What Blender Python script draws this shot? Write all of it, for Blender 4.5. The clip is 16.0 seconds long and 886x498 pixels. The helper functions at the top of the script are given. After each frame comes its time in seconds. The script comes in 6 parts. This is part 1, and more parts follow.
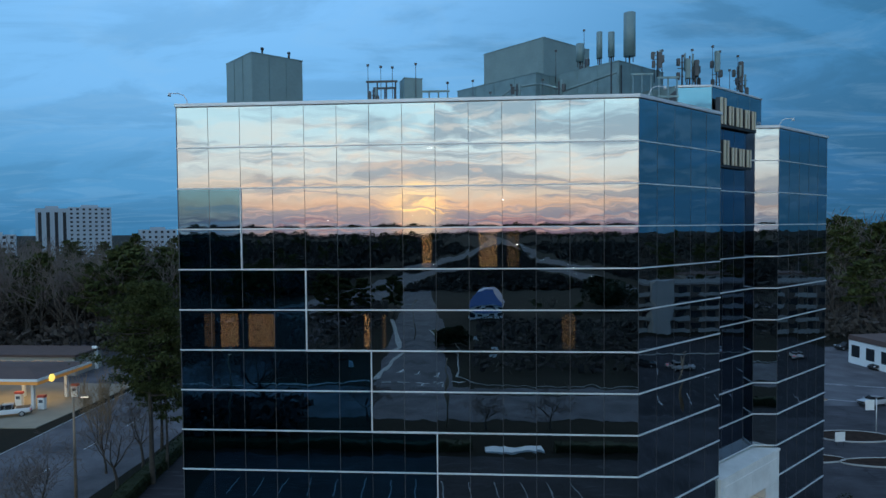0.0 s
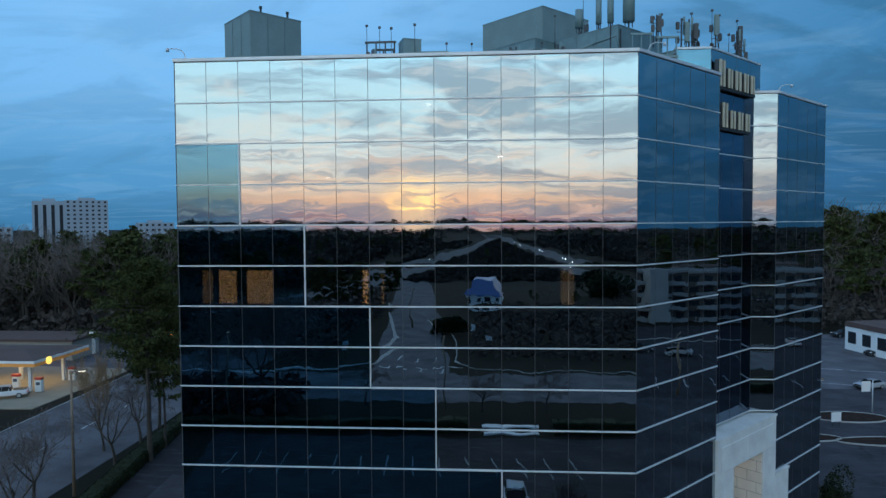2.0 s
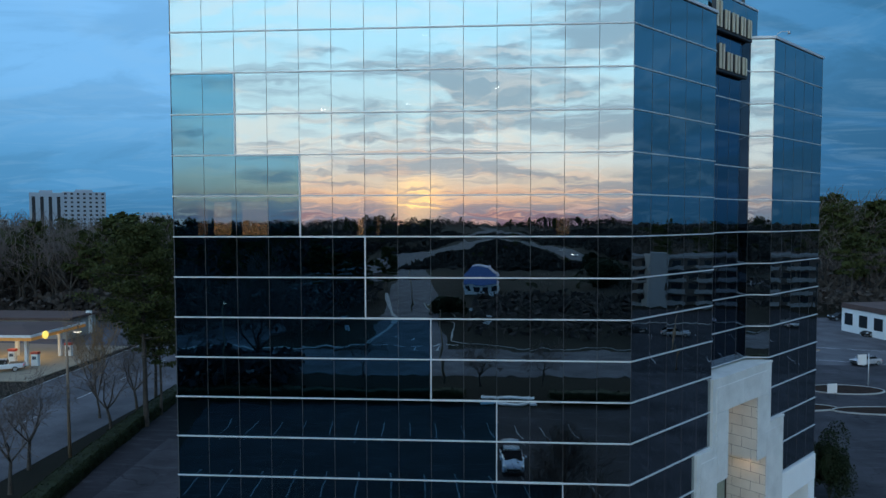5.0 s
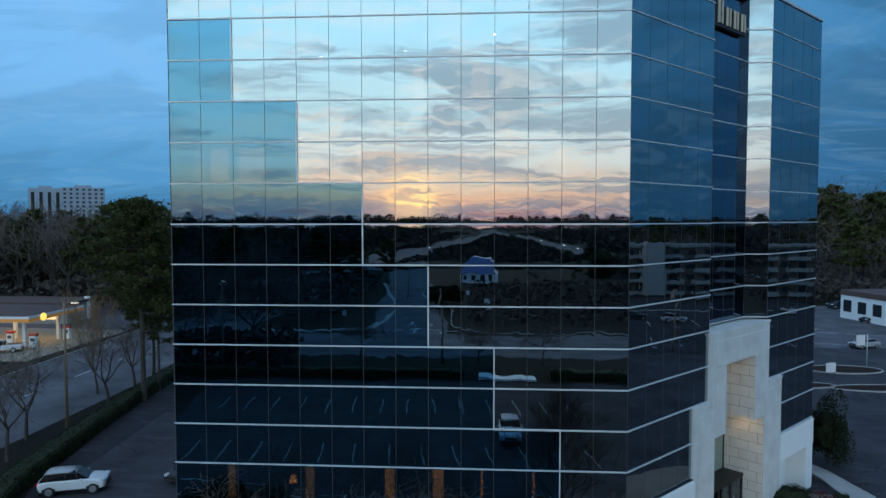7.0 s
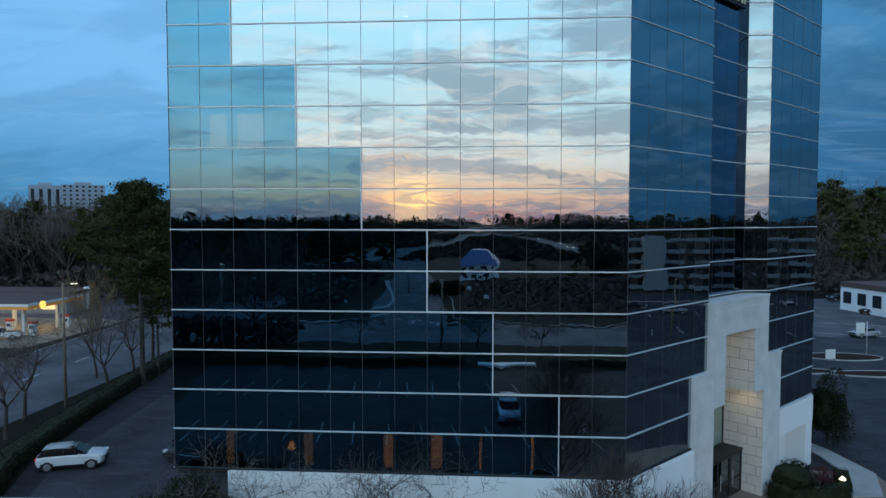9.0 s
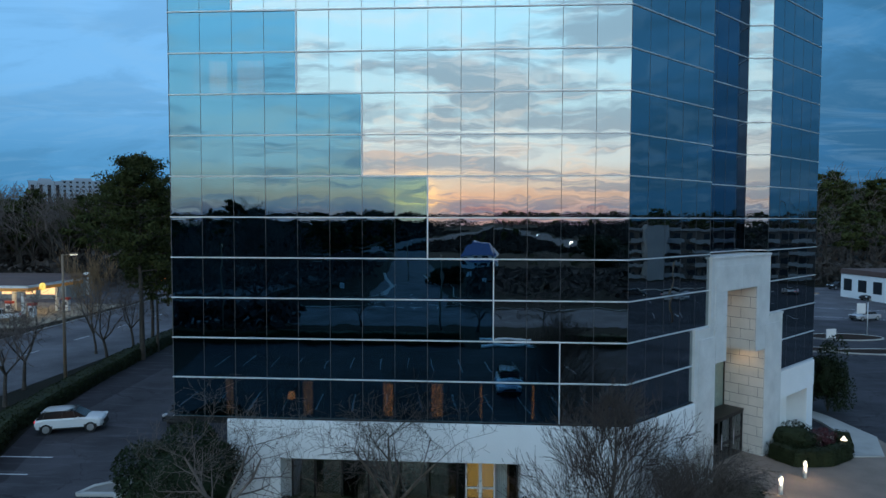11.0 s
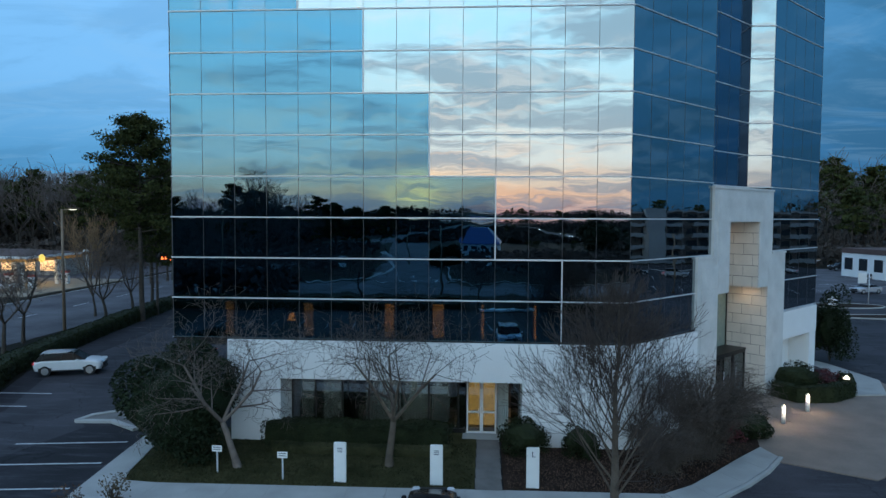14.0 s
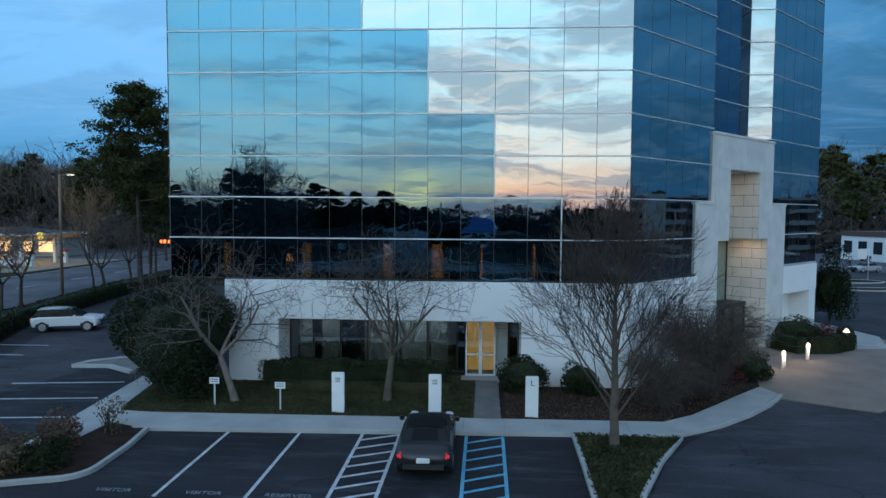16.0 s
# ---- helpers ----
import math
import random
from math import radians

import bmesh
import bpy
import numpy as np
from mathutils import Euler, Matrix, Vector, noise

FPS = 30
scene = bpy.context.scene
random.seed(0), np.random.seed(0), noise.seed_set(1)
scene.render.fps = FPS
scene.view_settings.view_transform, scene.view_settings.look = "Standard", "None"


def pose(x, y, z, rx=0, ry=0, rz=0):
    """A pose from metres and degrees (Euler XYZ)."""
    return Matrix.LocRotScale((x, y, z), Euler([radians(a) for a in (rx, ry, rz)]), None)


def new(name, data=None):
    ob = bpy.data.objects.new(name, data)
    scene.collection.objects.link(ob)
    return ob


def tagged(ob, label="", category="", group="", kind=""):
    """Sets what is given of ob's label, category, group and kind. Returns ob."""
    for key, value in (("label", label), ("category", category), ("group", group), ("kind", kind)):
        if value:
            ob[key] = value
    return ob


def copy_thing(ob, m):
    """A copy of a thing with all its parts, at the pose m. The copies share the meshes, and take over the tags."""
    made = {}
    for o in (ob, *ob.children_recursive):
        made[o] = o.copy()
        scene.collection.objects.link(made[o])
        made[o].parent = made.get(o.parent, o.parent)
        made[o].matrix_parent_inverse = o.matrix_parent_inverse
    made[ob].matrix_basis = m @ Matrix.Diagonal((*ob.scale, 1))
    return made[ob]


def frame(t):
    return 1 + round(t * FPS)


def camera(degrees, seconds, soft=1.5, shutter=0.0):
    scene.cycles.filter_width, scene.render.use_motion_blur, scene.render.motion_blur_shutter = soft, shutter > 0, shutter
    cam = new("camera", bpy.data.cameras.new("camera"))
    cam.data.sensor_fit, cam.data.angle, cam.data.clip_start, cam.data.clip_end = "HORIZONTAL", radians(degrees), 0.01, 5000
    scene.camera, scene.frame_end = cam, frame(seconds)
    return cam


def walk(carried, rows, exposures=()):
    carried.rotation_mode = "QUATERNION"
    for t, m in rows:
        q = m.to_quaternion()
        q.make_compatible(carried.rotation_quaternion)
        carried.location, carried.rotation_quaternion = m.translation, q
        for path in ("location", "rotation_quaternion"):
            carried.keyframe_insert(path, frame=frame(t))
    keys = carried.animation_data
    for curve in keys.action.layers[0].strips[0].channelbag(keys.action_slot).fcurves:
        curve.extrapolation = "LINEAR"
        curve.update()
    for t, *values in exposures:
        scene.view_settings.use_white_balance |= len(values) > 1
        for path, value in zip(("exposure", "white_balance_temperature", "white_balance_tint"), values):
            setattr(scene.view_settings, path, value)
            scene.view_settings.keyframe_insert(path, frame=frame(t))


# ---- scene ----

# ---------- camera ----------
cam = camera(68.1, 16.0)
ROWS = [
    (0.0, -6.633, -29.995, 25.91, 4.14, -1.99, 0.46), (0.5, -6.670, -30.009, 25.44, 4.07, -2.10, 0.42),
    (1.0, -6.692, -30.022, 25.00, 4.02, -2.19, 0.39), (1.5, -6.702, -30.035, 24.57, 3.97, -2.27, 0.36),
    (2.0, -6.701, -30.047, 24.05, 3.93, -2.35, 0.33), (2.5, -6.691, -30.058, 23.58, 3.89, -2.41, 0.30),
    (3.0, -6.675, -30.068, 23.05, 3.86, -2.46, 0.27), (3.5, -6.655, -30.078, 22.56, 3.83, -2.51, 0.24),
    (4.0, -6.630, -30.086, 22.04, 3.81, -2.55, 0.21), (6.5, -6.503, -30.119, 19.11, 3.75, -2.65, 0.07),
    (7.0, -6.483, -30.123, 18.49, 3.74, -2.66, 0.05), (7.5, -6.466, -30.126, 18.08, 3.74, -2.67, 0.02),
    (8.0, -6.453, -30.129, 17.65, 3.74, -2.67, -0.00), (8.5, -6.445, -30.131, 17.31, 3.74, -2.68, -0.03),
    (9.0, -6.440, -30.132, 16.87, 3.74, -2.68, -0.05), (11.5, -6.470, -30.126, 13.79, 3.75, -2.73, -0.17),
    (12.0, -6.483, -30.122, 13.21, 3.75, -2.75, -0.20), (12.5, -6.497, -30.118, 12.62, 3.75, -2.77, -0.22),
    (13.0, -6.510, -30.113, 12.02, 3.75, -2.80, -0.24), (13.5, -6.522, -30.107, 11.38, 3.75, -2.83, -0.26),
    (14.0, -6.530, -30.101, 10.71, 3.74, -2.88, -0.28), (14.5, -6.534, -30.094, 10.07, 3.73, -2.93, -0.30),
    (15.0, -6.532, -30.085, 9.39, 3.72, -2.99, -0.32), (15.5, -6.521, -30.077, 8.71, 3.70, -3.06, -0.34),
    (16.0, -6.501, -30.067, 8.01, 3.68, -3.14, -0.36),
]
walk(cam, [(t, pose(x, y, z, 90 + pitch, lean, yaw)) for t, x, y, z, yaw, pitch, lean in ROWS],
     exposures=((0.0, 0.0), (12.0, 0.0), (16.0, 0.16)))


# ---------- world: dusk, sunset behind the camera's first look ----------
def sky_world():
    w = bpy.data.worlds.new("dusk_sky")
    scene.world = w
    w.use_nodes = True
    nt = w.node_tree
    nt.nodes.clear()
    N, L = nt.nodes.new, nt.links.new

    def math_node(op, a, b=None, c=None):
        n = N("ShaderNodeMath")
        n.operation = op
        for i, v in enumerate((a, b, c)):
            if v is None:
                continue
            if isinstance(v, (int, float)):
                n.inputs[i].default_value = v
            else:
                L(v, n.inputs[i])
        return n.outputs[0]

    def ramp(fac, stops, mode="EASE"):
        n = N("ShaderNodeValToRGB")
        n.color_ramp.interpolation = mode
        els = n.color_ramp.elements
        while len(els) < len(stops):
            els.new(0.5)
        for e, (p, c) in zip(els, stops):
            e.position, e.color = p, (*c, 1)
        L(fac, n.inputs[0])
        return n.outputs[0]

    def mix(fac, a, b, kind="MIX"):
        n = N("ShaderNodeMix")
        n.data_type, n.blend_type = "RGBA", kind
        for sock, v in ((n.inputs[0], fac), (n.inputs[6], a), (n.inputs[7], b)):
            if isinstance(v, (int, float)):
                sock.default_value = v
            elif isinstance(v, tuple):
                sock.default_value = (*v, 1)
            else:
                L(v, sock)
        return n.outputs[2]

    coord = N("ShaderNodeTexCoord").outputs["Generated"]
    sep = N("ShaderNodeSeparateXYZ")
    L(coord, sep.inputs[0])
    x, y, z = sep.outputs
    up = math_node("MAXIMUM", z, 0.0)
    # how far a direction lies towards the sunset: 1 there, -1 opposite
    west = math_node("ADD", math_node("MULTIPLY", x, -0.12), math_node("MULTIPLY", y, -0.993))
    towards = ramp(math_node("MULTIPLY_ADD", west, 0.5, 0.5), [(0.0, (0, 0, 0)), (0.52, (0.0, 0.0, 0.0)), (0.80, (0.45, 0.45, 0.45)), (0.97, (1, 1, 1))])
    east = math_node("MAXIMUM", math_node("MULTIPLY_ADD", x, 0.9, 0.35), 0.0)
    clear = ramp(up, [(0.0, (0.05, 0.21, 0.42)), (0.06, (0.08, 0.31, 0.60)), (0.2, (0.19, 0.50, 0.90)), (0.45, (0.27, 0.62, 1.1)), (0.7, (0.34, 0.54, 0.86)), (1.0, (0.40, 0.54, 0.82))])
    dusky = ramp(up, [(0.0, (0.022, 0.115, 0.25)), (0.08, (0.022, 0.14, 0.32)), (0.25, (0.045, 0.215, 0.45)), (0.5, (0.10, 0.34, 0.66)), (0.75, (0.22, 0.40, 0.70)), (1.0, (0.40, 0.54, 0.82))])
    blue = mix(ramp(east, [(0.0, (0, 0, 0)), (0.9, (1, 1, 1))]), clear, dusky)
    glow = ramp(up, [(0.0, (0.55, 0.36, 0.48)), (0.012, (0.85, 0.50, 0.52)), (0.030, (1.95, 1.12, 0.72)), (0.055, (1.85, 1.42, 1.08)), (0.09, (1.75, 1.78, 1.68)), (0.16, (1.35, 1.85, 1.98)), (0.28, (1.15, 1.95, 2.35)), (0.5, (0.8, 1.6, 2.5)), (0.75, (0.62, 0.92, 1.35)), (1.0, (0.40, 0.54, 0.82))])
    # the place where the sun went down
    d = N("ShaderNodeVectorMath")
    d.operation = "DOT_PRODUCT"
    L(coord, d.inputs[0])
    d.inputs[1].default_value = Vector((-0.110, -0.994, 0.018)).normalized()
    near = math_node("POWER", math_node("MAXIMUM", d.outputs["Value"], 0.0), 13.0)
    pale = ramp(up, [(0.0, (0.26, 0.33, 0.45)), (0.012, (0.42, 0.42, 0.50)), (0.03, (0.75, 0.66, 0.65)), (0.055, (1.2, 1.1, 1.0)), (0.09, (1.55, 1.62, 1.58)), (0.16, (1.32, 1.80, 1.95)), (0.28, (1.15, 1.95, 2.35)), (0.5, (0.8, 1.6, 2.5)), (0.75, (0.62, 0.92, 1.35)), (1.0, (0.40, 0.54, 0.82))])
    col = mix(towards, blue, mix(near, pale, glow))
    spot = math_node("POWER", math_node("MAXIMUM", d.outputs["Value"], 0.0), 1500.0)
    col = mix(math_node("MULTIPLY", spot, 0.85), col, (5.5, 3.0, 0.9))
    # clouds on a flat layer, so that they draw out towards the horizon
    flat = math_node("ADD", up, 0.13)
    lay = N("ShaderNodeCombineXYZ")
    L(math_node("DIVIDE", x, flat), lay.inputs[0])
    L(math_node("DIVIDE", y, flat), lay.inputs[1])

    def cloud(scale, detail, rough, lo, hi, turn, stretch, warp=0.6):
        m = N("ShaderNodeMapping")
        m.inputs["Rotation"].default_value = (0, 0, turn)
        m.inputs["Scale"].default_value = stretch
        L(lay.outputs[0], m.inputs[0])
        n = N("ShaderNodeTexNoise")
        n.inputs["Scale"].default_value, n.inputs["Detail"].default_value = scale, detail
        n.inputs["Roughness"].default_value, n.inputs["Distortion"].default_value = rough, warp
        L(m.outputs[0], n.inputs["Vector"])
        return ramp(n.outputs["Fac"], [(lo, (0, 0, 0)), (hi, (1, 1, 1))])

    mixval = math_node("ADD", math_node("MULTIPLY_ADD", east, 0.5, 0.3), math_node("MULTIPLY", towards, 0.62))
    veil = cloud(0.85, 8, 0.60, 0.45, 0.59, 0.6, (0.75, 1.15, 1.0), 1.3)
    wisps = cloud(1.7, 8, 0.62, 0.48, 0.64, -0.45, (0.8, 1.3, 1.0), 1.8)
    dark = mix(towards, mix(0.6, col, (0.022, 0.105, 0.20)), mix(0.66, col, (0.50, 0.62, 0.78)))
    col = mix(math_node("MULTIPLY", veil, mixval), col, dark)
    lit = mix(towards, mix(0.34, col, (0.30, 0.55, 0.80)), mix(0.6, col, mix(near, (1.75, 1.75, 1.65), ramp(up, [(0.0, (2.7, 1.2, 0.7)), (0.07, (2.8, 1.6, 0.95)), (0.14, (2.3, 1.9, 1.55)), (0.3, (2.0, 2.2, 2.3))]))))
    col = mix(math_node("MULTIPLY", wisps, math_node("MULTIPLY_ADD", towards, 0.35, 0.34)), col, lit)
    sky = N("ShaderNodeTexSky")
    sky.sky_type, sky.sun_disc = "NISHITA", False
    sky.sun_elevation, sky.sun_rotation = radians(0.5), radians(187)
    tot = mix(0.008, col, sky.outputs[0], "ADD")
    bg = N("ShaderNodeBackground")
    bg.inputs["Strength"].default_value = 1.0
    L(tot, bg.inputs["Color"])
    L(bg.outputs[0], N("ShaderNodeOutputWorld").inputs[0])


sky_world()


# ---------- helpers for meshes ----------
def part(name, bm, material, parent=None, label=""):
    """Links a bmesh as one mesh object, under a thing or a part."""
    me = bpy.data.meshes.new(name)
    bm.to_mesh(me)
    bm.free()
    for m in (material if isinstance(material, (list, tuple)) else (material,)):
        me.materials.append(m)
    ob = new(name, me)
    if parent is not None:
        ob.parent = parent
    if label:
        ob["label"] = label
    return ob


def share(name, mesh, m, parent):
    """One more piece on a mesh that others use too."""
    ob = new(name, mesh)
    ob.parent = parent
    ob.matrix_basis = m
    return ob


def box(bm, x0, y0, z0, x1, y1, z1, m=None, bevel=0.0, mat=0):
    """A box between two corners, in the frame m, its edges rounded by bevel."""
    made = bmesh.ops.create_cube(bm, size=1.0)["verts"]
    t = Matrix.Translation(((x0 + x1) / 2, (y0 + y1) / 2, (z0 + z1) / 2)) @ Matrix.Diagonal((abs(x1 - x0), abs(y1 - y0), abs(z1 - z0), 1))
    bmesh.ops.transform(bm, matrix=(m @ t) if m else t, verts=made)
    faces = {f for v in made for f in v.link_faces}
    for f in faces:
        f.material_index = mat
    if bevel:
        edges = list({e for f in faces for e in f.edges})
        bmesh.ops.bevel(bm, geom=edges, offset=bevel, segments=2, affect="EDGES", clamp_overlap=True)
    return made


def tube(bm, a, b, r0, r1=None, n=8, cap=True, mat=0):
    """A tapered rod from a to b."""
    a, b = Vector(a), Vector(b)
    r1 = r0 if r1 is None else r1
    q = (b - a).to_track_quat("Z", "Y").to_matrix()
    rings = []
    for p, r in ((a, r0), (b, r1)):
        rings.append([bm.verts.new(p + q @ Vector((r * math.cos(k * math.tau / n), r * math.sin(k * math.tau / n), 0))) for k in range(n)])
    for k in range(n):
        f = bm.faces.new((rings[0][k], rings[0][(k + 1) % n], rings[1][(k + 1) % n], rings[1][k]))
        f.smooth, f.material_index = True, mat
    if cap:
        bm.faces.new(rings[0][::-1]).material_index = mat
        bm.faces.new(rings[1]).material_index = mat


def prism(bm, outline, z0, z1, m=None, mat=0):
    """An upright solid over a plan outline (anticlockwise)."""
    lo = [bm.verts.new((x, y, z0)) for x, y in outline]
    hi = [bm.verts.new((x, y, z1)) for x, y in outline]
    k = len(outline)
    fs = [bm.faces.new(lo[::-1]), bm.faces.new(hi)]
    fs += [bm.faces.new((lo[i], lo[(i + 1) % k], hi[(i + 1) % k], hi[i])) for i in range(k)]
    for f in fs:
        f.material_index = mat
    if m:
        bmesh.ops.transform(bm, matrix=m, verts=lo + hi)
    return lo + hi


def thing(name, label, category, at=(0, 0, 0), turn=0.0, group="", kind=""):
    """An empty at the base of a thing, for its parts."""
    ob = tagged(new(name), label, category, group, kind)
    ob.matrix_basis = pose(*at, 0, 0, turn)
    return ob


def arc(cx, cy, r, a0, a1, n):
    return [(cx + r * math.cos(radians(a0 + (a1 - a0) * i / n)), cy + r * math.sin(radians(a0 + (a1 - a0) * i / n))) for i in range(n + 1)]


# ---------- materials ----------
def material(name, color, rough=0.7, metal=0.0, vary=0.15, scale=3.0, fine=40.0, bump=0.0, other=None, rnd=0.0, emit=None, power=0.0, spec=0.5, alpha_cover=0.5):
    """A surface with blotches at one scale and grain at another."""
    mt = bpy.data.materials.new(name)
    mt.use_nodes = True
    nt = mt.node_tree
    b = nt.nodes["Principled BSDF"]
    N, L = nt.nodes.new, nt.links.new
    b.inputs["Roughness"].default_value, b.inputs["Metallic"].default_value = rough, metal
    b.inputs["Specular IOR Level"].default_value = spec
    tc = N("ShaderNodeTexCoord")
    big, small = N("ShaderNodeTexNoise"), N("ShaderNodeTexNoise")
    for n, s, d in ((big, scale, 5), (small, fine, 3)):
        n.inputs["Scale"].default_value, n.inputs["Detail"].default_value = s, d
        L(tc.outputs["Object"], n.inputs["Vector"])
    add = N("ShaderNodeMath")
    add.operation = "MULTIPLY_ADD"
    L(small.outputs["Fac"], add.inputs[0])
    add.inputs[1].default_value = 0.45
    L(big.outputs["Fac"], add.inputs[2])
    last = add.outputs[0]
    if rnd:
        info = N("ShaderNodeObjectInfo")
        m2 = N("ShaderNodeMath")
        m2.operation = "MULTIPLY_ADD"
        L(info.outputs["Random"], m2.inputs[0])
        m2.inputs[1].default_value = rnd
        L(last, m2.inputs[2])
        last = m2.outputs[0]
    r = N("ShaderNodeValToRGB")
    lo = tuple(c * (1 - vary) for c in color)
    hi = other if other else tuple(min(1, c * (1 + vary)) for c in color)
    r.color_ramp.elements[0].position, r.color_ramp.elements[0].color = 0.45, (*lo, 1)
    r.color_ramp.elements[1].position, r.color_ramp.elements[1].color = 1.0 + rnd * 0.7, (*hi, 1)
    if r.color_ramp.elements[1].position > 1:
        r.color_ramp.elements[1].position = 1.0
    L(last, r.inputs[0])
    L(r.outputs[0], b.inputs["Base Color"])
    if bump:
        bp = N("ShaderNodeBump")
        bp.inputs["Strength"].default_value, bp.inputs["Distance"].default_value = bump, 0.02
        L(last, bp.inputs["Height"])
        L(bp.outputs[0], b.inputs["Normal"])
    if emit:
        b.inputs["Emission Color"].default_value, b.inputs["Emission Strength"].default_value = (*emit, 1), power
    return mt


def pane_glass(name, tint, share_mirror, wave=0.0035, inside=(0.85, 0.85, 0.85)):
    """Coated office glass: mostly a mirror, a little clear, each pane drawn slightly wavy."""
    mt = bpy.data.materials.new(name)
    mt.use_nodes = True
    nt = mt.node_tree
    nt.nodes.clear()
    N, L = nt.nodes.new, nt.links.new
    out, mix = N("ShaderNodeOutputMaterial"), N("ShaderNodeMixShader")
    gl, tr = N("ShaderNodeBsdfGlossy"), N("ShaderNodeBsdfTransparent")
    gl.inputs["Color"].default_value, gl.inputs["Roughness"].default_value = (*tint, 1), 0.0
    tr.inputs["Color"].default_value = (*inside, 1)
    mix.inputs[0].default_value = share_mirror
    L(tr.outputs[0], mix.inputs[1])
    L(gl.outputs[0], mix.inputs[2])
    L(mix.outputs[0], out.inputs[0])
    geo, info, nz, bp, add = N("ShaderNodeTexCoord"), N("ShaderNodeObjectInfo"), N("ShaderNodeTexNoise"), N("ShaderNodeBump"), N("ShaderNodeVectorMath")
    L(geo.outputs["Object"], add.inputs[0])
    sc = N("ShaderNodeVectorMath")
    sc.operation = "SCALE"
    L(info.outputs["Location"], sc.inputs[0])
    sc.inputs["Scale"].default_value = 0.73
    L(sc.outputs[0], add.inputs[1])
    L(add.outputs[0], nz.inputs["Vector"])
    nz.inputs["Scale"].default_value, nz.inputs["Detail"].default_value = 0.9, 1.5
    bp.inputs["Strength"].default_value, bp.inputs["Distance"].default_value = 1.0, wave
    L(nz.outputs["Fac"], bp.inputs["Height"])
    L(bp.outputs[0], gl.inputs["Normal"])
    return mt


def asphalt(name, color, cracks=0.5):
    """Worn asphalt: pale scuffs, dark sealed patches and thin cracks."""
    mt = material(name, color, 0.88, vary=0.4, scale=0.22, fine=14, bump=0.35, other=tuple(c * 2.1 for c in color), spec=0.2)
    nt = mt.node_tree
    N, L = nt.nodes.new, nt.links.new
    b = nt.nodes["Principled BSDF"]
    base = b.inputs["Base Color"].links[0].from_socket
    tc, vo, nz, warp = N("ShaderNodeTexCoord"), N("ShaderNodeTexVoronoi"), N("ShaderNodeTexNoise"), N("ShaderNodeVectorMath")
    nz.inputs["Scale"].default_value, nz.inputs["Detail"].default_value = 0.9, 6
    L(tc.outputs["Object"], nz.inputs["Vector"])
    warp.operation = "MULTIPLY_ADD"
    L(nz.outputs["Color"], warp.inputs[0])
    warp.inputs[1].default_value = (2.2, 2.2, 0)
    L(tc.outputs["Object"], warp.inputs[2])
    vo.feature = "DISTANCE_TO_EDGE"
    vo.inputs["Scale"].default_value = 0.16
    L(warp.outputs[0], vo.inputs["Vector"])
    r = N("ShaderNodeValToRGB")
    r.color_ramp.elements[0].position, r.color_ramp.elements[0].color = 0.0, (1 - cracks, 1 - cracks, 1 - cracks, 1)
    r.color_ramp.elements[1].position, r.color_ramp.elements[1].color = 0.006, (1, 1, 1, 1)
    L(vo.outputs["Distance"], r.inputs[0])
    m = N("ShaderNodeMix")
    m.data_type, m.blend_type = "RGBA", "MULTIPLY"
    m.inputs[0].default_value = 1.0
    L(base, m.inputs[6])
    L(r.outputs[0], m.inputs[7])
    # pale tyre scuffs, drawn out along one direction
    mp, sc, sr, m2 = N("ShaderNodeMapping"), N("ShaderNodeTexNoise"), N("ShaderNodeValToRGB"), N("ShaderNodeMix")
    mp.inputs["Rotation"].default_value, mp.inputs["Scale"].default_value = (0, 0, 0.7), (0.35, 1.9, 1.0)
    L(tc.outputs["Object"], mp.inputs[0])
    L(mp.outputs[0], sc.inputs["Vector"])
    sc.inputs["Scale"].default_value, sc.inputs["Detail"].default_value = 0.8, 7
    sc.inputs["Roughness"].default_value = 0.7
    sr.color_ramp.elements[0].position, sr.color_ramp.elements[0].color = 0.52, (0, 0, 0, 1)
    sr.color_ramp.elements[1].position, sr.color_ramp.elements[1].color = 0.78, (0.75, 0.75, 0.75, 1)
    L(sc.outputs["Fac"], sr.inputs[0])
    m2.data_type = "RGBA"
    L(sr.outputs[0], m2.inputs[0])
    L(m.outputs[2], m2.inputs[6])
    m2.inputs[7].default_value = (0.10, 0.10, 0.115, 1)
    L(m2.outputs[2], b.inputs["Base Color"])
    return mt


M_ASPHALT = asphalt("asphalt", (0.017, 0.0165, 0.0195))
M_DRIVE = asphalt("drive_asphalt", (0.034, 0.033, 0.038), 0.6)
M_ROAD = asphalt("street_asphalt", (0.070, 0.070, 0.078), 0.3)
M_CONCRETE = material("pale_concrete", (0.36, 0.36, 0.345), 0.85, vary=0.18, scale=0.8, fine=30, bump=0.15)
M_PAINT = material("road_paint", (0.48, 0.49, 0.50), 0.7, vary=0.35, scale=2.5, fine=30)
M_GROUND = material("winter_grass", (0.014, 0.015, 0.010), 0.95, vary=0.4, scale=0.08, fine=3.0, other=(0.024, 0.021, 0.015), spec=0.1)
M_WHITE = material("white_render", (0.80, 0.80, 0.79), 0.8, vary=0.06, scale=0.5, fine=25, bump=0.05)
M_ALU = material("mullion_aluminium", (0.62, 0.63, 0.64), 0.42, 0.3, vary=0.08, scale=1.0)
M_JOINT = material("dark_joint", (0.06, 0.06, 0.065), 0.5)
M_GLASS = pane_glass("silver_mirror_glass", (0.42, 0.47, 0.495), 0.86)
# recessed wall's panes: about half the silver tint
M_DARKGLASS = pane_glass("darker_mirror_glass", (0.20, 0.25, 0.31), 0.88)
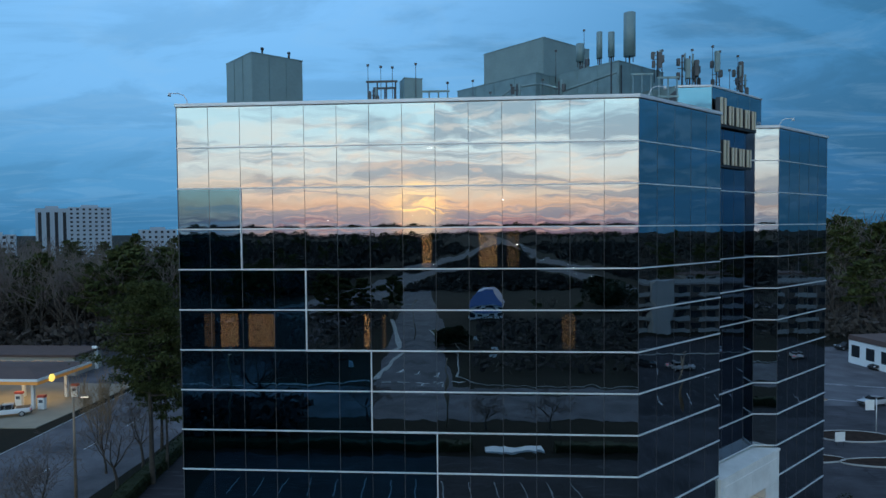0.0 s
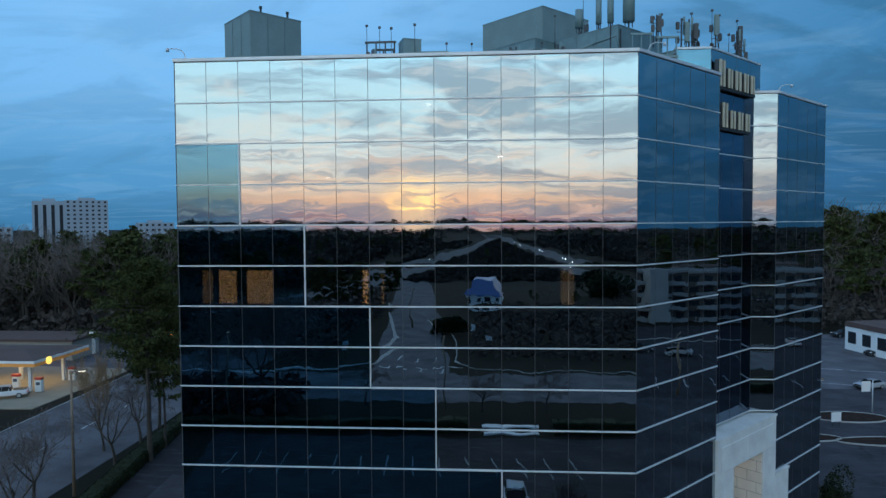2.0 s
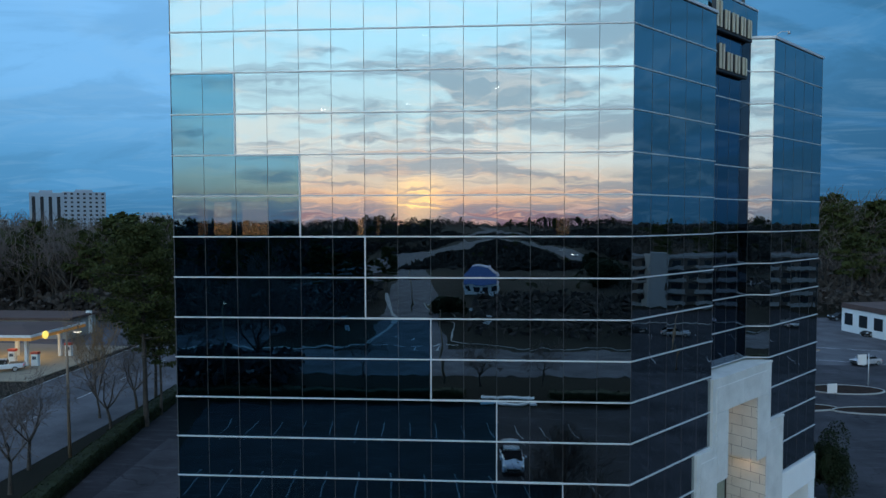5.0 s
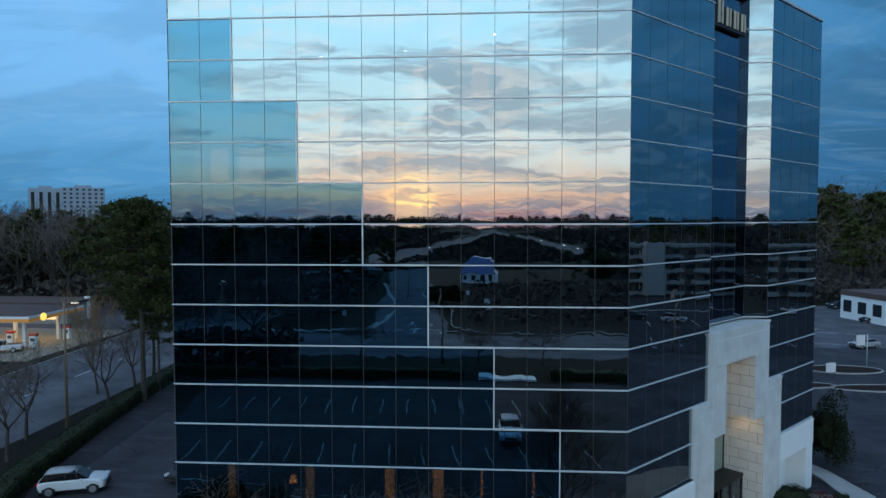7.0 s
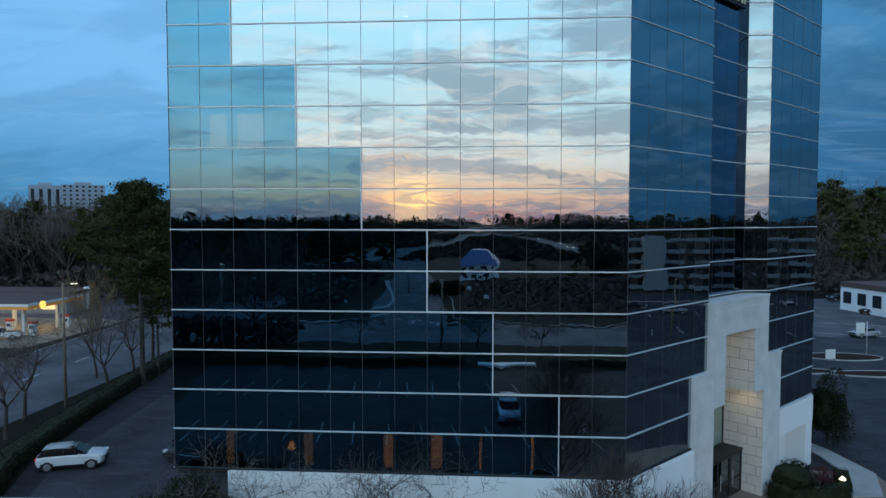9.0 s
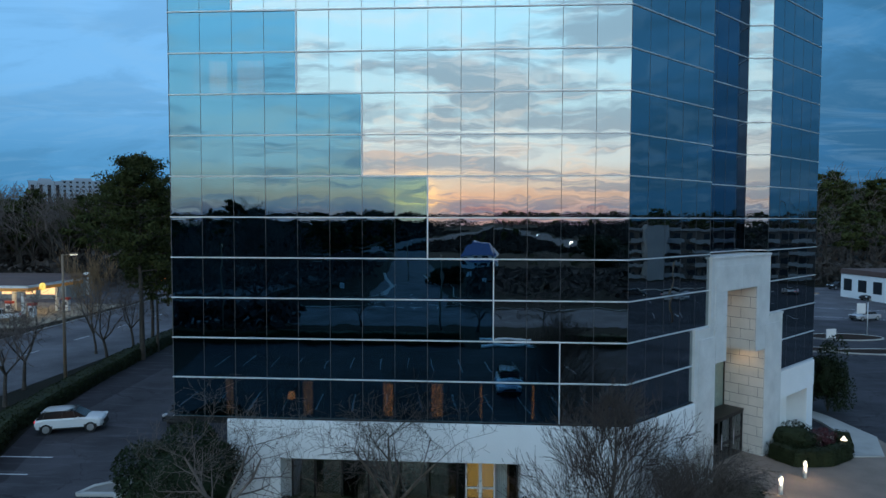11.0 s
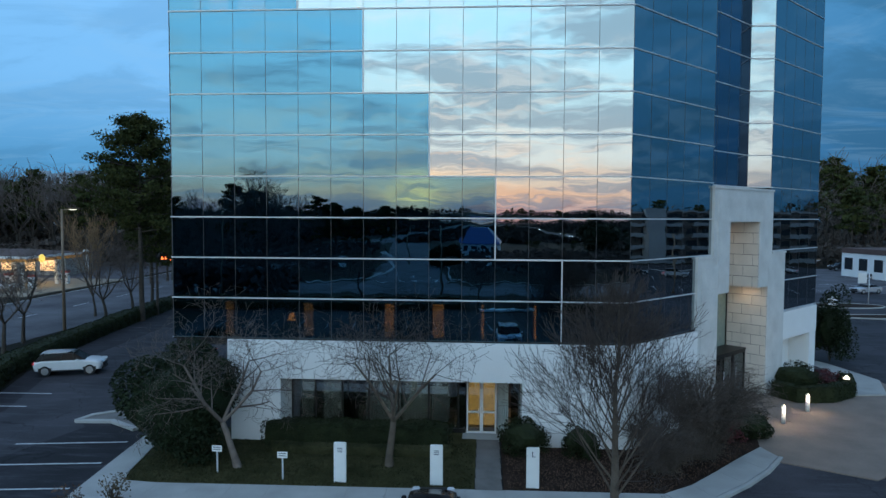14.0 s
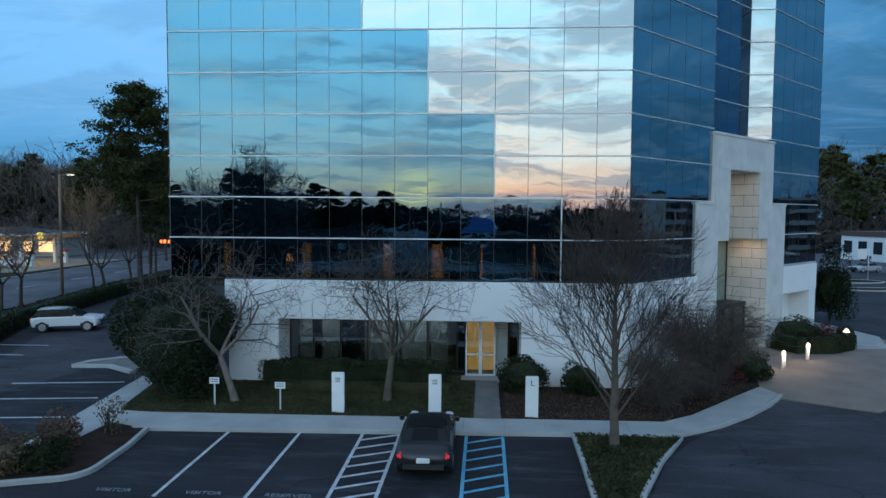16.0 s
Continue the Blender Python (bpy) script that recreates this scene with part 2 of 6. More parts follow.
M_TEAL = pane_glass("teal_mirror_glass", (0.106, 0.240, 0.335), 0.87)
M_ROOF = material("roof_felt", (0.12, 0.12, 0.12), 0.9)
M_STONE = material("limestone", (0.62, 0.585, 0.53), 0.8, vary=0.12, scale=1.2, fine=20, bump=0.15, rnd=0.22)

# ---------- large structure ----------
W, H, Z0 = 1.524, 1.905, 4.9
ROWS_UP, COLS = 14, 14
TOP = Z0 + ROWS_UP * H
R2 = math.sqrt(0.5)
CH = 5 * W * R2                      # plan length of a slanted face along x and y
LEFT = -COLS * W

bm = bmesh.new()
box(bm, -2500, -2500, -0.6, 2500, 2500, -0.05)
tagged(part("ground", bm, M_GROUND), "winter grass and earth reaching the horizon", "ground", kind="structure")

# plan of the tower, from the front's left corner round to the back
PLAN = [(LEFT, 0), (0, 0), (CH, CH), (CH, CH + 1.4), (CH + 3.72, CH + 5.12), (CH + 5.12, CH + 5.12), (2 * CH + 5.12, 2 * CH + 5.12), (2 * CH + 5.12, 42), (LEFT, 42)]
tower = thing("office_building", "eight-storey office tower clad in silver and teal mirror glass", "building")


def face_frame(a, b):
    """A frame on a facade from a to b: x along it, y into the building, z up."""
    d = Vector((b[0] - a[0], b[1] - a[1], 0))
    ang = math.degrees(math.atan2(d.y, d.x))
    return pose(a[0], a[1], 0, 0, 0, ang), d.length


# floor slabs and core seen through the glass, coloured dark for the unlit rooms
inner = [(LEFT + 0.25, 0.25), (-0.1, 0.25), (5.06, 5.41), (3.32, 7.14), (8.7, 12.5), (10.39, 10.8), (15.55, 15.98), (15.55, 41.7), (LEFT + 0.25, 41.7)]
# near-black base colour: the shade indoors is put into it
M_SLAB = material("dark_for_shade", (0.03, 0.03, 0.032), 0.9)
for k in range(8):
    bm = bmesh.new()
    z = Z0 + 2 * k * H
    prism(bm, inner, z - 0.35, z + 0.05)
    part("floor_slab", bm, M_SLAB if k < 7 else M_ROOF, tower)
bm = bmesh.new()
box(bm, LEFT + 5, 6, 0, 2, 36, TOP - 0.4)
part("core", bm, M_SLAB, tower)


def pillow(bm, x0, x1, z0, z1, pinch=0.0024, reach=0.17):
    """A pane pinched at its upper and lower edge, so that reflections bend there."""
    hh, ww = z1 - z0, x1 - x0
    rise = [0, 0.06, 0.14, 0.26, 0.45]
    zs = rise + [hh / 2] + [hh - v for v in rise[::-1]]
    us = (0, 0.14, 0.5, 0.86, 1)
    grid = []
    for v in zs:
        dip = math.exp(-v / reach) + math.exp(-(hh - v) / reach)
        grid.append([bm.verts.new((x0 + ww * u, pinch * dip * math.sin(math.pi * u), z0 + v)) for u in us])
    for a, b in zip(grid, grid[1:]):
        for i in range(4):
            bm.faces.new((a[i], a[i + 1], b[i + 1], b[i])).smooth = True
    rim = grid[0] + [row[-1] for row in grid[1:]] + grid[-1][-2::-1] + [row[0] for row in grid[-2:0:-1]]
    ring = [bm.verts.new(v.co) for v in rim]
    back = [bm.verts.new((v.co.x, 0.013, v.co.z)) for v in rim]
    n = len(ring)
    for i in range(n):
        bm.faces.new((ring[(i + 1) % n], ring[i], back[i], back[(i + 1) % n]))
    bm.faces.new(back[::-1])


def curtain_wall(name, a, b, cols, teal=None, top=TOP, rows=ROWS_UP, base=Z0, material_rest=None):
    """A glazed face: a comb of joints, white strips and one object for each pane."""
    m, length = face_frame(a, b)
    w = length / cols
    h = (top - base) / rows
    g = 0.009
    # one comb-shaped frame: a rail on top and a thin joint hanging down between the panes
    pts = [(-g, top), (-g, base)]
    for c in range(cols):
        pts += [(c * w + g, base), (c * w + g, top - 0.02), ((c + 1) * w - g, top - 0.02), ((c + 1) * w - g, base)]
    pts += [(cols * w + g, base), (cols * w + g, top)]
    bm = bmesh.new()
    lo = [bm.verts.new((x, 0.03, z)) for x, z in pts]
    hi = [bm.verts.new((x, -0.006, z)) for x, z in pts]
    n = len(pts)
    bm.faces.new(hi)
    bm.faces.new(lo[::-1])
    for i in range(n):
        bm.faces.new((lo[i], lo[(i + 1) % n], hi[(i + 1) % n], hi[i]))
    frame_ob = part(name, bm, M_JOINT, tower)
    frame_ob.matrix_basis = m
    sb = bmesh.new()
    box(sb, 0, -0.05, -0.028, length, 0.03, 0.028, bevel=0.006)
    strip = bpy.data.meshes.new("strip")
    sb.to_mesh(strip)
    sb.free()
    strip.materials.append(M_ALU)
    for r in range(1, rows + 1):
        share("strip", strip, pose(0, 0, base + (rows - r) * h), frame_ob)
    pb = bmesh.new()
    pillow(pb, g + 0.002, w - g - 0.002, 0.012, h - 0.012)
    meshes = []
    for mt in (material_rest or M_GLASS, M_TEAL):
        me = bpy.data.meshes.new("glass_pane")
        pb.to_mesh(me)
        me.materials.append(mt)
        meshes.append(me)
    pb.free()
    rr = random.Random(name)
    for r in range(rows):
        for c in range(cols):
            dark = teal is not None and c < teal(r)
            share("glass_pane", meshes[1 if dark else 0], pose(c * w, 0, base + (rows - 1 - r) * h, rr.gauss(0, 0.045), 0, rr.gauss(0, 0.045)), frame_ob)
    return frame_ob, m


front, front_m = curtain_wall("front_curtain_wall", PLAN[0], PLAN[1], 14, lambda r: 2 * (r // 2))
curtain_wall("slanted_curtain_wall", PLAN[1], PLAN[2], 5)
UP4 = Z0 + 4 * H
curtain_wall("return_curtain_wall", PLAN[2], PLAN[3], 1, base=UP4, rows=10)
curtain_wall("recessed_curtain_wall", PLAN[3], PLAN[4], 4, base=UP4, rows=10, material_rest=M_DARKGLASS)
curtain_wall("strip_curtain_wall", PLAN[4], PLAN[5], 1, base=UP4, rows=10)
curtain_wall("slanted_curtain_wall", PLAN[5], PLAN[6], 5)
curtain_wall("side_curtain_wall", (LEFT, 42), PLAN[0], 20)

# trim along the stepped border of the teal glass
bm = bmesh.new()
for k in range(1, 7):
    x, zt, zb = 2 * k * W, TOP - 2 * k * H, TOP - 2 * (k + 1) * H
    box(bm, x - 0.028, -0.06, zb, x + 0.028, 0.03, zt + 0.035)
    box(bm, x - 2 * W, -0.058, zt - 0.036, x, 0.03, zt + 0.036)
ob = part("stepped_trim", bm, M_ALU, front)

# roof edge
for a, b in zip(PLAN[:7], PLAN[1:7]):
    m, length = face_frame(a, b)
    bm = bmesh.new()
    box(bm, -0.04, -0.09, TOP + 0.012, length + 0.04, 0.3, TOP + 0.17, bevel=0.015)
    ob = part("parapet_cap", bm, M_ALU, tower)
    ob.matrix_basis = m

# ---------- base storey ----------
M_MULCH = material("bark_mulch", (0.032, 0.020, 0.015), 0.95, spec=0.1, vary=0.5, scale=1.5, fine=25, bump=0.6)
M_LAWN = material("dormant_lawn", (0.034, 0.042, 0.014), 0.95, spec=0.1, vary=0.45, scale=0.9, fine=30, other=(0.085, 0.075, 0.035), bump=0.5)
M_PAVER = material("tan_paving", (0.20, 0.155, 0.125), 0.8, vary=0.2, scale=0.7, fine=12, bump=0.2, rnd=0.1)
M_PATH = material("grey_brown_paving", (0.15, 0.14, 0.13), 0.85, vary=0.25, scale=1.5, fine=20, bump=0.2)
M_FRAME = material("dark_bronze_frame", (0.018, 0.017, 0.016), 0.45, 0.4)
M_WFRAME = material("white_door_frame", (0.7, 0.7, 0.68), 0.5)
M_CLEAR = pane_glass("shop_glass", (0.42, 0.46, 0.5), 0.40, 0.001, (0.55, 0.6, 0.6))
M_GREENPANEL = material("greenish_glass_panel", (0.20, 0.26, 0.23), 0.25)
M_ROOM = material("room_wall", (0.30, 0.28, 0.25), 0.9)
# the hall's lamplight is put into this wall as emission
M_AMBER = material("glowing_amber_wall", (0.75, 0.5, 0.2), 0.8, emit=(1.0, 0.55, 0.14), power=1.3)
# three strengths of room light, put into the cloth as emission
M_CURTAIN = material("curtain_room_glow", (0.55, 0.36, 0.16), 0.9, emit=(1.0, 0.56, 0.24), power=4.6)
M_CURTAIN_LOW = material("curtain_lamp_glow", (0.55, 0.36, 0.16), 0.9, emit=(1.0, 0.50, 0.18), power=2.6)
M_CURTAIN_DIM = material("faint_room_glow", (0.25, 0.2, 0.14), 0.9, emit=(1.0, 0.58, 0.24), power=1.5)
M_GREY_CURTAIN = material("grey_green_curtain", (0.46, 0.50, 0.49), 0.9)
M_LAMP = material("warm_lamp", (0.9, 0.8, 0.6), 0.5, emit=(1.0, 0.45, 0.12), power=7.0)
M_CEIL = material("office_lamp", (0.9, 0.9, 0.85), 0.4, emit=(1.0, 0.95, 0.85), power=45.0)
M_BOLLARD = material("bollard_white", (0.72, 0.72, 0.70), 0.5)
M_GLOW = material("bollard_lens", (0.9, 0.9, 0.85), 0.4, emit=(1.0, 0.84, 0.62), power=2.0)
M_BARK = material("grey_bark", (0.17, 0.135, 0.115), 0.9, vary=0.35, scale=3, fine=30, bump=0.5)
M_TWIG = material("twig_bark", (0.125, 0.098, 0.085), 0.9, vary=0.3, scale=2)
M_BROWNBARK = material("brown_bark", (0.11, 0.085, 0.065), 0.9, vary=0.35, scale=3, fine=30, bump=0.5)
M_BROWNTWIG = material("brown_twigs", (0.10, 0.078, 0.062), 0.9, vary=0.3, scale=2)
M_DARKTWIG = material("dark_brown_twigs", (0.060, 0.045, 0.038), 0.9, vary=0.3, scale=2)
M_DARKBARK = material("dark_bark", (0.055, 0.045, 0.037), 0.95, vary=0.35, scale=2, fine=18, bump=0.5)
M_TANTWIG = material("tan_twigs", (0.24, 0.15, 0.08), 0.9, vary=0.3, scale=2)
M_HOLLY = material("holly_leaf", (0.017, 0.026, 0.012), 0.6, vary=0.45, scale=1.2, fine=9, spec=0.12)
M_PINE = material("pine_needles", (0.026, 0.040, 0.013), 0.8, vary=0.45, scale=0.6, fine=5, other=(0.075, 0.085, 0.028), spec=0.12)
M_HEDGE = material("clipped_hedge_leaf", (0.020, 0.026, 0.011), 0.75, vary=0.45, scale=1.5, fine=10, spec=0.12)
M_REDLEAF = material("red_leaf", (0.09, 0.018, 0.022), 0.7, vary=0.4, scale=2)
M_RUST = material("rusty_leaf", (0.10, 0.052, 0.03), 0.8, vary=0.5, scale=2)
M_OLIVE = material("olive_brown_leaf", (0.075, 0.062, 0.025), 0.8, vary=0.5, scale=2, other=(0.14, 0.09, 0.04))
M_GRASSBLADE = material("ground_cover_leaf", (0.030, 0.040, 0.016), 0.85, vary=0.5, scale=1.0, fine=9, other=(0.07, 0.065, 0.03), spec=0.12)

M45 = pose(0, 0, 0, 0, 0, 45)
BAND_LO, BAND_HI = 3.05, 4.86


def white_part(name, x0, y0, z0, x1, y1, z1, m=None, label=""):
    bm = bmesh.new()
    box(bm, x0, y0, z0, x1, y1, z1, bevel=0.02)
    ob = part(name, bm, M_WHITE, tower, label)
    if m:
        ob.matrix_basis = m
    return ob


white_part("base_band", -18.65, -0.22, BAND_LO, 0.09, 1.9, BAND_HI)
white_part("base_band", 0.0, -0.22, BAND_LO, 5.98, 1.9, BAND_HI, M45)
white_part("base_band", 16.85, -0.1, BAND_LO, 22.55, 1.6, BAND_HI - 0.05, M45)
white_part("base_pier", 21.4, -0.08, 0, 22.5, 1.5, BAND_LO, M45)
white_part("base_wall", 16.9, 1.2, 0, 21.4, 1.5, BAND_LO, M45)
white_part("base_pier", -18.5, -0.2, 0, -16.1, 1.7, BAND_LO)
white_part("base_pier", -4.8, -0.2, 0, 0.0, 1.7, BAND_LO)
white_part("base_wall", 0.05, -0.19, 0, 5.95, 1.5, BAND_LO, M45)
# soffit and wall below the overhang, its shade put into their dark colour
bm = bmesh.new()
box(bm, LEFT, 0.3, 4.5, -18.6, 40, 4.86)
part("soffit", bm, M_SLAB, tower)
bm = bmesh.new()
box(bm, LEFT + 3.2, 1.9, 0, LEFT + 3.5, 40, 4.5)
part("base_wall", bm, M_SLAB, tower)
for a, b in ((PLAN[0], PLAN[1]), (PLAN[1], PLAN[2])):
    m, length = face_frame(a, b)
    bm = bmesh.new()
    box(bm, 0 if a[0] == 0 else 0.02, -0.09, BAND_HI + 0.004, length, 0.1, BAND_HI + 0.075, bevel=0.01)
    part("base_flashing", bm, M_FRAME, tower).matrix_basis = m

# glazed ground floor: panes, posts, a lit double door
GY = 1.6
bm = bmesh.new()
box(bm, -16.1, GY - 0.04, 2.75, -4.8, GY + 0.06, 3.05)
part("head_rail", bm, M_FRAME, tower)
bm = bmesh.new()
box(bm, -16.1, GY - 0.05, 0.0, -7.45, GY + 0.07, 0.3)
part("sill_rail", bm, M_FRAME, tower)
posts = [-16.05, -14.9, -13.55, -12.2, -10.75, -9.25, -7.8]
for x in posts:
    bm = bmesh.new()
    box(bm, x - 0.04, GY - 0.06, 0.3, x + 0.04, GY + 0.06, 2.75)
    part("mullion", bm, M_FRAME, tower)
for x, w in ((-13.25, 0.42), (-7.62, 0.3)):
    bm = bmesh.new()
    tube(bm, (x, GY + 0.5, 0), (x, GY + 0.5, 3.05), w, n=16)
    part("dark_column", bm, M_FRAME, tower)
for x0, x1 in zip(posts, posts[1:] + [-7.42]):
    bm = bmesh.new()
    box(bm, x0 + 0.04, GY - 0.01, 0.3, x1 - 0.04, GY + 0.01, 2.75)
    part("window_pane", bm, M_CLEAR, tower)
bm = bmesh.new()
box(bm, -16.2, 7.6, 0, -4.6, 7.8, 3.2)
part("room_wall", bm, M_ROOM, tower)
bm = bmesh.new()
box(bm, -16.2, GY, -0.02, -4.6, 7.6, 0.06)
part("room_floor", bm, M_ROOM, tower)
bm = bmesh.new()
box(bm, -16.2, GY, 3.06, -4.6, 7.6, 3.1)
part("room_ceiling", bm, M_WHITE, tower)
la = bpy.data.lights.new("office_ceiling_light", "AREA")
la.shape, la.size, la.size_y, la.energy, la.color = "RECTANGLE", 8, 0.9, 150, (0.9, 0.97, 1.0)
lo = new("office_ceiling_light", la)
lo.location = (-12, 2.25, 3.02)
# lit hallway behind the door: its back wall glows in place of a lamp
bm = bmesh.new()
box(bm, -7.35, 3.0, 0.06, -5.95, 3.08, 3.0)
part("hall_wall", bm, M_AMBER, tower, "amber hallway wall with the hall light as its glow")
for x in (-7.4, -5.95):
    bm = bmesh.new()
    box(bm, x, GY + 0.1, 0.06, x + 0.05, 3.0, 3.0)
    part("hall_side", bm, M_ROOM, tower)


def entrance_door():
    door = thing("glass_door", "white-framed glazed double door with a lit hallway behind", "door", (-7.4, GY, 0.1), kind="structure")
    for x0 in (0.0, 0.73):
        bm = bmesh.new()
        for a in ((x0, 0, x0 + 0.08, 2.9), (x0 + 0.65, 0, x0 + 0.73, 2.9)):
            box(bm, a[0], -0.05, a[1], a[2], 0.05, a[3])
        for z in (0.0, 1.0, 2.82):
            box(bm, x0 + 0.08, -0.045, z, x0 + 0.65, 0.045, z + 0.09)
        leaf = part("door_leaf", bm, M_WFRAME, door)
        bm = bmesh.new()
        box(bm, x0 + 0.08, -0.008, 0.09, x0 + 0.65, 0.008, 2.82)
        part("door_pane", bm, M_CLEAR, leaf)
        bm = bmesh.new()
        hx = x0 + (0.6 if x0 == 0 else 0.12)
        tube(bm, (hx, -0.1, 0.85), (hx, -0.1, 1.25), 0.015)
        tube(bm, (hx, -0.1, 0.9), (hx, -0.04, 0.9), 0.012)
        tube(bm, (hx, -0.1, 1.2), (hx, -0.04, 1.2), 0.012)
        part("handle", bm, M_ALU, leaf)
    bm = bmesh.new()
    box(bm, -0.2, -0.9, -0.1, 1.65, -0.02, 0.0, bevel=0.02)
    part("threshold", bm, M_CONCRETE, door)
    return door


entrance_door()


def curtain(x0, x1, y, z0, z1, mt, parent, folds=6):
    """A hanging curtain with folds."""
    bm = bmesh.new()
    n = folds * 6
    lo, hi = [], []
    for i in range(n + 1):
        x = x0 + (x1 - x0) * i / n
        yy = y + 0.05 * math.sin(i / 6 * math.tau)
        lo.append(bm.verts.new((x, yy, z0)))
        hi.append(bm.verts.new((x, yy, z1)))
    for i in range(n):
        f = bm.faces.new((lo[i], lo[i + 1], hi[i + 1], hi[i]))
        f.smooth = True
    return part("curtain", bm, mt, parent)


for c0, c1 in ((-15.95, -15.2), (-14.8, -13.75), (-12.6, -10.8), (-10.7, -9.3), (-9.2, -8.3)):
    curtain(c0, c1, GY + 1.25, 0.1, 3.0, M_GREY_CURTAIN, tower, 9)
curtain(-5.9, -5.35, GY + 0.25, 0.1, 2.9, M_GREY_CURTAIN, tower)
bm = bmesh.new()
box(bm, -5.25, GY - 0.01, 0.1, -4.82, GY + 0.01, 2.75)
part("window_pane", bm, M_CLEAR, tower)

# lit rooms seen through the mirror glass, their lamplight as curtain glow: (column from, to, row, bright)
for c0, c1, r, mt in ((0.62, 0.95, 5, M_CURTAIN_DIM), (1.15, 1.72, 5, M_CURTAIN), (2.05, 2.9, 5, M_CURTAIN), (5.72, 5.9, 5, M_CURTAIN), (6.3, 6.4, 5, M_CURTAIN_DIM),
                      (7.55, 7.85, 3, M_CURTAIN), (9.3, 9.85, 3, M_CURTAIN), (10.15, 10.5, 3, M_CURTAIN_DIM), (11.8, 12.2, 5, M_CURTAIN_DIM),
                      (4.05, 4.35, 13, M_CURTAIN_DIM), (6.6, 6.9, 13, M_CURTAIN_LOW), (8.1, 8.45, 13, M_CURTAIN_LOW), (9.6, 9.68, 13, M_CURTAIN_LOW), (11.2, 11.28, 13, M_CURTAIN_LOW), (1.55, 1.8, 13, M_CURTAIN_DIM)):
    z = TOP - (r + 1) * H
    curtain(LEFT + c0 * W, LEFT + c1 * W, 0.5, z + 0.07, z + H - 0.25, mt, tower, 4)
lamp = thing("table_lamp", "small lit table lamp with an amber shade", "lamp", (LEFT + 3.62 * W, 0.7, Z0 + 0.06))
bm = bmesh.new()
tube(bm, (0, 0, 0.0), (0, 0, 0.75), 0.05, 0.03)
part("lamp_base", bm, M_FRAME, lamp)
bm = bmesh.new()
tube(bm, (0, 0, 0.7), (0, 0, 1.05), 0.2, 0.11, n=12)
part("shade", bm, M_LAMP, lamp, "glowing amber shade")
for x, z in ((-10.3, 26.4), (-6.1, 27.1), (-14.4, 26.2), (-9.5, 29.6)):
    fx = thing("ceiling_lamp", "small lit office ceiling lamp behind mirror glass", "lamp", (x, 1.2, z))
    bm = bmesh.new()
    box(bm, -0.12, -0.05, 0, 0.12, 0.05, 0.05, bevel=0.01)
    part("diffuser", bm, M_CEIL, fx)

# ---------- stone entrance portal ----------
M_PORTAL = material("pale_portal_stone", (0.60, 0.60, 0.58), 0.8, vary=0.14, scale=1.0, fine=14, bump=0.2, rnd=0.06)
portal = thing("entrance_portal", "pale stone stepped entrance portal against the tower", "portal")
PF, PD = -0.14, 2.3
outline = [(5.95, 0), (8.15, 0), (8.15, 6.6), (9.4, 6.6), (9.4, 10.45), (13.1, 10.45), (13.1, 6.6), (14.4, 6.6), (14.4, 0), (16.9, 0), (16.9, 8.55), (14.95, 8.55), (14.95, 12.25), (7.58, 12.25), (7.58, 8.55), (5.95, 8.55)]
bm = bmesh.new()
prism(bm, outline, -PD, -PF, pose(0, 0, 0, 90, 0, 0))
ob = part("portal_core", bm, M_PORTAL, portal)
ob.matrix_basis = M45
# coping stones and front slabs
rr = random.Random(5)


def slab(x0, y0, z0, x1, y1, z1, mt=None, parent=portal, name="stone_block"):
    bm = bmesh.new()
    box(bm, x0, y0, z0, x1, y1, z1)
    ob = part(name, bm, mt or M_PORTAL, parent)
    ob.matrix_basis = M45
    return ob


for x0, x1, z in ((5.9, 7.58, 8.55), (14.95, 16.95, 8.55), (7.52, 15.0, 12.25)):
    n = max(1, round((x1 - x0) / 1.9))
    for i in range(n):
        a, b = x0 + (x1 - x0) * i / n, x0 + (x1 - x0) * (i + 1) / n
        slab(a + 0.004, PF - 0.05, z, b - 0.004, PD, z + 0.12, name="coping_stone")
for x0, x1, z0, z1 in ((6.35, 8.13, 0, 8.1), (14.42, 16.5, 0, 8.1), (8.15, 9.38, 6.62, 8.1), (13.12, 14.4, 6.62, 8.1), (8.0, 9.38, 8.1, 10.45), (13.12, 14.55, 8.1, 10.45), (8.0, 14.55, 10.47, 11.85)):
    nz = max(1, round((z1 - z0) / 1.2))
    nx = max(1, round((x1 - x0) / 1.7))
    for j in range(nz):
        for i in range(nx):
            a, b = x0 + (x1 - x0) * i / nx, x0 + (x1 - x0) * (i + 1) / nx
            c, d = z0 + (z1 - z0) * j / nz, z0 + (z1 - z0) * (j + 1) / nz
            slab(a + 0.003, PF - 0.03 - rr.random() * 0.004, c + 0.003, b - 0.003, PF + 0.01, d - 0.003)
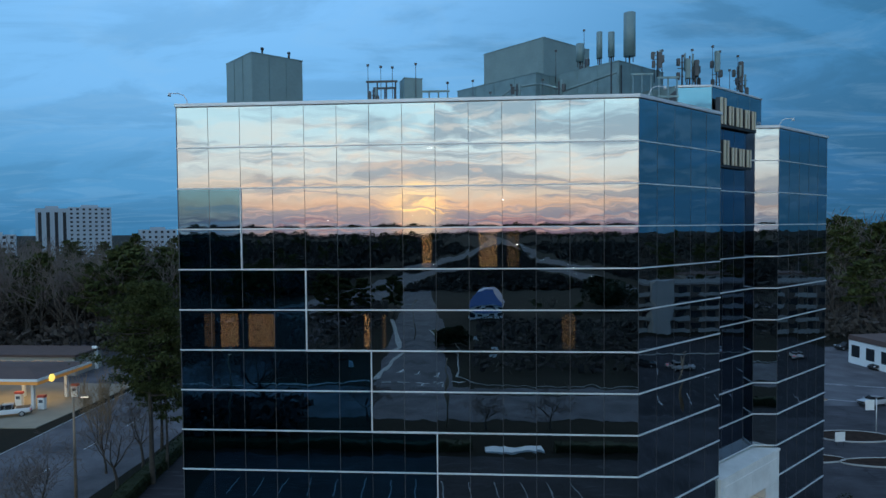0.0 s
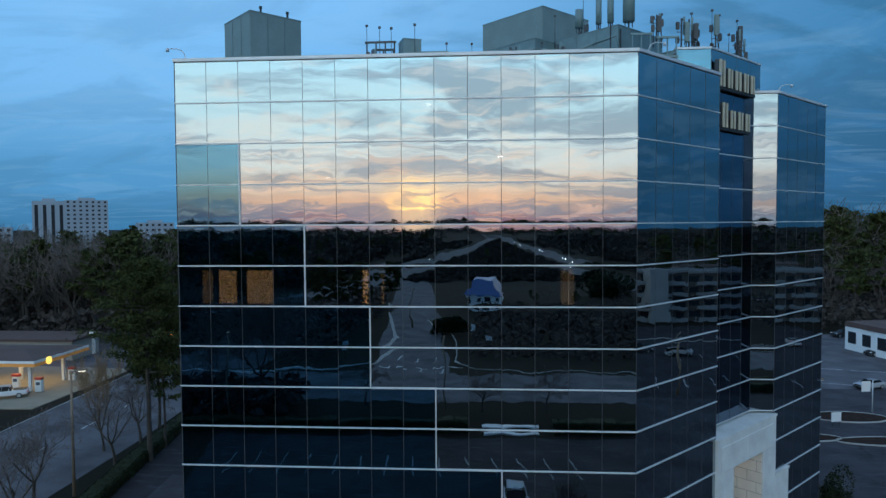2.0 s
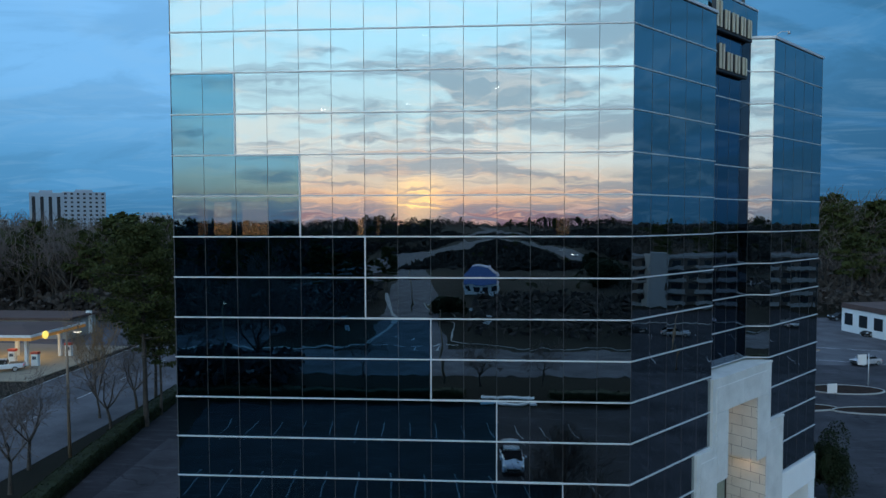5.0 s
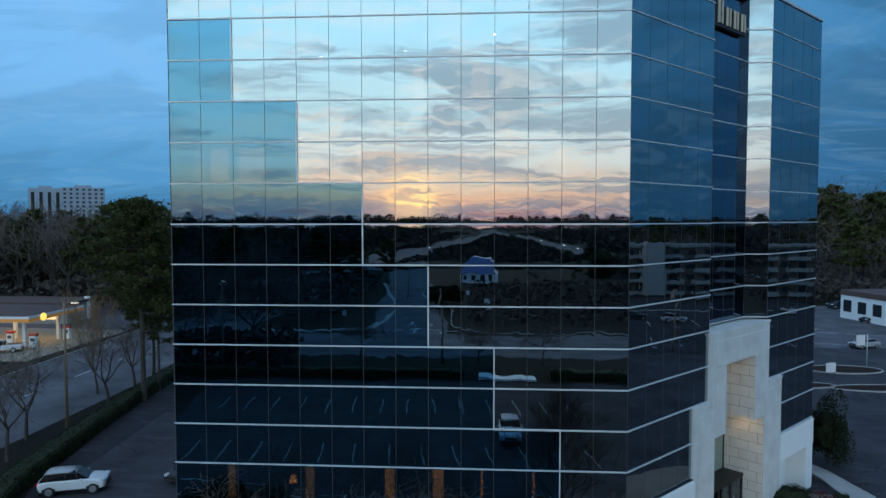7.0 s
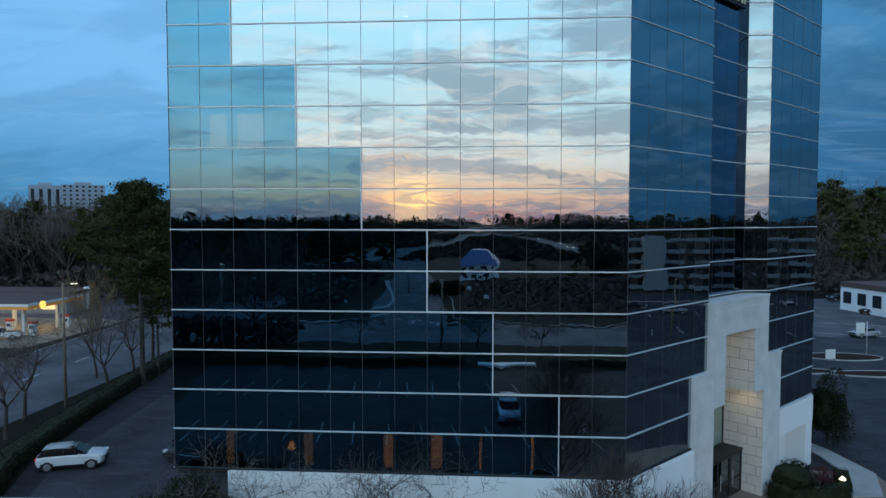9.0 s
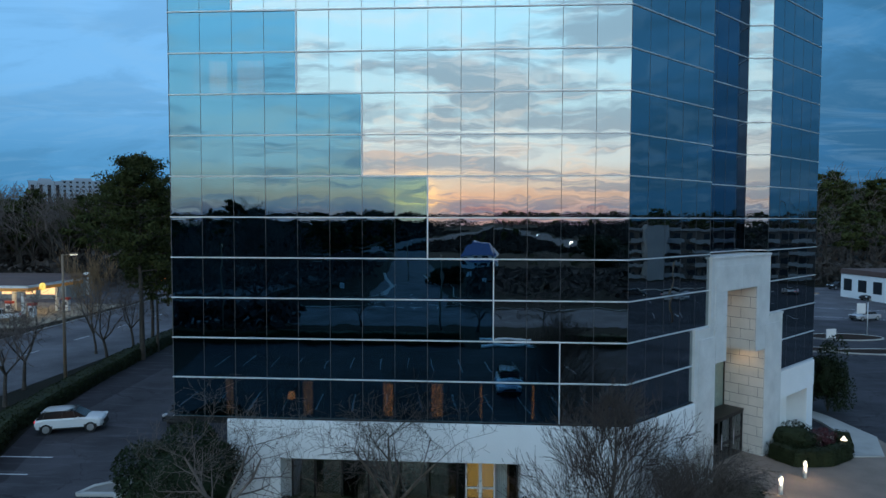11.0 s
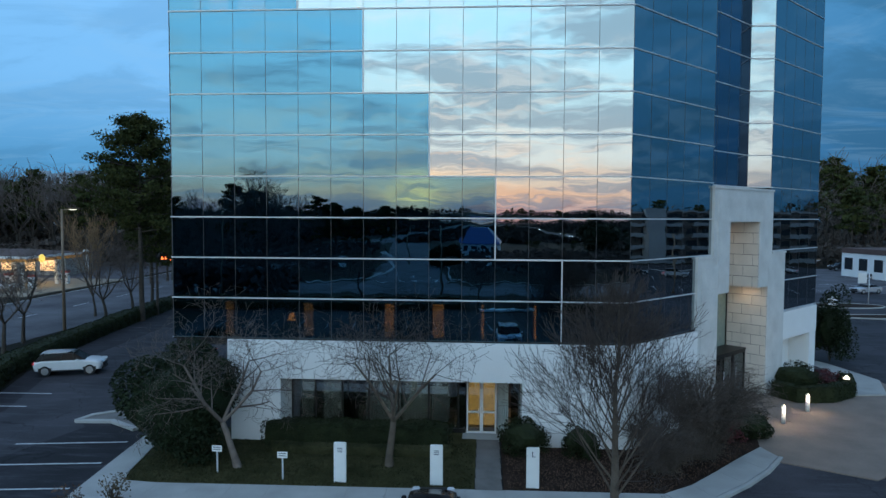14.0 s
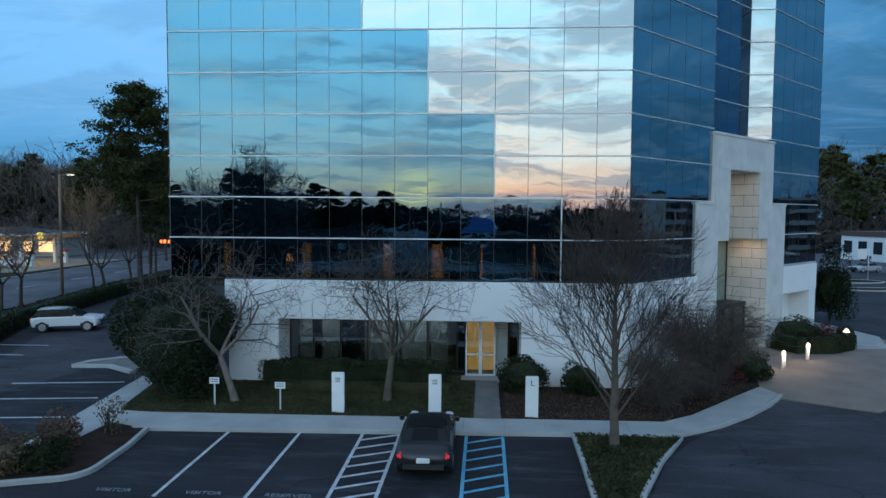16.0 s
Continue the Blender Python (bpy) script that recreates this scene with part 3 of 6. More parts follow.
# stone courses on the inner sides
for xj, z0, z1, sgn in ((14.4, 0, 6.6, -1), (13.1, 6.6, 10.45, -1), (8.15, 0, 6.6, 1), (9.4, 6.6, 10.45, 1)):
    n = round((z1 - z0) / 0.61)
    hh = (z1 - z0) / n
    slab(min(xj, xj + sgn * 0.015), PF + 0.01, z0 + 0.01, max(xj, xj + sgn * 0.015), PD - 0.01, z1 - 0.01, M_JOINT, name="mortar")
    for j in range(n):
        cuts = [PF, 0.75, 1.9, PD] if j % 2 else [PF, 0.2, 1.35, PD]
        for a, b in zip(cuts, cuts[1:]):
            d = 0.03 + rr.random() * 0.006
            slab(min(xj, xj + sgn * d), a + 0.013, z0 + j * hh + 0.013, max(xj, xj + sgn * d), b - 0.013, z0 + (j + 1) * hh - 0.013, M_STONE)
# back of the passage: glass over a dark door
slab(8.15, PD, 2.75, 14.4, PD + 0.03, 6.6, M_GREENPANEL, name="glass_pane")
slab(9.4, PD - 0.002, 6.6, 13.1, PD + 0.03, 10.45, M_STONE, name="back_wall")
for x in (8.15, 10.2, 12.3, 14.3):
    slab(x, PD - 0.06, 2.75, x + 0.09, PD, 6.6, M_FRAME, name="mullion")
slab(8.15, PD - 1.3, 2.6, 14.4, PD, 2.75, M_FRAME, name="door_canopy")
for i in range(4):
    x = 8.2 + i * 1.55
    d = thing("entrance_door", "dark bronze glazed entrance door", "door", group="entrance doors", kind="structure")
    d.matrix_basis = M45
    bm = bmesh.new()
    for a in ((x, 0, x + 0.1, 2.6), (x + 1.42, 0, x + 1.52, 2.6)):
        box(bm, a[0], PD - 1.25, a[1], a[2], PD - 1.15, a[3])
    for z in (0.02, 1.0, 2.48):
        box(bm, x + 0.1, PD - 1.24, z, x + 1.42, PD - 1.16, z + 0.12)
    part("door_frame", bm, M_FRAME, d)
    bm = bmesh.new()
    box(bm, x + 0.1, PD - 1.21, 0.14, x + 1.42, PD - 1.19, 2.48)
    part("door_pane", bm, M_CLEAR, d)
    bm = bmesh.new()
    tube(bm, (x + 0.2, PD - 1.32, 0.8), (x + 0.2, PD - 1.32, 1.7), 0.02)
    part("handle", bm, M_ALU, d)
slab(8.0, PD + 2.5, 0, 14.5, PD + 2.6, 6.6, M_ROOM, name="lobby_wall")
# small warm downlights in the passage
for x, z, y, watts in ((13.6, 6.56, 0.9, 8), (11.2, 10.4, 1.0, 7)):
    la = bpy.data.lights.new("passage_downlight", "AREA")
    la.energy, la.size, la.color = watts, 0.25, (1.0, 0.68, 0.38)
    lo = new("passage_downlight", la)
    lo.matrix_basis = M45 @ pose(x, y, z)

# ---------- site ----------
def sheet(name, pts, z0, z1, mt, label, category, kind="structure"):
    bm = bmesh.new()
    prism(bm, pts, z0, z1)
    return tagged(part(name, bm, mt), label, category, kind=kind)


sheet("car_park", [(-38, -42.5), (60, -42.5), (60, 66), (-30, 66), (-44, 66), (-41, 30), (-37.5, 12), (-34, 3), (-33, -20)], -0.2, 0.0, M_ASPHALT, "dark worn asphalt car park round the tower", "car park")
sheet("lawn", [(-21.4, -5.4), (-6.9, -5.15), (-6.9, 1.55), (-21.4, 1.55), (-23.0, 1.0), (-22.8, -0.5)], -0.1, 0.09, M_LAWN, "dormant olive lawn beside the tower", "lawn")
sheet("planting_bed", [(-5.75, -5.15), (0.5, -5.0), (3.3, -2.5), (6.2, 0.6), (7.1, 3.6), (6.6, 6.4), (0.0, 0.0), (0, 1.5), (-5.75, 1.5)], -0.1, 0.10, M_MULCH, "dark bark mulch planting bed", "planting bed")
sheet("plaza", [(6.1, -0.9), (9.5, -2.8), (15.5, 1.5), (19.0, 7.5), (19.2, 14.0), (15.3, 14.5), (12.4, 12.2), (8.2, 11.5), (5.5, 9.5), (6.2, 3.6)], -0.1, 0.06, M_PAVER, "tan concrete entrance plaza", "plaza")
sheet("kerb_walk", [(15.2, 10.2), (17.6, 10.4), (19.2, 14.0), (18.4, 18.5), (17.0, 22), (16.3, 21.5), (17.2, 17), (17.2, 14.2)], -0.1, 0.14, M_CONCRETE, "pale concrete walk at the plaza", "pavement")
sheet("far_drive", [(16.5, -42), (20, -42), (20, 66), (16.9, 66)], -0.1, 0.004, M_ASPHALT, "asphalt drive beside the tower", "drive")


def slabs(name, quads, label, mt=None):
    """A pavement of separate concrete slabs."""
    base = tagged(new(name), label, "pavement", kind="structure")
    for q in quads:
        bm = bmesh.new()
        c = (sum(p[0] for p in q) / 4, sum(p[1] for p in q) / 4)
        q = [(c[0] + (x - c[0]) * 0.994, c[1] + (y - c[1]) * 0.994) for x, y in q]
        prism(bm, q, -0.1, 0.13)
        part("slab", bm, mt or M_CONCRETE, base)
    return base


quads = []
x = -19.4
while x < -1.0:
    x2 = x + 1.52
    f = lambda v: -7.12 + (v + 18.5) * 0.038
    g = lambda v: -5.45 + (v + 20) * 0.022
    quads.append([(x, f(x)), (x2, f(x2)), (x2, g(x2)), (x, g(x))])
    x = x2
quads += [[(x, f(x)), (2.2, -5.2), (1.7, -4.05), (x, g(x))], [(2.2, -5.2), (3.9, -3.7), (3.2, -2.5), (1.7, -4.05)], [(3.9, -3.7), (5.3, -2.2), (4.6, -1.0), (3.2, -2.5)], [(5.3, -2.2), (6.5, -0.6), (6.2, 0.6), (4.6, -1.0)]]
slabs("front_pavement", quads, "pale concrete pavement along the car park")
slabs("side_pavement", [[(-22.0, -9.6), (-20.6, -8.7), (-20.4, -6.7), (-22.15, -7.0)], [(-22.15, -7.0), (-20.4, -6.7), (-21.15, -4.4), (-22.4, -4.4)], [(-20.4, -6.7), (-19.4, -7.1), (-19.4, -5.45), (-20.8, -5.3)], [(-22.4, -4.4), (-21.15, -4.4), (-21.5, -2.2), (-22.6, -2.2)], [(-22.6, -2.2), (-21.5, -2.2), (-21.9, 0.3), (-22.8, 0.3)]], "pale concrete pavement beside the lawn")
slabs("door_path", [[(-6.85, -5.2 + 1.15 * i), (-5.8, -5.2 + 1.15 * i), (-5.85, -4.05 + 1.15 * i), (-6.9, -4.05 + 1.15 * i)] for i in range(5)], "grey-brown slab path to the glass door", M_PATH)


def kerb(name, line, label, w=0.16, top=0.15):
    """A kerb along a line, as one bent solid."""
    bm = bmesh.new()
    rings = []
    for i, p in enumerate(line):
        a = Vector(line[max(0, i - 1)]).to_2d()
        b = Vector(line[min(len(line) - 1, i + 1)]).to_2d()
        d = (b - a).normalized()
        n = Vector((-d.y, d.x)) * w / 2
        rings.append([bm.verts.new((p[0] + s * n.x, p[1] + s * n.y, z)) for s, z in ((-1, -0.1), (-1, top - 0.02), (-0.8, top), (0.8, top), (1, top - 0.02), (1, -0.1))])
    for r0, r1 in zip(rings, rings[1:]):
        for k in range(6):
            bm.faces.new((r0[k], r0[(k + 1) % 6], r1[(k + 1) % 6], r1[k]))
    bm.faces.new(rings[0])
    bm.faces.new(rings[-1][::-1])
    return tagged(part(name, bm, M_CONCRETE), label, "kerb", kind="structure")


kerb("kerb", [(-19.3, -7.2), (0.4, -6.45), (2.3, -5.25), (4.0, -3.75), (5.4, -2.25), (6.6, -0.65)], "pale concrete kerb along the pavement")
island = [(-3.25, -6.62), (-3.3, -9.5), (-3.38, -12.3)] + arc(-2.83, -12.4, 0.55, 180, 340, 6) + [(-1.9, -11.5), (-0.76, -8.95), (0.55, -6.72)]
sheet("tree_island", island, -0.1, 0.10, M_LAWN, "ground-cover island in the car park", "planting bed")
kerb("kerb", island + island[:1], "pale concrete kerb round the planted island")
bedline = [(-18.75, -7.3), (-18.5, -9.0), (-18.45, -10.8)] + arc(-19.4, -10.9, 0.95, 0, -80, 5) + [(-21.5, -12.6), (-25, -13.6)]
sheet("shrub_bed", bedline[::-1] + [(-20.0, -6.6), (-21.4, -7.6), (-24.5, -10)], -0.1, 0.11, M_MULCH, "dark mulch bed with low shrubs", "planting bed")
kerb("kerb", bedline, "pale concrete kerb round the shrub bed")
sheet("side_aisle", [(-29.0, -8.0), (-27.9, -3.6), (-26.6, 1.2), (-27.6, 2.4), (-25.4, 4.6), (-24.5, 9.0), (-29, 30), (-37.0, 30), (-36.0, 12.5), (-32.6, 3.5), (-32.2, -8.0)], -0.15, 0.0025, M_DRIVE, "paler worn asphalt aisle beside the tower", "drive")
sheet("side_island", [(-27.4, 1.95), (-25.6, 2.05), (-23.8, 0.95), (-23, 4.95), (-25.4, 4.25), (-27.1, 2.9)], -0.1, 0.1, M_PATH, "grey paved wedge in the side car park", "island")
kerb("kerb", [(-27.5, 1.9), (-25.6, 2.0), (-23.8, 0.9)], "pale concrete kerb at the side car park", 0.3)
kerb("kerb", [(-27.5, 1.9), (-27.2, 2.9), (-25.4, 4.3), (-23, 5)], "pale concrete kerb at the side car park", 0.3)
for p in ((26.5, 44, 5.5, 1.5), (37, 43.0, 6, 1.5), (37, 52, 4.5, 2.2)):
    pts = [(p[0] + p[2] * math.cos(a * math.tau / 20), p[1] + p[3] * math.sin(a * math.tau / 20)) for a in range(20)]
    sheet("planted_island", pts, -0.1, 0.1, M_MULCH, "brown earth island between parking rows", "planting bed")
    kerb("kerb", pts + pts[:1], "pale concrete kerb round an island")


def stripe(x0, y0, x1, y1, w=0.11, mt=None, name="stall_line", label="painted white parking stall line"):
    d = Vector((x1 - x0, y1 - y0, 0))
    bm = bmesh.new()
    box(bm, 0, -w / 2, 0, d.length, w / 2, 0.004)
    ob = tagged(part(name, bm, mt or M_PAINT), label, "road marking", kind="structure")
    ob.matrix_basis = pose(x0, y0, 0.002, 0, 0, math.degrees(math.atan2(d.y, d.x)))
    return ob


M_BLUEP = material("blue_road_paint", (0.10, 0.36, 0.50), 0.7, vary=0.3, scale=2.5)
for x in (-15.75, -13.15):
    stripe(x, -12.6, x, -7.05)
for mt, xa, xb in ((M_PAINT, -10.85, -9.5), (M_BLUEP, -7.1, -5.8)):
    lab = "painted blue access aisle line" if mt is M_BLUEP else "painted white access aisle line"
    stripe(xa, -12.5, xa, -6.9, mt=mt, label=lab)
    stripe(xb, -12.5, xb, -6.85, mt=mt, label=lab)
    for k in range(7):
        y = -12.5 + k * 0.82
        stripe(xa + 0.05, y, xb - 0.05, y + 0.62, 0.12, mt, "hatch_line", lab)
# faded stencilled words at the stall mouths, and the wheelchair mark
M_FADED = material("faded_paint", (0.24, 0.25, 0.26), 0.8, vary=0.6, scale=6, fine=40)
for x, word in ((-17.1, "VISITOR"), (-14.45, "VISITOR"), (-12.0, "RESERVED")):
    cu = bpy.data.curves.new("stencil_word", "FONT")
    cu.body, cu.size, cu.align_x, cu.extrude = word, 0.3, "CENTER", 0.001
    cu.materials.append(M_FADED)
    ob = tagged(new("stencil_word", cu), "faded stencilled word on the asphalt", "road marking", kind="structure")
    ob.matrix_basis = pose(x, -12.35, 0.004)
bm = bmesh.new()
tube(bm, (-4.55, -12.0, 0.002), (-4.55, -12.0, 0.006), 0.11, n=12)
box(bm, -4.62, -12.5, 0.002, -4.5, -12.1, 0.006)
box(bm, -4.62, -12.5, 0.002, -4.2, -12.4, 0.006)
tagged(part("wheelchair_mark", bm, M_BLUEP), "painted blue wheelchair mark on asphalt", "road marking", kind="structure")
for k in range(10):
    y = -13.95 + 2.62 * k
    if y < 0:
        stripe(-28.3, y - 0.55, -22.7 - (y + 6) * 0.12, y + 0.12)
    if k in (5, 6):
        stripe(-36.2 - (y - 2.4) * 0.12, y + 5.1, -32.4 - (y - 2.4) * 0.12, y + 5.2)
for k in range(14):
    stripe(-33 + k * 2.65, -22.5, -33 + k * 2.65 + 0.7, -17.6, mt=M_FADED)
    stripe(-33 + k * 2.65, -36, -33 + k * 2.65 + 0.6, -31, mt=M_FADED)
for y in (37.5, 39.6, 47.5):
    stripe(22, y, 48, y - 1.0)
for k in range(6):
    stripe(40 + k * 2.4, 57 + 0.3 * k, 46 + k * 2.6, 66)

sheet("drive", [(-2.2, -13.3), (-1.75, -11.6), (-0.6, -8.9), (0.75, -6.9), (2.4, -5.3), (4.1, -3.8), (5.5, -2.3), (6.5, -0.8), (9.5, -2.7), (15.4, 1.5), (18.9, 7.5), (19.1, 14), (18.3, 18.5), (17, 22), (17, 66), (60, 66), (60, -13.3)], -0.15, 0.007, M_DRIVE, "paler worn asphalt drive curving past the entrance", "drive")

# ---------- planting ----------
def quad_mesh(name, verts, quads, mt, smooth=False):
    """A mesh from arrays of places and four-cornered faces."""
    v, q = np.asarray(verts, dtype=np.float32), np.asarray(quads, dtype=np.int32)
    me = bpy.data.meshes.new(name)
    me.vertices.add(len(v))
    me.vertices.foreach_set("co", v.ravel())
    me.loops.add(q.size)
    me.loops.foreach_set("vertex_index", q.ravel())
    me.polygons.add(len(q))
    me.polygons.foreach_set("loop_start", np.arange(0, q.size, 4, dtype=np.int32))
    me.polygons.foreach_set("use_smooth", np.full(len(q), smooth))
    me.update(calc_edges=True)
    me.materials.append(mt)
    return me


def rods(name, sticks, mt, parent=None, thin=3, thick=6, limit=0.03):
    """All tapered rods of one tree's wood in one mesh."""
    vs, fs, o = [], [], 0
    for n in (thin, thick):
        st = [s for s in sticks if (s[2] > limit) == (n == thick)]
        if not st:
            continue
        a = np.array([tuple(s[0]) for s in st])
        b = np.array([tuple(s[1]) for s in st])
        r = np.array([(s[2], s[3]) for s in st])
        d = b - a
        d /= np.linalg.norm(d, axis=1)[:, None] + 1e-9
        ref = np.where(np.abs(d[:, 2:3]) < 0.9, np.array([[0, 0, 1.0]]), np.array([[1.0, 0, 0]]))
        u = np.cross(d, ref)
        u /= np.linalg.norm(u, axis=1)[:, None]
        w = np.cross(d, u)
        ang = np.arange(n) * math.tau / n
        ring = u[:, None, :] * np.cos(ang)[None, :, None] + w[:, None, :] * np.sin(ang)[None, :, None]
        lo = a[:, None, :] + ring * r[:, 0][:, None, None]
        hi = b[:, None, :] + ring * r[:, 1][:, None, None]
        vs.append(np.concatenate([lo, hi], 1).reshape(-1, 3))
        k = np.arange(n)
        f = np.stack([k, (k + 1) % n, n + (k + 1) % n, n + k], 1)
        fs.append((f[None] + (np.arange(len(st)) * 2 * n)[:, None, None]).reshape(-1, 4) + o)
        o += len(st) * 2 * n
    ob = new(name, quad_mesh(name, np.concatenate(vs), np.concatenate(fs), mt, True))
    if parent:
        ob.parent = parent
    return ob


def leaves(name, pts, size, mt, parent=None, seed=1, thin=0.45):
    """A crown of small leaf blades at the points given."""
    g = np.random.RandomState(seed)
    p = np.asarray(pts, dtype=float)
    n = len(p)
    a = g.normal(size=(n, 3))
    a /= np.linalg.norm(a, axis=1)[:, None]
    b = np.cross(a, g.normal(size=(n, 3)))
    b /= np.linalg.norm(b, axis=1)[:, None] + 1e-9
    s = size * (0.6 + 0.8 * g.rand(n))[:, None]
    v = np.stack([p - a * s, p + b * s * thin, p + a * s, p - b * s * thin], 1).reshape(-1, 3)
    ob = new(name, quad_mesh(name, v, np.arange(4 * n).reshape(-1, 4), mt))
    if parent:
        ob.parent = parent
    return ob


def grow(rr, p, d, length, r, level, top, out, spread, lift, kids, wob=0.17):
    """Branches of one limb, each level finer."""
    segs = 3
    q = p
    for s in range(segs):
        d = (d + Vector((rr.gauss(0, wob), rr.gauss(0, wob), rr.gauss(0, wob * 0.6) + lift * 0.12))).normalized()
        e = q + d * length / segs
        r1 = max(0.0065, r * (0.84 if s < segs - 1 else 0.66))
        out.append((q, e, r, r1, level))
        q, r = e, r1
        if level < top:
            n = kids[min(level, len(kids) - 1)]
            for k in range(n if s else max(0, n - 1)):
                ang = rr.random() * math.tau
                side = d.orthogonal().normalized()
                side.rotate(Matrix.Rotation(ang, 3, d))
                nd = (d * (1 - spread * 0.5) + side * spread + Vector((0, 0, lift * 0.3))).normalized()
                grow(rr, q, nd, length * rr.uniform(0.48, 0.72), r * rr.uniform(0.5, 0.7), level + 1, top, out, spread, lift, kids, wob)


def bare_tree(name, seed, height, label, trunk=0.16, spread=0.75, lift=0.4, top=4, kids=(3, 2, 2, 2), lean=(0, 0), fork=0.28, limbs=4, bark=None, twig=None, group="", least=0.0, wob=0.17):
    """A leafless tree: a tapered trunk, limbs and a crown of twigs."""
    rr = random.Random(seed)
    tree = thing(name, label, "tree", group=group)
    out = []
    p, r = Vector((0, 0, -0.1)), trunk
    d = Vector((lean[0], lean[1], 1)).normalized()
    for k in range(4):
        e = p + d * (height * fork / 4)
        out.append((p, e, r * (1.25 if k == 0 else 1), r * 0.92, 0))
        p, r = e, r * 0.92
        d = (d + Vector((rr.gauss(0, 0.06), rr.gauss(0, 0.06), 0))).normalized()
    for k in range(limbs):
        ang = (k + rr.uniform(-0.3, 0.3)) * math.tau / limbs
        nd = Vector((math.cos(ang) * spread, math.sin(ang) * spread, 1.0 - 0.2 * rr.random())).normalized()
        grow(rr, p, nd, height * (1 - fork) * rr.uniform(0.46, 0.58), r * 0.66, 1, top, out, spread, lift, kids, wob)
    wood = [o[:4] for o in out if o[4] < 2]
    fine = [(o[0], o[1], max(o[2], least), max(o[3], least * 0.6)) for o in out if o[4] >= 2]
    rods("trunk", wood, bark or M_BARK, tree, 5, 8)
    rods("crown", fine, twig or M_TWIG, tree, 3, 5)
    zmax = max(max(o[0].z, o[1].z) for o in out)
    tree.scale = (height / zmax,) * 3
    return tree


def put(tree, x, y, z=0.0, turn=0.0, size=1.0):
    s = tree.scale[0] * size
    tree.matrix_basis = pose(x, y, z, 0, 0, turn) @ Matrix.Diagonal((s, s, s, 1))
    return tree


put(bare_tree("bare_tree", 11, 7.9, "leafless grey-barked tree leaning over the lawn", 0.17, 0.95, 0.3, 5, (3, 2, 2, 2, 1), (-0.28, 0), 0.27, 4, wob=0.13), -16.9, -3.5, 0.08)
put(bare_tree("bare_tree", 23, 7.6, "leafless wide-crowned tree on the lawn", 0.16, 0.95, 0.28, 5, (3, 2, 2, 2, 1), (0, 0), 0.26, 4, M_BROWNBARK, M_DARKTWIG, wob=0.13), -10.55, -2.9, 0.08)


def leader_tree(name, seed, h, label, trunk, bark, twig, reach=0.33, n=34, least=0.006):
    """A leafless tree with one upright leader and rising limbs all the way up."""
    rr = random.Random(seed)
    tree = thing(name, label, "tree")
    path = [Vector((0, 0, -0.1))]
    for k in range(12):
        path.append(path[-1] + Vector((rr.gauss(0, 0.03), rr.gauss(0, 0.03), h * 0.072)))
    out = [(path[k], path[k + 1], trunk * (1.2 if k == 0 else 1 - 0.078 * k), trunk * (1 - 0.078 * (k + 1)), 0) for k in range(12)]
    for k in range(n):
        u = 0.13 + 0.80 * (k / n) ** 1.1
        q = path[int(u * 12)].lerp(path[int(u * 12) + 1], u * 12 % 1)
        a = k * 2.4 + rr.uniform(-0.4, 0.4)
        tilt = rr.uniform(0.7, 1.0) * (1.0 - 0.5 * u)
        size = h * reach * (1.0 - 0.78 * u) * rr.uniform(0.85, 1.15) + 0.2
        d = Vector((math.cos(a) * tilt, math.sin(a) * tilt, 1.0)).normalized()
        grow(rr, q, d, size, trunk * 0.27 * (1 - 0.6 * u), 2, 5, out, 0.5, 0.35, (2, 2, 2, 2, 2, 1), 0.09)
    rods("trunk", [o[:4] for o in out if o[4] < 3], bark, tree, 5, 8)
    rods("crown", [(o[0], o[1], max(o[2], least), max(o[3], least * 0.6)) for o in out if o[4] >= 3], twig, tree, 3, 5)
    return tree


leader_tree("bare_tree", 37, 9.0, "leafless upright brown tree on the kerbed island", 0.17, M_BROWNBARK, M_DARKTWIG).matrix_basis = pose(-2.0, -7.6, 0.08)


def blob_points(rr, n, rx, ry, rz, lumps=9, shell=0.35, seed=0):
    """Points in a lumpy crown: most near its skin."""
    pts = []
    ls = []
    for k in range(lumps):
        a, h = rr.random() * math.tau, rr.uniform(0.12, 1.0)
        w = math.sqrt(max(0.05, 1 - (h - 0.35) ** 2 * 1.6))
        ls.append((0.62 * rx * w * math.cos(a), 0.62 * ry * w * math.sin(a), h * rz * 0.85, rr.uniform(0.36, 0.56)))
    while len(pts) < n:
        lx, ly, lz, s = ls[rr.randrange(lumps)]
        v = Vector((rr.gauss(0, 1), rr.gauss(0, 1), rr.gauss(0, 1))).normalized() * (1 - shell * rr.random() ** 1.5)
        z = lz + v.z * s * rz * 0.55
        if z > 0.02:
            pts.append((lx + v.x * s * rx, ly + v.y * s * ry, z))
    return pts


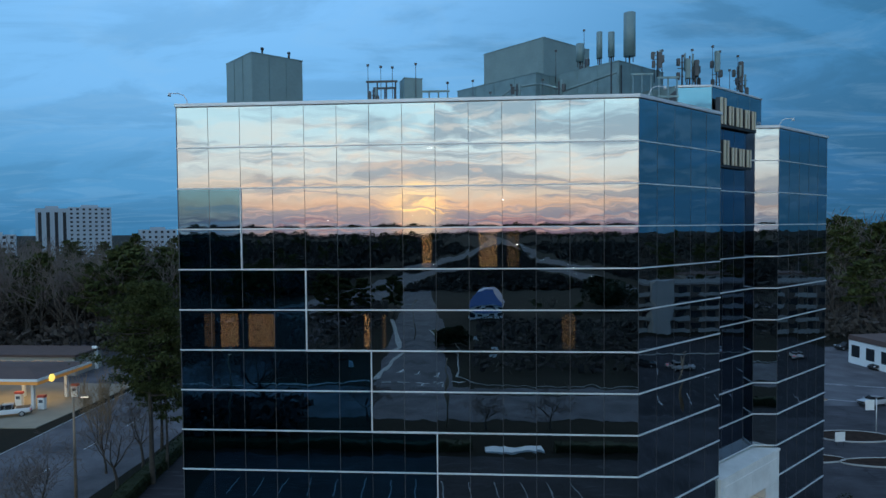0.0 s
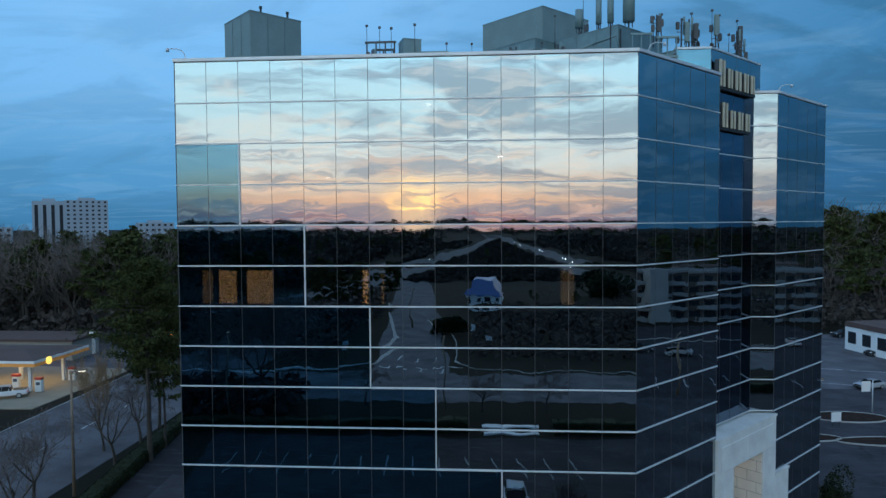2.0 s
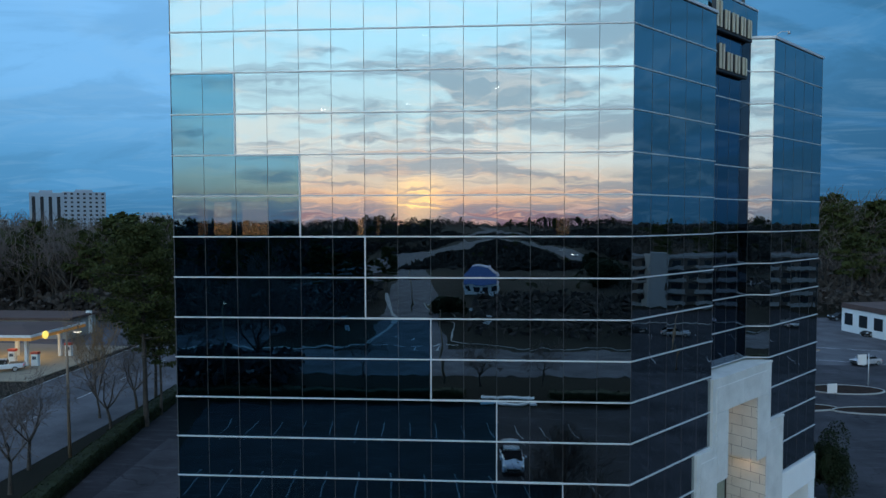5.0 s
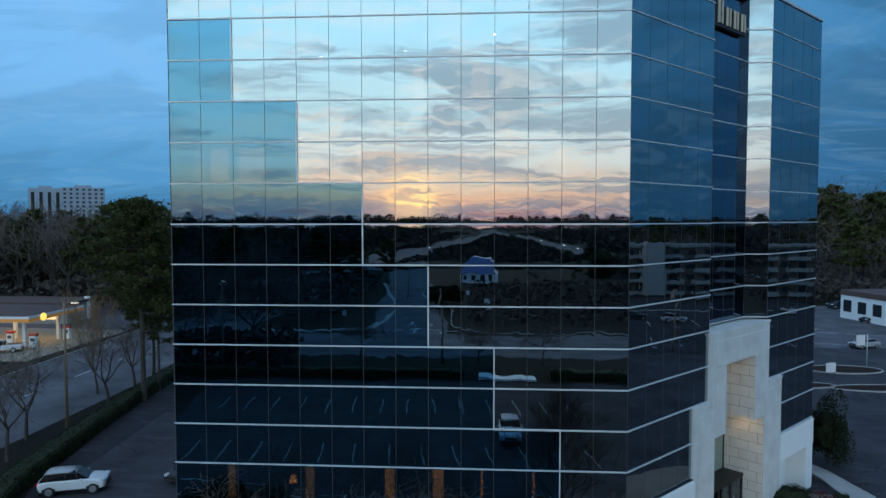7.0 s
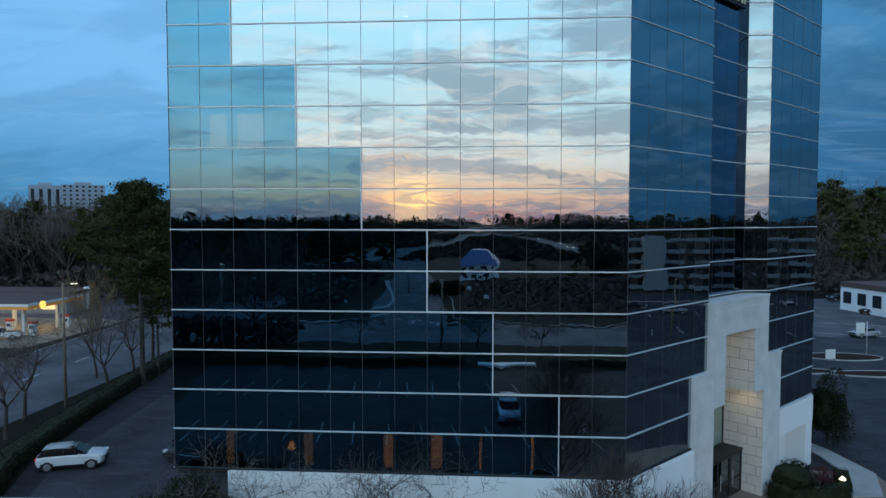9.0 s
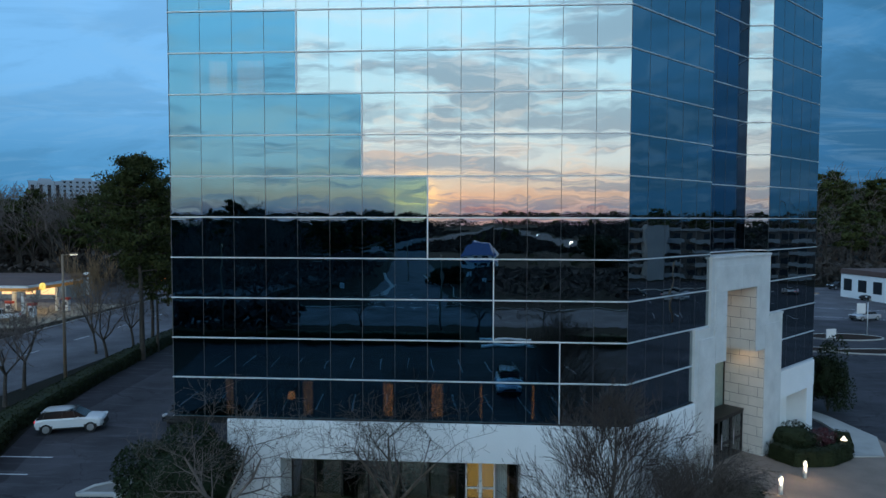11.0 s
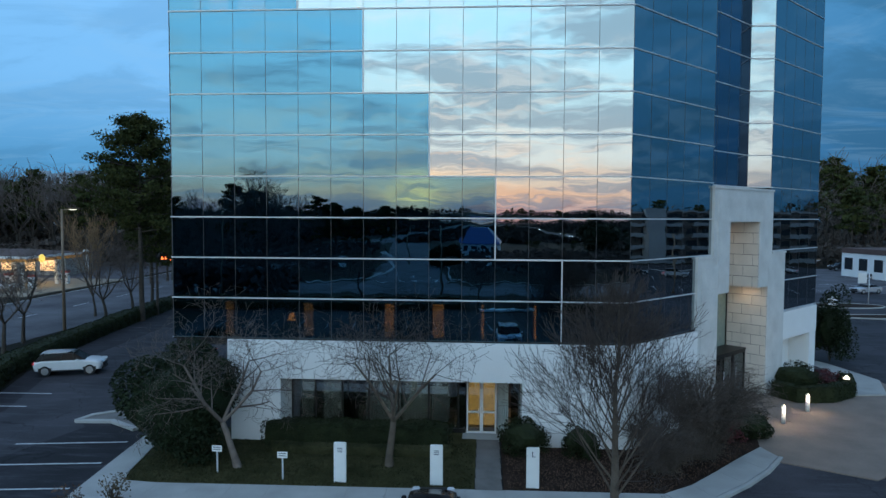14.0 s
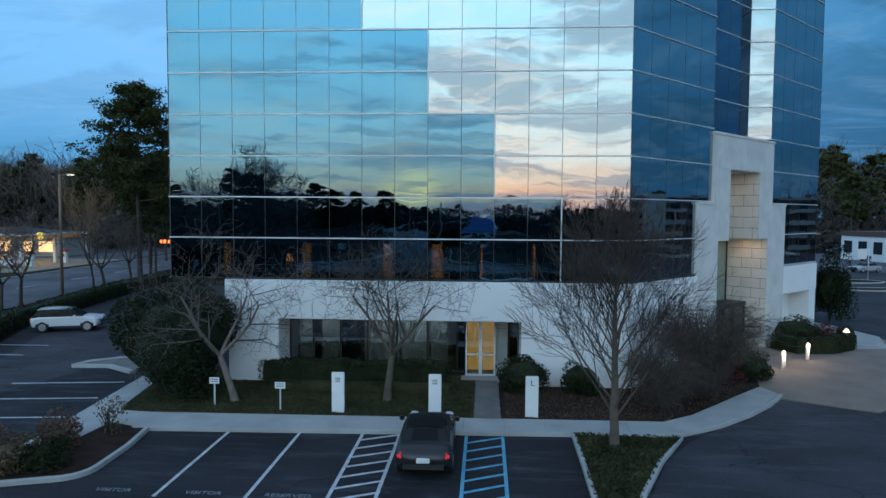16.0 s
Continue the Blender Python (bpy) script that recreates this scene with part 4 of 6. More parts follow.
def shrub(name, label, x, y, rx, ry, rz, n, size, mt, seed, z=0.1, core=0.7, category="shrub"):
    rr = random.Random(seed)
    sh = thing(name, label, category, (x, y, z))
    pts = blob_points(rr, n, rx, ry, rz, lumps=14)
    leaves("foliage", pts, size, mt, sh, seed)
    st = [(Vector((0, 0, -0.05)), Vector((rr.gauss(0, 0.3) * rx, rr.gauss(0, 0.3) * ry, rz * 0.7)), 0.03, 0.01) for _ in range(10)]
    rods("woody_base", st, M_DARKBARK, sh)
    if core:
        bm = bmesh.new()
        bmesh.ops.create_icosphere(bm, subdivisions=3, radius=1.0)
        for v in bm.verts:
            k = core * (0.9 + 0.18 * noise.noise(v.co * 2.2 + Vector((seed, 0, 0))))
            v.co = Vector((v.co.x * rx * k, v.co.y * ry * k, max(0, rz * 0.48 + v.co.z * rz * 0.5 * k)))
        part("inner_foliage", bm, mt, sh)
    return sh


def hedge(name, label, line, w, h, mt, seed, density=260, size=0.06, z=0.08):
    """A clipped hedge along a line: a solid heart and a coat of leaves."""
    rr = random.Random(seed)
    he = tagged(new(name), label, "hedge")
    bm = bmesh.new()
    pts = []
    rings = []
    fine = []
    for (ax, ay), (bx, by) in zip(line, line[1:]):
        L = math.hypot(bx - ax, by - ay)
        n = max(2, int(L / 0.5))
        fine += [(ax + (bx - ax) * i / n, ay + (by - ay) * i / n) for i in range(n)]
    fine.append(line[-1])
    for i, p in enumerate(fine):
        a, b = Vector(fine[max(0, i - 1)]), Vector(fine[min(len(fine) - 1, i + 1)])
        d = (b - a).normalized()
        nrm = Vector((-d.y, d.x))
        hh = h * (0.93 + 0.12 * noise.noise(Vector((p[0] * 0.8, p[1] * 0.8, seed))))
        ww = w / 2 * (0.93 + 0.14 * noise.noise(Vector((p[0], p[1], seed + 4))))
        prof = [(-1, 0), (-1.02, 0.5), (-0.95, 0.85), (-0.7, 1.0), (0.7, 1.0), (0.95, 0.85), (1.02, 0.5), (1, 0)]
        rings.append([bm.verts.new((p[0] + s * ww * 0.94 * nrm.x, p[1] + s * ww * 0.94 * nrm.y, z + k * hh * 0.96)) for s, k in prof])
        for _ in range(int(density * 0.5)):
            j = rr.randrange(7)
            u = rr.random()
            s = prof[j][0] * (1 - u) + prof[j + 1][0] * u
            k = prof[j][1] * (1 - u) + prof[j + 1][1] * u
            o = rr.uniform(-0.25, 0.25)
            pts.append((p[0] + d.x * o + s * ww * nrm.x, p[1] + d.y * o + s * ww * nrm.y, z + k * hh + rr.gauss(0, 0.02)))
    for r0, r1 in zip(rings, rings[1:]):
        for k in range(7):
            bm.faces.new((r0[k], r1[k], r1[k + 1], r0[k + 1]))
    bm.faces.new(rings[0])
    bm.faces.new(rings[-1][::-1])
    part("hedge_heart", bm, mt, he)
    leaves("foliage", pts, size, mt, he, seed)
    return he


shrub("holly_bush", "tall dark evergreen bush at the tower's corner", -20.1, -2.2, 2.9, 2.4, 4.6, 17000, 0.085, M_HOLLY, 3, core=0.84)
hedge("hedge", "clipped dark hedge below the ground-floor windows", [(-16.6, -0.4), (-12, -0.5), (-8.2, -0.45)], 1.3, 1.15, M_HEDGE, 5, 500)
hedge("hedge", "low dormant hedge row on the lawn", [(-16.0, -1.5), (-12, -1.55), (-8.0, -1.5)], 0.7, 0.42, M_GRASSBLADE, 6, 260, 0.05)
shrub("round_shrub", "clipped dark round shrub beside the path", -4.75, -0.9, 1.15, 1.0, 1.5, 3500, 0.06, M_HEDGE, 8, core=0.85)
shrub("round_shrub", "clipped dark round shrub by the white wall", -2.2, -1.0, 0.9, 0.85, 1.35, 3000, 0.06, M_HEDGE, 9, core=0.85)
shrub("box_shrub", "clipped dark shrub at the plaza", 6.3, 2.2, 1.1, 0.9, 1.3, 3500, 0.06, M_HEDGE, 10, core=0.88)
shrub("red_shrub", "small dark red shrub at the plaza", 5.1, 1.6, 0.8, 0.7, 1.1, 1500, 0.06, M_REDLEAF, 12, core=0)
hedge("hedge", "clipped hedge ring at the entrance plaza", [(10.9, 10.0), (11.6, 8.7), (13.4, 8.9), (15.2, 10.2), (16.2, 12.5)], 0.9, 0.95, M_HEDGE, 13, 380, 0.055)
shrub("round_shrub", "clipped dark round shrub behind the hedge", 12.5, 11.0, 1.5, 1.3, 1.7, 4500, 0.06, M_HEDGE, 14, core=0.88)
shrub("red_shrub", "dark red shrub behind the hedge", 14.6, 11.7, 0.9, 0.8, 1.2, 1800, 0.06, M_REDLEAF, 15, core=0.4)
shrub("evergreen_bush", "tall loose dark evergreen beside the tower", 19.0, 19.8, 1.6, 1.6, 5.2, 9000, 0.09, M_HOLLY, 16, core=0.6)


def twig_shrub(name, label, x, y, rx, h, seed, n=1400, mt=None):
    """A weeping leafless shrub: arching stems with fine twigs."""
    rr = random.Random(seed)
    sh = thing(name, label, "shrub", (x, y, 0.1))
    main, fine = [], []
    for _ in range(n // 14):
        a = rr.random() * math.tau
        reach = rx * rr.uniform(0.35, 1.0)
        hh = h * rr.uniform(0.55, 1.0)
        p = Vector((rr.gauss(0, 0.15), rr.gauss(0, 0.15), 0))
        path = [p + Vector((math.cos(a) * reach * u, math.sin(a) * reach * u, hh * (1.75 * u - 0.95 * u * u))) for u in (0, 0.2, 0.4, 0.6, 0.8, 1.0)]
        for i in range(5):
            main.append((path[i], path[i + 1], 0.022 - 0.0035 * i, 0.0185 - 0.0035 * i))
            for _ in range(3):
                q = path[i].lerp(path[i + 1], rr.random())
                e = q + Vector((math.cos(a) * 0.3 + rr.gauss(0, 0.3), math.sin(a) * 0.3 + rr.gauss(0, 0.3), rr.gauss(-0.05, 0.3))) * 0.9
                fine.append((q, e, 0.008, 0.003))
                for _ in range(2):
                    q2 = q.lerp(e, rr.uniform(0.3, 1))
                    fine.append((q2, q2 + Vector((rr.gauss(0, 0.22), rr.gauss(0, 0.22), rr.gauss(-0.06, 0.2))), 0.006, 0.003))
    rods("woody_base", main, M_DARKBARK, sh)
    rods("twig_mass", fine, mt or M_TWIG, sh)
    return sh


twig_shrub("weeping_shrub", "large leafless weeping shrub in the mulch bed", 3.1, -0.9, 3.0, 4.9, 21, 4000, M_BROWNTWIG)
twig_shrub("weeping_shrub", "leafless twiggy shrub in the mulch bed", 0.9, -2.6, 1.9, 2.6, 22, 2000, M_BROWNTWIG)
for k, (x, y, r, h) in enumerate(((-22.6, -10.6, 1.1, 0.9), (-21.2, -11.2, 1.0, 0.85), (-20.1, -11.0, 0.8, 0.8), (-23.6, -11.6, 1.2, 1.0), (-20.6, -9.6, 0.7, 0.9), (-19.8, -7.9, 0.55, 1.1), (-21.2, -8.3, 0.5, 0.9))):
    shrub("low_shrub", "low sparse rust-tinged shrub in dark mulch", x, y, r * 1.1, r, h * 1.15, 1700 if r > 0.6 else 380, 0.055, M_HEDGE if k == 2 else M_OLIVE if k % 2 else M_RUST, 40 + k, core=0.5 if r > 0.6 else 0)
g = np.random.RandomState(4)


def blades(name, pts_xy, z, size, mt, label):
    """Loose ground cover as one mass of small blades."""
    p = np.column_stack([pts_xy, np.full(len(pts_xy), z) + g.rand(len(pts_xy)) * size])
    return tagged(leaves(name, p, size, mt, None, 9), label, "ground cover", kind="stuff")


def inside(poly, n):
    """Random places inside a plan outline."""
    xs, ys = [p[0] for p in poly], [p[1] for p in poly]
    out = []
    while len(out) < n:
        x, y = g.uniform(min(xs), max(xs)), g.uniform(min(ys), max(ys))
        hit = False
        for (ax, ay), (bx, by) in zip(poly, poly[1:] + poly[:1]):
            if (ay > y) != (by > y) and x < (bx - ax) * (y - ay) / (by - ay) + ax:
                hit = not hit
        if hit:
            out.append((x, y))
    return np.array(out)


blades("ground_cover", inside(island, 5000), 0.1, 0.07, M_GRASSBLADE, "dark ivy-like ground cover on the island")
blades("grass", inside([(-21.2, -5.3), (-7.0, -5.1), (-7.0, 0), (-21.2, 0)], 16000), 0.09, 0.045, M_GRASSBLADE, "short dormant olive grass")
blades("mulch_litter", inside([(-5.6, -5.0), (0.4, -4.9), (3.2, -2.4), (6, 0.7), (6.0, 4), (0, -0.4), (-5.6, 0)], 5000), 0.1, 0.04, M_RUST, "brown leaf litter on mulch")

# ---------- small things in front of the tower ----------
for x, y in ((8.95, 4.5), (11.25, 6.8)):
    b = thing("bollard_light", "short white bollard light, lit, on the plaza", "light", (x, y, 0.05), group="plaza bollard lights")
    bm = bmesh.new()
    tube(bm, (0, 0, 0), (0, 0, 0.78), 0.105, n=20)
    part("post", bm, M_BOLLARD, b)
    bm = bmesh.new()
    tube(bm, (0, 0, 0.78), (0, 0, 0.88), 0.095, n=20)
    part("lens", bm, M_GLOW, b, "glowing lens")
    bm = bmesh.new()
    for k in range(4):
        tube(bm, (0, 0, 0.88 + 0.03 * k), (0, 0, 0.91 + 0.03 * k), 0.11 * math.cos(k * 0.35), 0.11 * math.cos((k + 1) * 0.35), n=20)
    part("cap", bm, M_BOLLARD, b)
    la = bpy.data.lights.new("bollard_glow", "POINT")
    la.energy, la.shadow_soft_size, la.color = 30, 0.12, (1.0, 0.74, 0.46)
    lo = new("bollard_glow", la)
    lo.location = (x, y - 0.35, 0.95)
b = thing("path_light", "low lit path light in the planting", "light", (15.3, 10.6, 0.1))
bm = bmesh.new()
tube(bm, (0, 0, 0), (0, 0, 0.9), 0.03)
part("stem", bm, M_FRAME, b)
bm = bmesh.new()
tube(bm, (0, 0, 0.9), (0, 0, 1.1), 0.2, 0.05, n=14)
part("head", bm, M_GLOW, b, "glowing head")
M_SIGN = material("sign_white", (0.74, 0.74, 0.73), 0.5, vary=0.05, scale=2)
M_INK = material("sign_ink", (0.05, 0.06, 0.08), 0.6)
for k, x in enumerate((-12.25, -8.4, -4.62)):
    b = thing("sign_pylon", "white upright sign panel beside the pavement", "sign", (x, -4.75, 0.08), group="white sign panels")
    bm = bmesh.new()
    box(bm, -0.25, -0.06, 0, 0.25, 0.06, 1.62, bevel=0.02)
    part("panel", bm, M_SIGN, b)
    bm = bmesh.new()
    for j in range(3 if k < 2 else 0):
        box(bm, -0.1, -0.064, 1.38 - 0.07 * j, 0.1, -0.06, 1.41 - 0.07 * j)
    if k == 2:
        tube(bm, (-0.02, -0.063, 1.44), (-0.02, -0.06, 1.44), 0.03, n=10)
        box(bm, -0.035, -0.064, 1.27, -0.005, -0.06, 1.41)
        box(bm, -0.03, -0.064, 1.26, 0.09, -0.06, 1.285)
    part("marking", bm, M_INK, b)
for x, y in ((-17.5, -4.2), (-14.6, -4.7)):
    b = thing("stall_sign", "small white sign on a post in the lawn", "sign", (x, y, 0.08), group="reserved stall signs")
    bm = bmesh.new()
    box(bm, -0.03, -0.02, 0, 0.03, 0.02, 1.0)
    part("post", bm, M_ALU, b)
    bm = bmesh.new()
    box(bm, -0.21, -0.035, 0.9, 0.21, -0.02, 1.16, bevel=0.004)
    pl = part("plate", bm, M_SIGN, b)
    bm = bmesh.new()
    for j in range(2):
        box(bm, -0.15, -0.038, 1.07 - 0.09 * j, 0.15, -0.035, 1.1 - 0.09 * j)
    part("text_bar", bm, M_INK, pl)
# ---------- roof of the tower ----------
M_PENT = material("grey_metal_cladding", (0.18, 0.26, 0.265), 0.65, 0.1, vary=0.15, scale=0.6, fine=6)
M_EQUIP = material("galvanised_equipment", (0.16, 0.24, 0.25), 0.5, 0.3, vary=0.2, scale=1.5)
M_ANT = material("antenna_grey", (0.15, 0.23, 0.235), 0.5, vary=0.1)
M_STEEL = material("dark_steel", (0.07, 0.075, 0.08), 0.5, 0.6)
M_SIGNFACE = material("cream_sign_face", (0.52, 0.46, 0.34), 0.5, vary=0.05)
ROOF = TOP + 0.02


def hut(name, corner, left, right, z1, mt, label, turn=45, ribs=5, category="plant room"):
    """A plant room with its corner towards the car park: panels on both sides."""
    h = thing(name, label, category, (corner[0], corner[1], 0), turn)
    bm = bmesh.new()
    box(bm, 0, 0, TOP - 0.4, right, left, z1, bevel=0.02)
    wall = part("wall", bm, mt, h)
    for i in range(1, ribs):
        bm = bmesh.new()
        box(bm, right * i / ribs - 0.02, -0.03, TOP, right * i / ribs + 0.02, 0.0, z1 - 0.02)
        part("seam", bm, M_EQUIP, wall)
        bm = bmesh.new()
        box(bm, -0.03, left * i / ribs - 0.02, TOP, 0.0, left * i / ribs + 0.02, z1 - 0.02)
        part("seam", bm, M_EQUIP, wall)
    bm = bmesh.new()
    box(bm, -0.02, -0.02, z1 - 0.01, right + 0.02, left + 0.02, z1 + 0.05, bevel=0.01)
    part("coping", bm, mt, h)
    return h


hut("lift_room", (-18.75, 3.0), 3.2, 2.9, 34.85, M_PENT, "weathered grey metal-clad lift room on the roof", ribs=3)
for x, y in ((-18.4, 3.6), (-17.3, 4.6)):
    v = thing("roof_vent", "short dark vent pipe on the lift room", "vent", (x, y, 34.9))
    bm = bmesh.new()
    tube(bm, (0, 0, 0), (0, 0, 0.28), 0.06)
    tube(bm, (0, 0, 0.24), (0, 0, 0.34), 0.09)
    part("pipe", bm, M_STEEL, v)
hut("plant_room", (-2.9, 16.2), 5.9, 5.2, 38.9, M_PENT, "tall grey-green plant room on the roof", ribs=1)
hut("duct_housing", (-3.8, 11.0), 7.2, 2.6, 35.3, M_EQUIP, "grey sheet-metal duct housing on the roof", ribs=4)
hut("plant_screen", (0.85, 9.0), 6.0, 4.8, 35.4, M_EQUIP, "grey-green metal plant screen on the roof", ribs=4)
hut("plant_screen", (4.4, 9.0), 2.6, 2.0, 33.9, M_EQUIP, "low grey metal plant screen on the roof", ribs=2)
hut("cooling_unit", (-11.2, 5.2), 1.2, 1.0, 33.85, M_EQUIP, "small grey rooftop cooling unit", turn=20, ribs=2)
for k in range(2):
    bm = bmesh.new()
    box(bm, -0.04, 0, 0, 0.04, 0.05, 3.2)
    b = tagged(part("cable_tray", bm, M_STEEL), "dark vertical cable tray on the plant screen", "cable tray")
    b.matrix_basis = M45 @ pose(6.4 + 1.0 * k - 0.25, 5.7, 32, 0, 0, 0)
# pipes on the housing
bm = bmesh.new()
pipe = [(-6.5, 10.5, 33.4), (-5.2, 9.9, 34.2), (-3.6, 9.9, 34.4), (-2.2, 9.6, 33.9), (-0.6, 8.9, 34.3), (0.6, 8.3, 34.6)]
for a, b in zip(pipe, pipe[1:]):
    tube(bm, a, b, 0.07)
roof_pipe = thing("roof_pipe", "bent grey pipe on stands on the roof", "pipe", (0, 0, 0))
part("pipe_run", bm, M_EQUIP, roof_pipe)
for a in pipe:
    bm = bmesh.new()
    tube(bm, a, (a[0], a[1], TOP - 0.3), 0.03)
    part("stand", bm, M_EQUIP, roof_pipe)


def whip(x, y, z0, z1, r=0.025, label="thin whip antenna on the roof"):
    w = thing("whip_antenna", label, "antenna", (x, y, z0), group="roof antennas")
    bm = bmesh.new()
    tube(bm, (0, 0, -0.4), (0, 0, z1 - z0), r, r * 0.5, n=6)
    part("mast", bm, M_STEEL, w)
    bm = bmesh.new()
    box(bm, -0.07, -0.05, z1 - z0 - 0.12, 0.07, 0.05, z1 - z0, bevel=0.01)
    part("tip", bm, M_STEEL, w)
    return w


def panel_antenna(x, y, z0, z1, w, label="grey upright panel antenna on the roof"):
    p = thing("panel_antenna", label, "antenna", (x, y, z0), group="roof panel antennas")
    bm = bmesh.new()
    tube(bm, (0, 0, 0), (0, 0, z1 - z0), w / 2, n=16)
    part("radome", bm, M_ANT, p)
    bm = bmesh.new()
    for k in (-1, 0, 1):
        tube(bm, (k * w * 0.3, 0, -0.35), (k * w * 0.3, 0, 0.05), 0.03)
    tube(bm, (0, 0, -1.2), (0, 0, 0), 0.05)
    part("bracket", bm, M_STEEL, p)


panel_antenna(1.86, 11.0, 36.15, 38.75, 0.72)
panel_antenna(0.14, 11.5, 36.2, 37.8, 0.36)
panel_antenna(0.88, 11.6, 36.3, 37.8, 0.4)
panel_antenna(-0.95, 12.2, 36.2, 37.3, 0.5)
for x, y, z0, z1 in ((-0.7, 12.2, 37.0, 38.2), (-2.6, 10.8, 35, 36.6), (-7.6, 8.0, 31.8, 34.3), (-6.6, 8.0, 31.8, 33.6), (-5.4, 8.0, 31.8, 34.0), (-3.6, 8.2, 31.8, 34.3),
                     (3.0, 9.6, 34.6, 36.0), (3.4, 9.4, 34.5, 36.1), (4.4, 8.8, 33.5, 35.6), (4.9, 8.7, 33.4, 35.9), (5.2, 8.6, 33.4, 35.2), (6.2, 9.2, 33.3, 36.2), (6.6, 9.2, 33.3, 35.9), (7.3, 9.6, 33.3, 34.9),
                     (7.9, 10.0, 33.3, 35.8), (8.2, 10.2, 33.3, 35.2), (-13.2, 5.4, 31.8, 34.7), (-12.5, 5.4, 31.8, 34.6), (-11.9, 5.6, 31.8, 34.6), (-10.6, 5.4, 31.8, 34.7), (-8.9, 5.6, 31.8, 33.7)):
    whip(x, y, z0, z1)
for x, y, z, h in ((4.6, 8.5, 34.2, 1.1), (5.05, 8.4, 34.3, 0.9), (6.35, 8.9, 34.6, 1.2), (3.2, 9.2, 35.0, 0.9), (8.05, 9.9, 34.4, 1.0)):
    a = thing("antenna_box", "small dark radio unit on a roof mast", "antenna", (x, y, z))
    bm = bmesh.new()
    box(bm, -0.13, -0.09, 0, 0.13, 0.09, h, bevel=0.03)
    part("case", bm, M_ANT if h > 1 else M_STEEL, a)
    bm = bmesh.new()
    tube(bm, (0, 0.12, -1.2), (0, 0.12, h), 0.03)
    part("mast", bm, M_STEEL, a)


def steel_frame(name, x0, x1, y, z0, z1, n, label, mt):
    f = thing(name, label, "roof frame", (0, y, 0))
    for i in range(n):
        x = x0 + (x1 - x0) * i / (n - 1)
        bm = bmesh.new()
        tube(bm, (x, 0, z0), (x, 0, z1), 0.04, n=6)
        part("post", bm, mt, f)
    for z in (z1, (z0 + z1) / 2 + 0.1):
        bm = bmesh.new()
        box(bm, x0 - 0.1, -0.05, z - 0.05, x1 + 0.1, 0.05, z + 0.05)
        part("rail", bm, mt, f)
    return f


steel_frame("equipment_rack", -13.2, -11.7, 5.4, TOP - 0.3, 33.75, 4, "dark steel equipment rack on the roof", M_STEEL)
steel_frame("equipment_rack", -13.0, -11.9, 6.4, TOP - 0.3, 33.6, 3, "dark steel equipment rack on the roof", M_STEEL)
steel_frame("guard_rail", -10.4, -8.9, 5.6, TOP - 0.3, 33.2, 4, "grey guard rail on the roof", M_EQUIP)
steel_frame("guard_rail", -1.6, 0.2, 7.0, TOP - 0.3, 33.0, 4, "grey guard rail on the roof", M_EQUIP)
for x0, z1 in ((0.7, 33.6), (2.0, 33.4)):
    steel_frame("guard_rail", x0, x0 + 0.9, 4.5, TOP - 0.3, z1, 3, "grey guard rail on the roof", M_EQUIP)


def radio_mast(x, y, z0, h, seed, label="roof mast with dark radio units and cables"):
    """A steel mast with cross arms, radio units and slim aerials."""
    rr = random.Random(seed)
    m = thing("radio_mast", label, "antenna", (x, y, z0), rr.uniform(-40, 40), group="radio masts")
    bm = bmesh.new()
    tube(bm, (0, 0, -0.5), (0, 0, h), 0.045)
    part("mast", bm, M_STEEL, m)
    for k in range(3):
        z = h * (0.3 + 0.24 * k) + rr.uniform(-0.08, 0.08)
        sx = rr.choice((-1, 1)) * rr.uniform(0.18, 0.32)
        bm = bmesh.new()
        tube(bm, (-abs(sx), 0, z), (abs(sx), 0, z), 0.022, n=6)
        part("cross_arm", bm, M_STEEL, m)
        bm = bmesh.new()
        box(bm, sx - 0.1, -0.12, z - 0.22, sx + 0.1, 0.02, z + 0.2, bevel=0.025)
        part("radio_unit", bm, M_STEEL, m)
    bm = bmesh.new()
    tube(bm, (0.16, 0, h * 0.45), (0.16, 0, h * 1.05), 0.06, n=10)
    part("aerial", bm, M_ANT, m)
    bm = bmesh.new()
    drop = [(0.1, -0.1, h * 0.5), (0.22, -0.16, h * 0.3), (0.14, -0.14, h * 0.12), (0.3, -0.1, -0.2)]
    for a, b in zip(drop, drop[1:]):
        tube(bm, a, b, 0.02, n=5)
    part("cable", bm, M_STEEL, m)


for k, (x, y, z, h) in enumerate(((4.35, 8.75, 33.9, 1.7), (4.75, 8.65, 33.6, 1.9), (5.05, 8.6, 33.6, 1.5), (6.35, 9.0, 33.3, 2.2), (7.85, 9.9, 33.3, 1.8), (8.2, 10.1, 33.3, 1.3), (3.1, 9.3, 34.9, 1.1),
                                  (-5.1, 7.6, 32.0, 1.9), (-2.75, 7.6, 32.0, 2.0), (-0.7, 11.6, 35.0, 1.2), (-12.9, 5.3, 32.0, 1.3))):
    radio_mast(x, y, z, h, 300 + k)


def davit(x, y, turn, label):
    d = thing("davit_light", label, "light", (x, y, TOP + 0.15), turn)
    bm = bmesh.new()
    pts = [(0, 0, -0.2), (0, 0, 0.25), (-0.15, 0, 0.48), (-0.4, 0, 0.58), (-0.85, 0, 0.6)]
    for a, b in zip(pts, pts[1:]):
        tube(bm, a, b, 0.022)
    part("arm", bm, M_ALU, d)
    bm = bmesh.new()
    tube(bm, (-0.85, 0, 0.62), (-0.85, 0, 0.46), 0.05, 0.09)
    part("head", bm, M_ALU, d)


davit(-20.95, 0.35, 0, "thin bent lamp arm at the roof's corner")
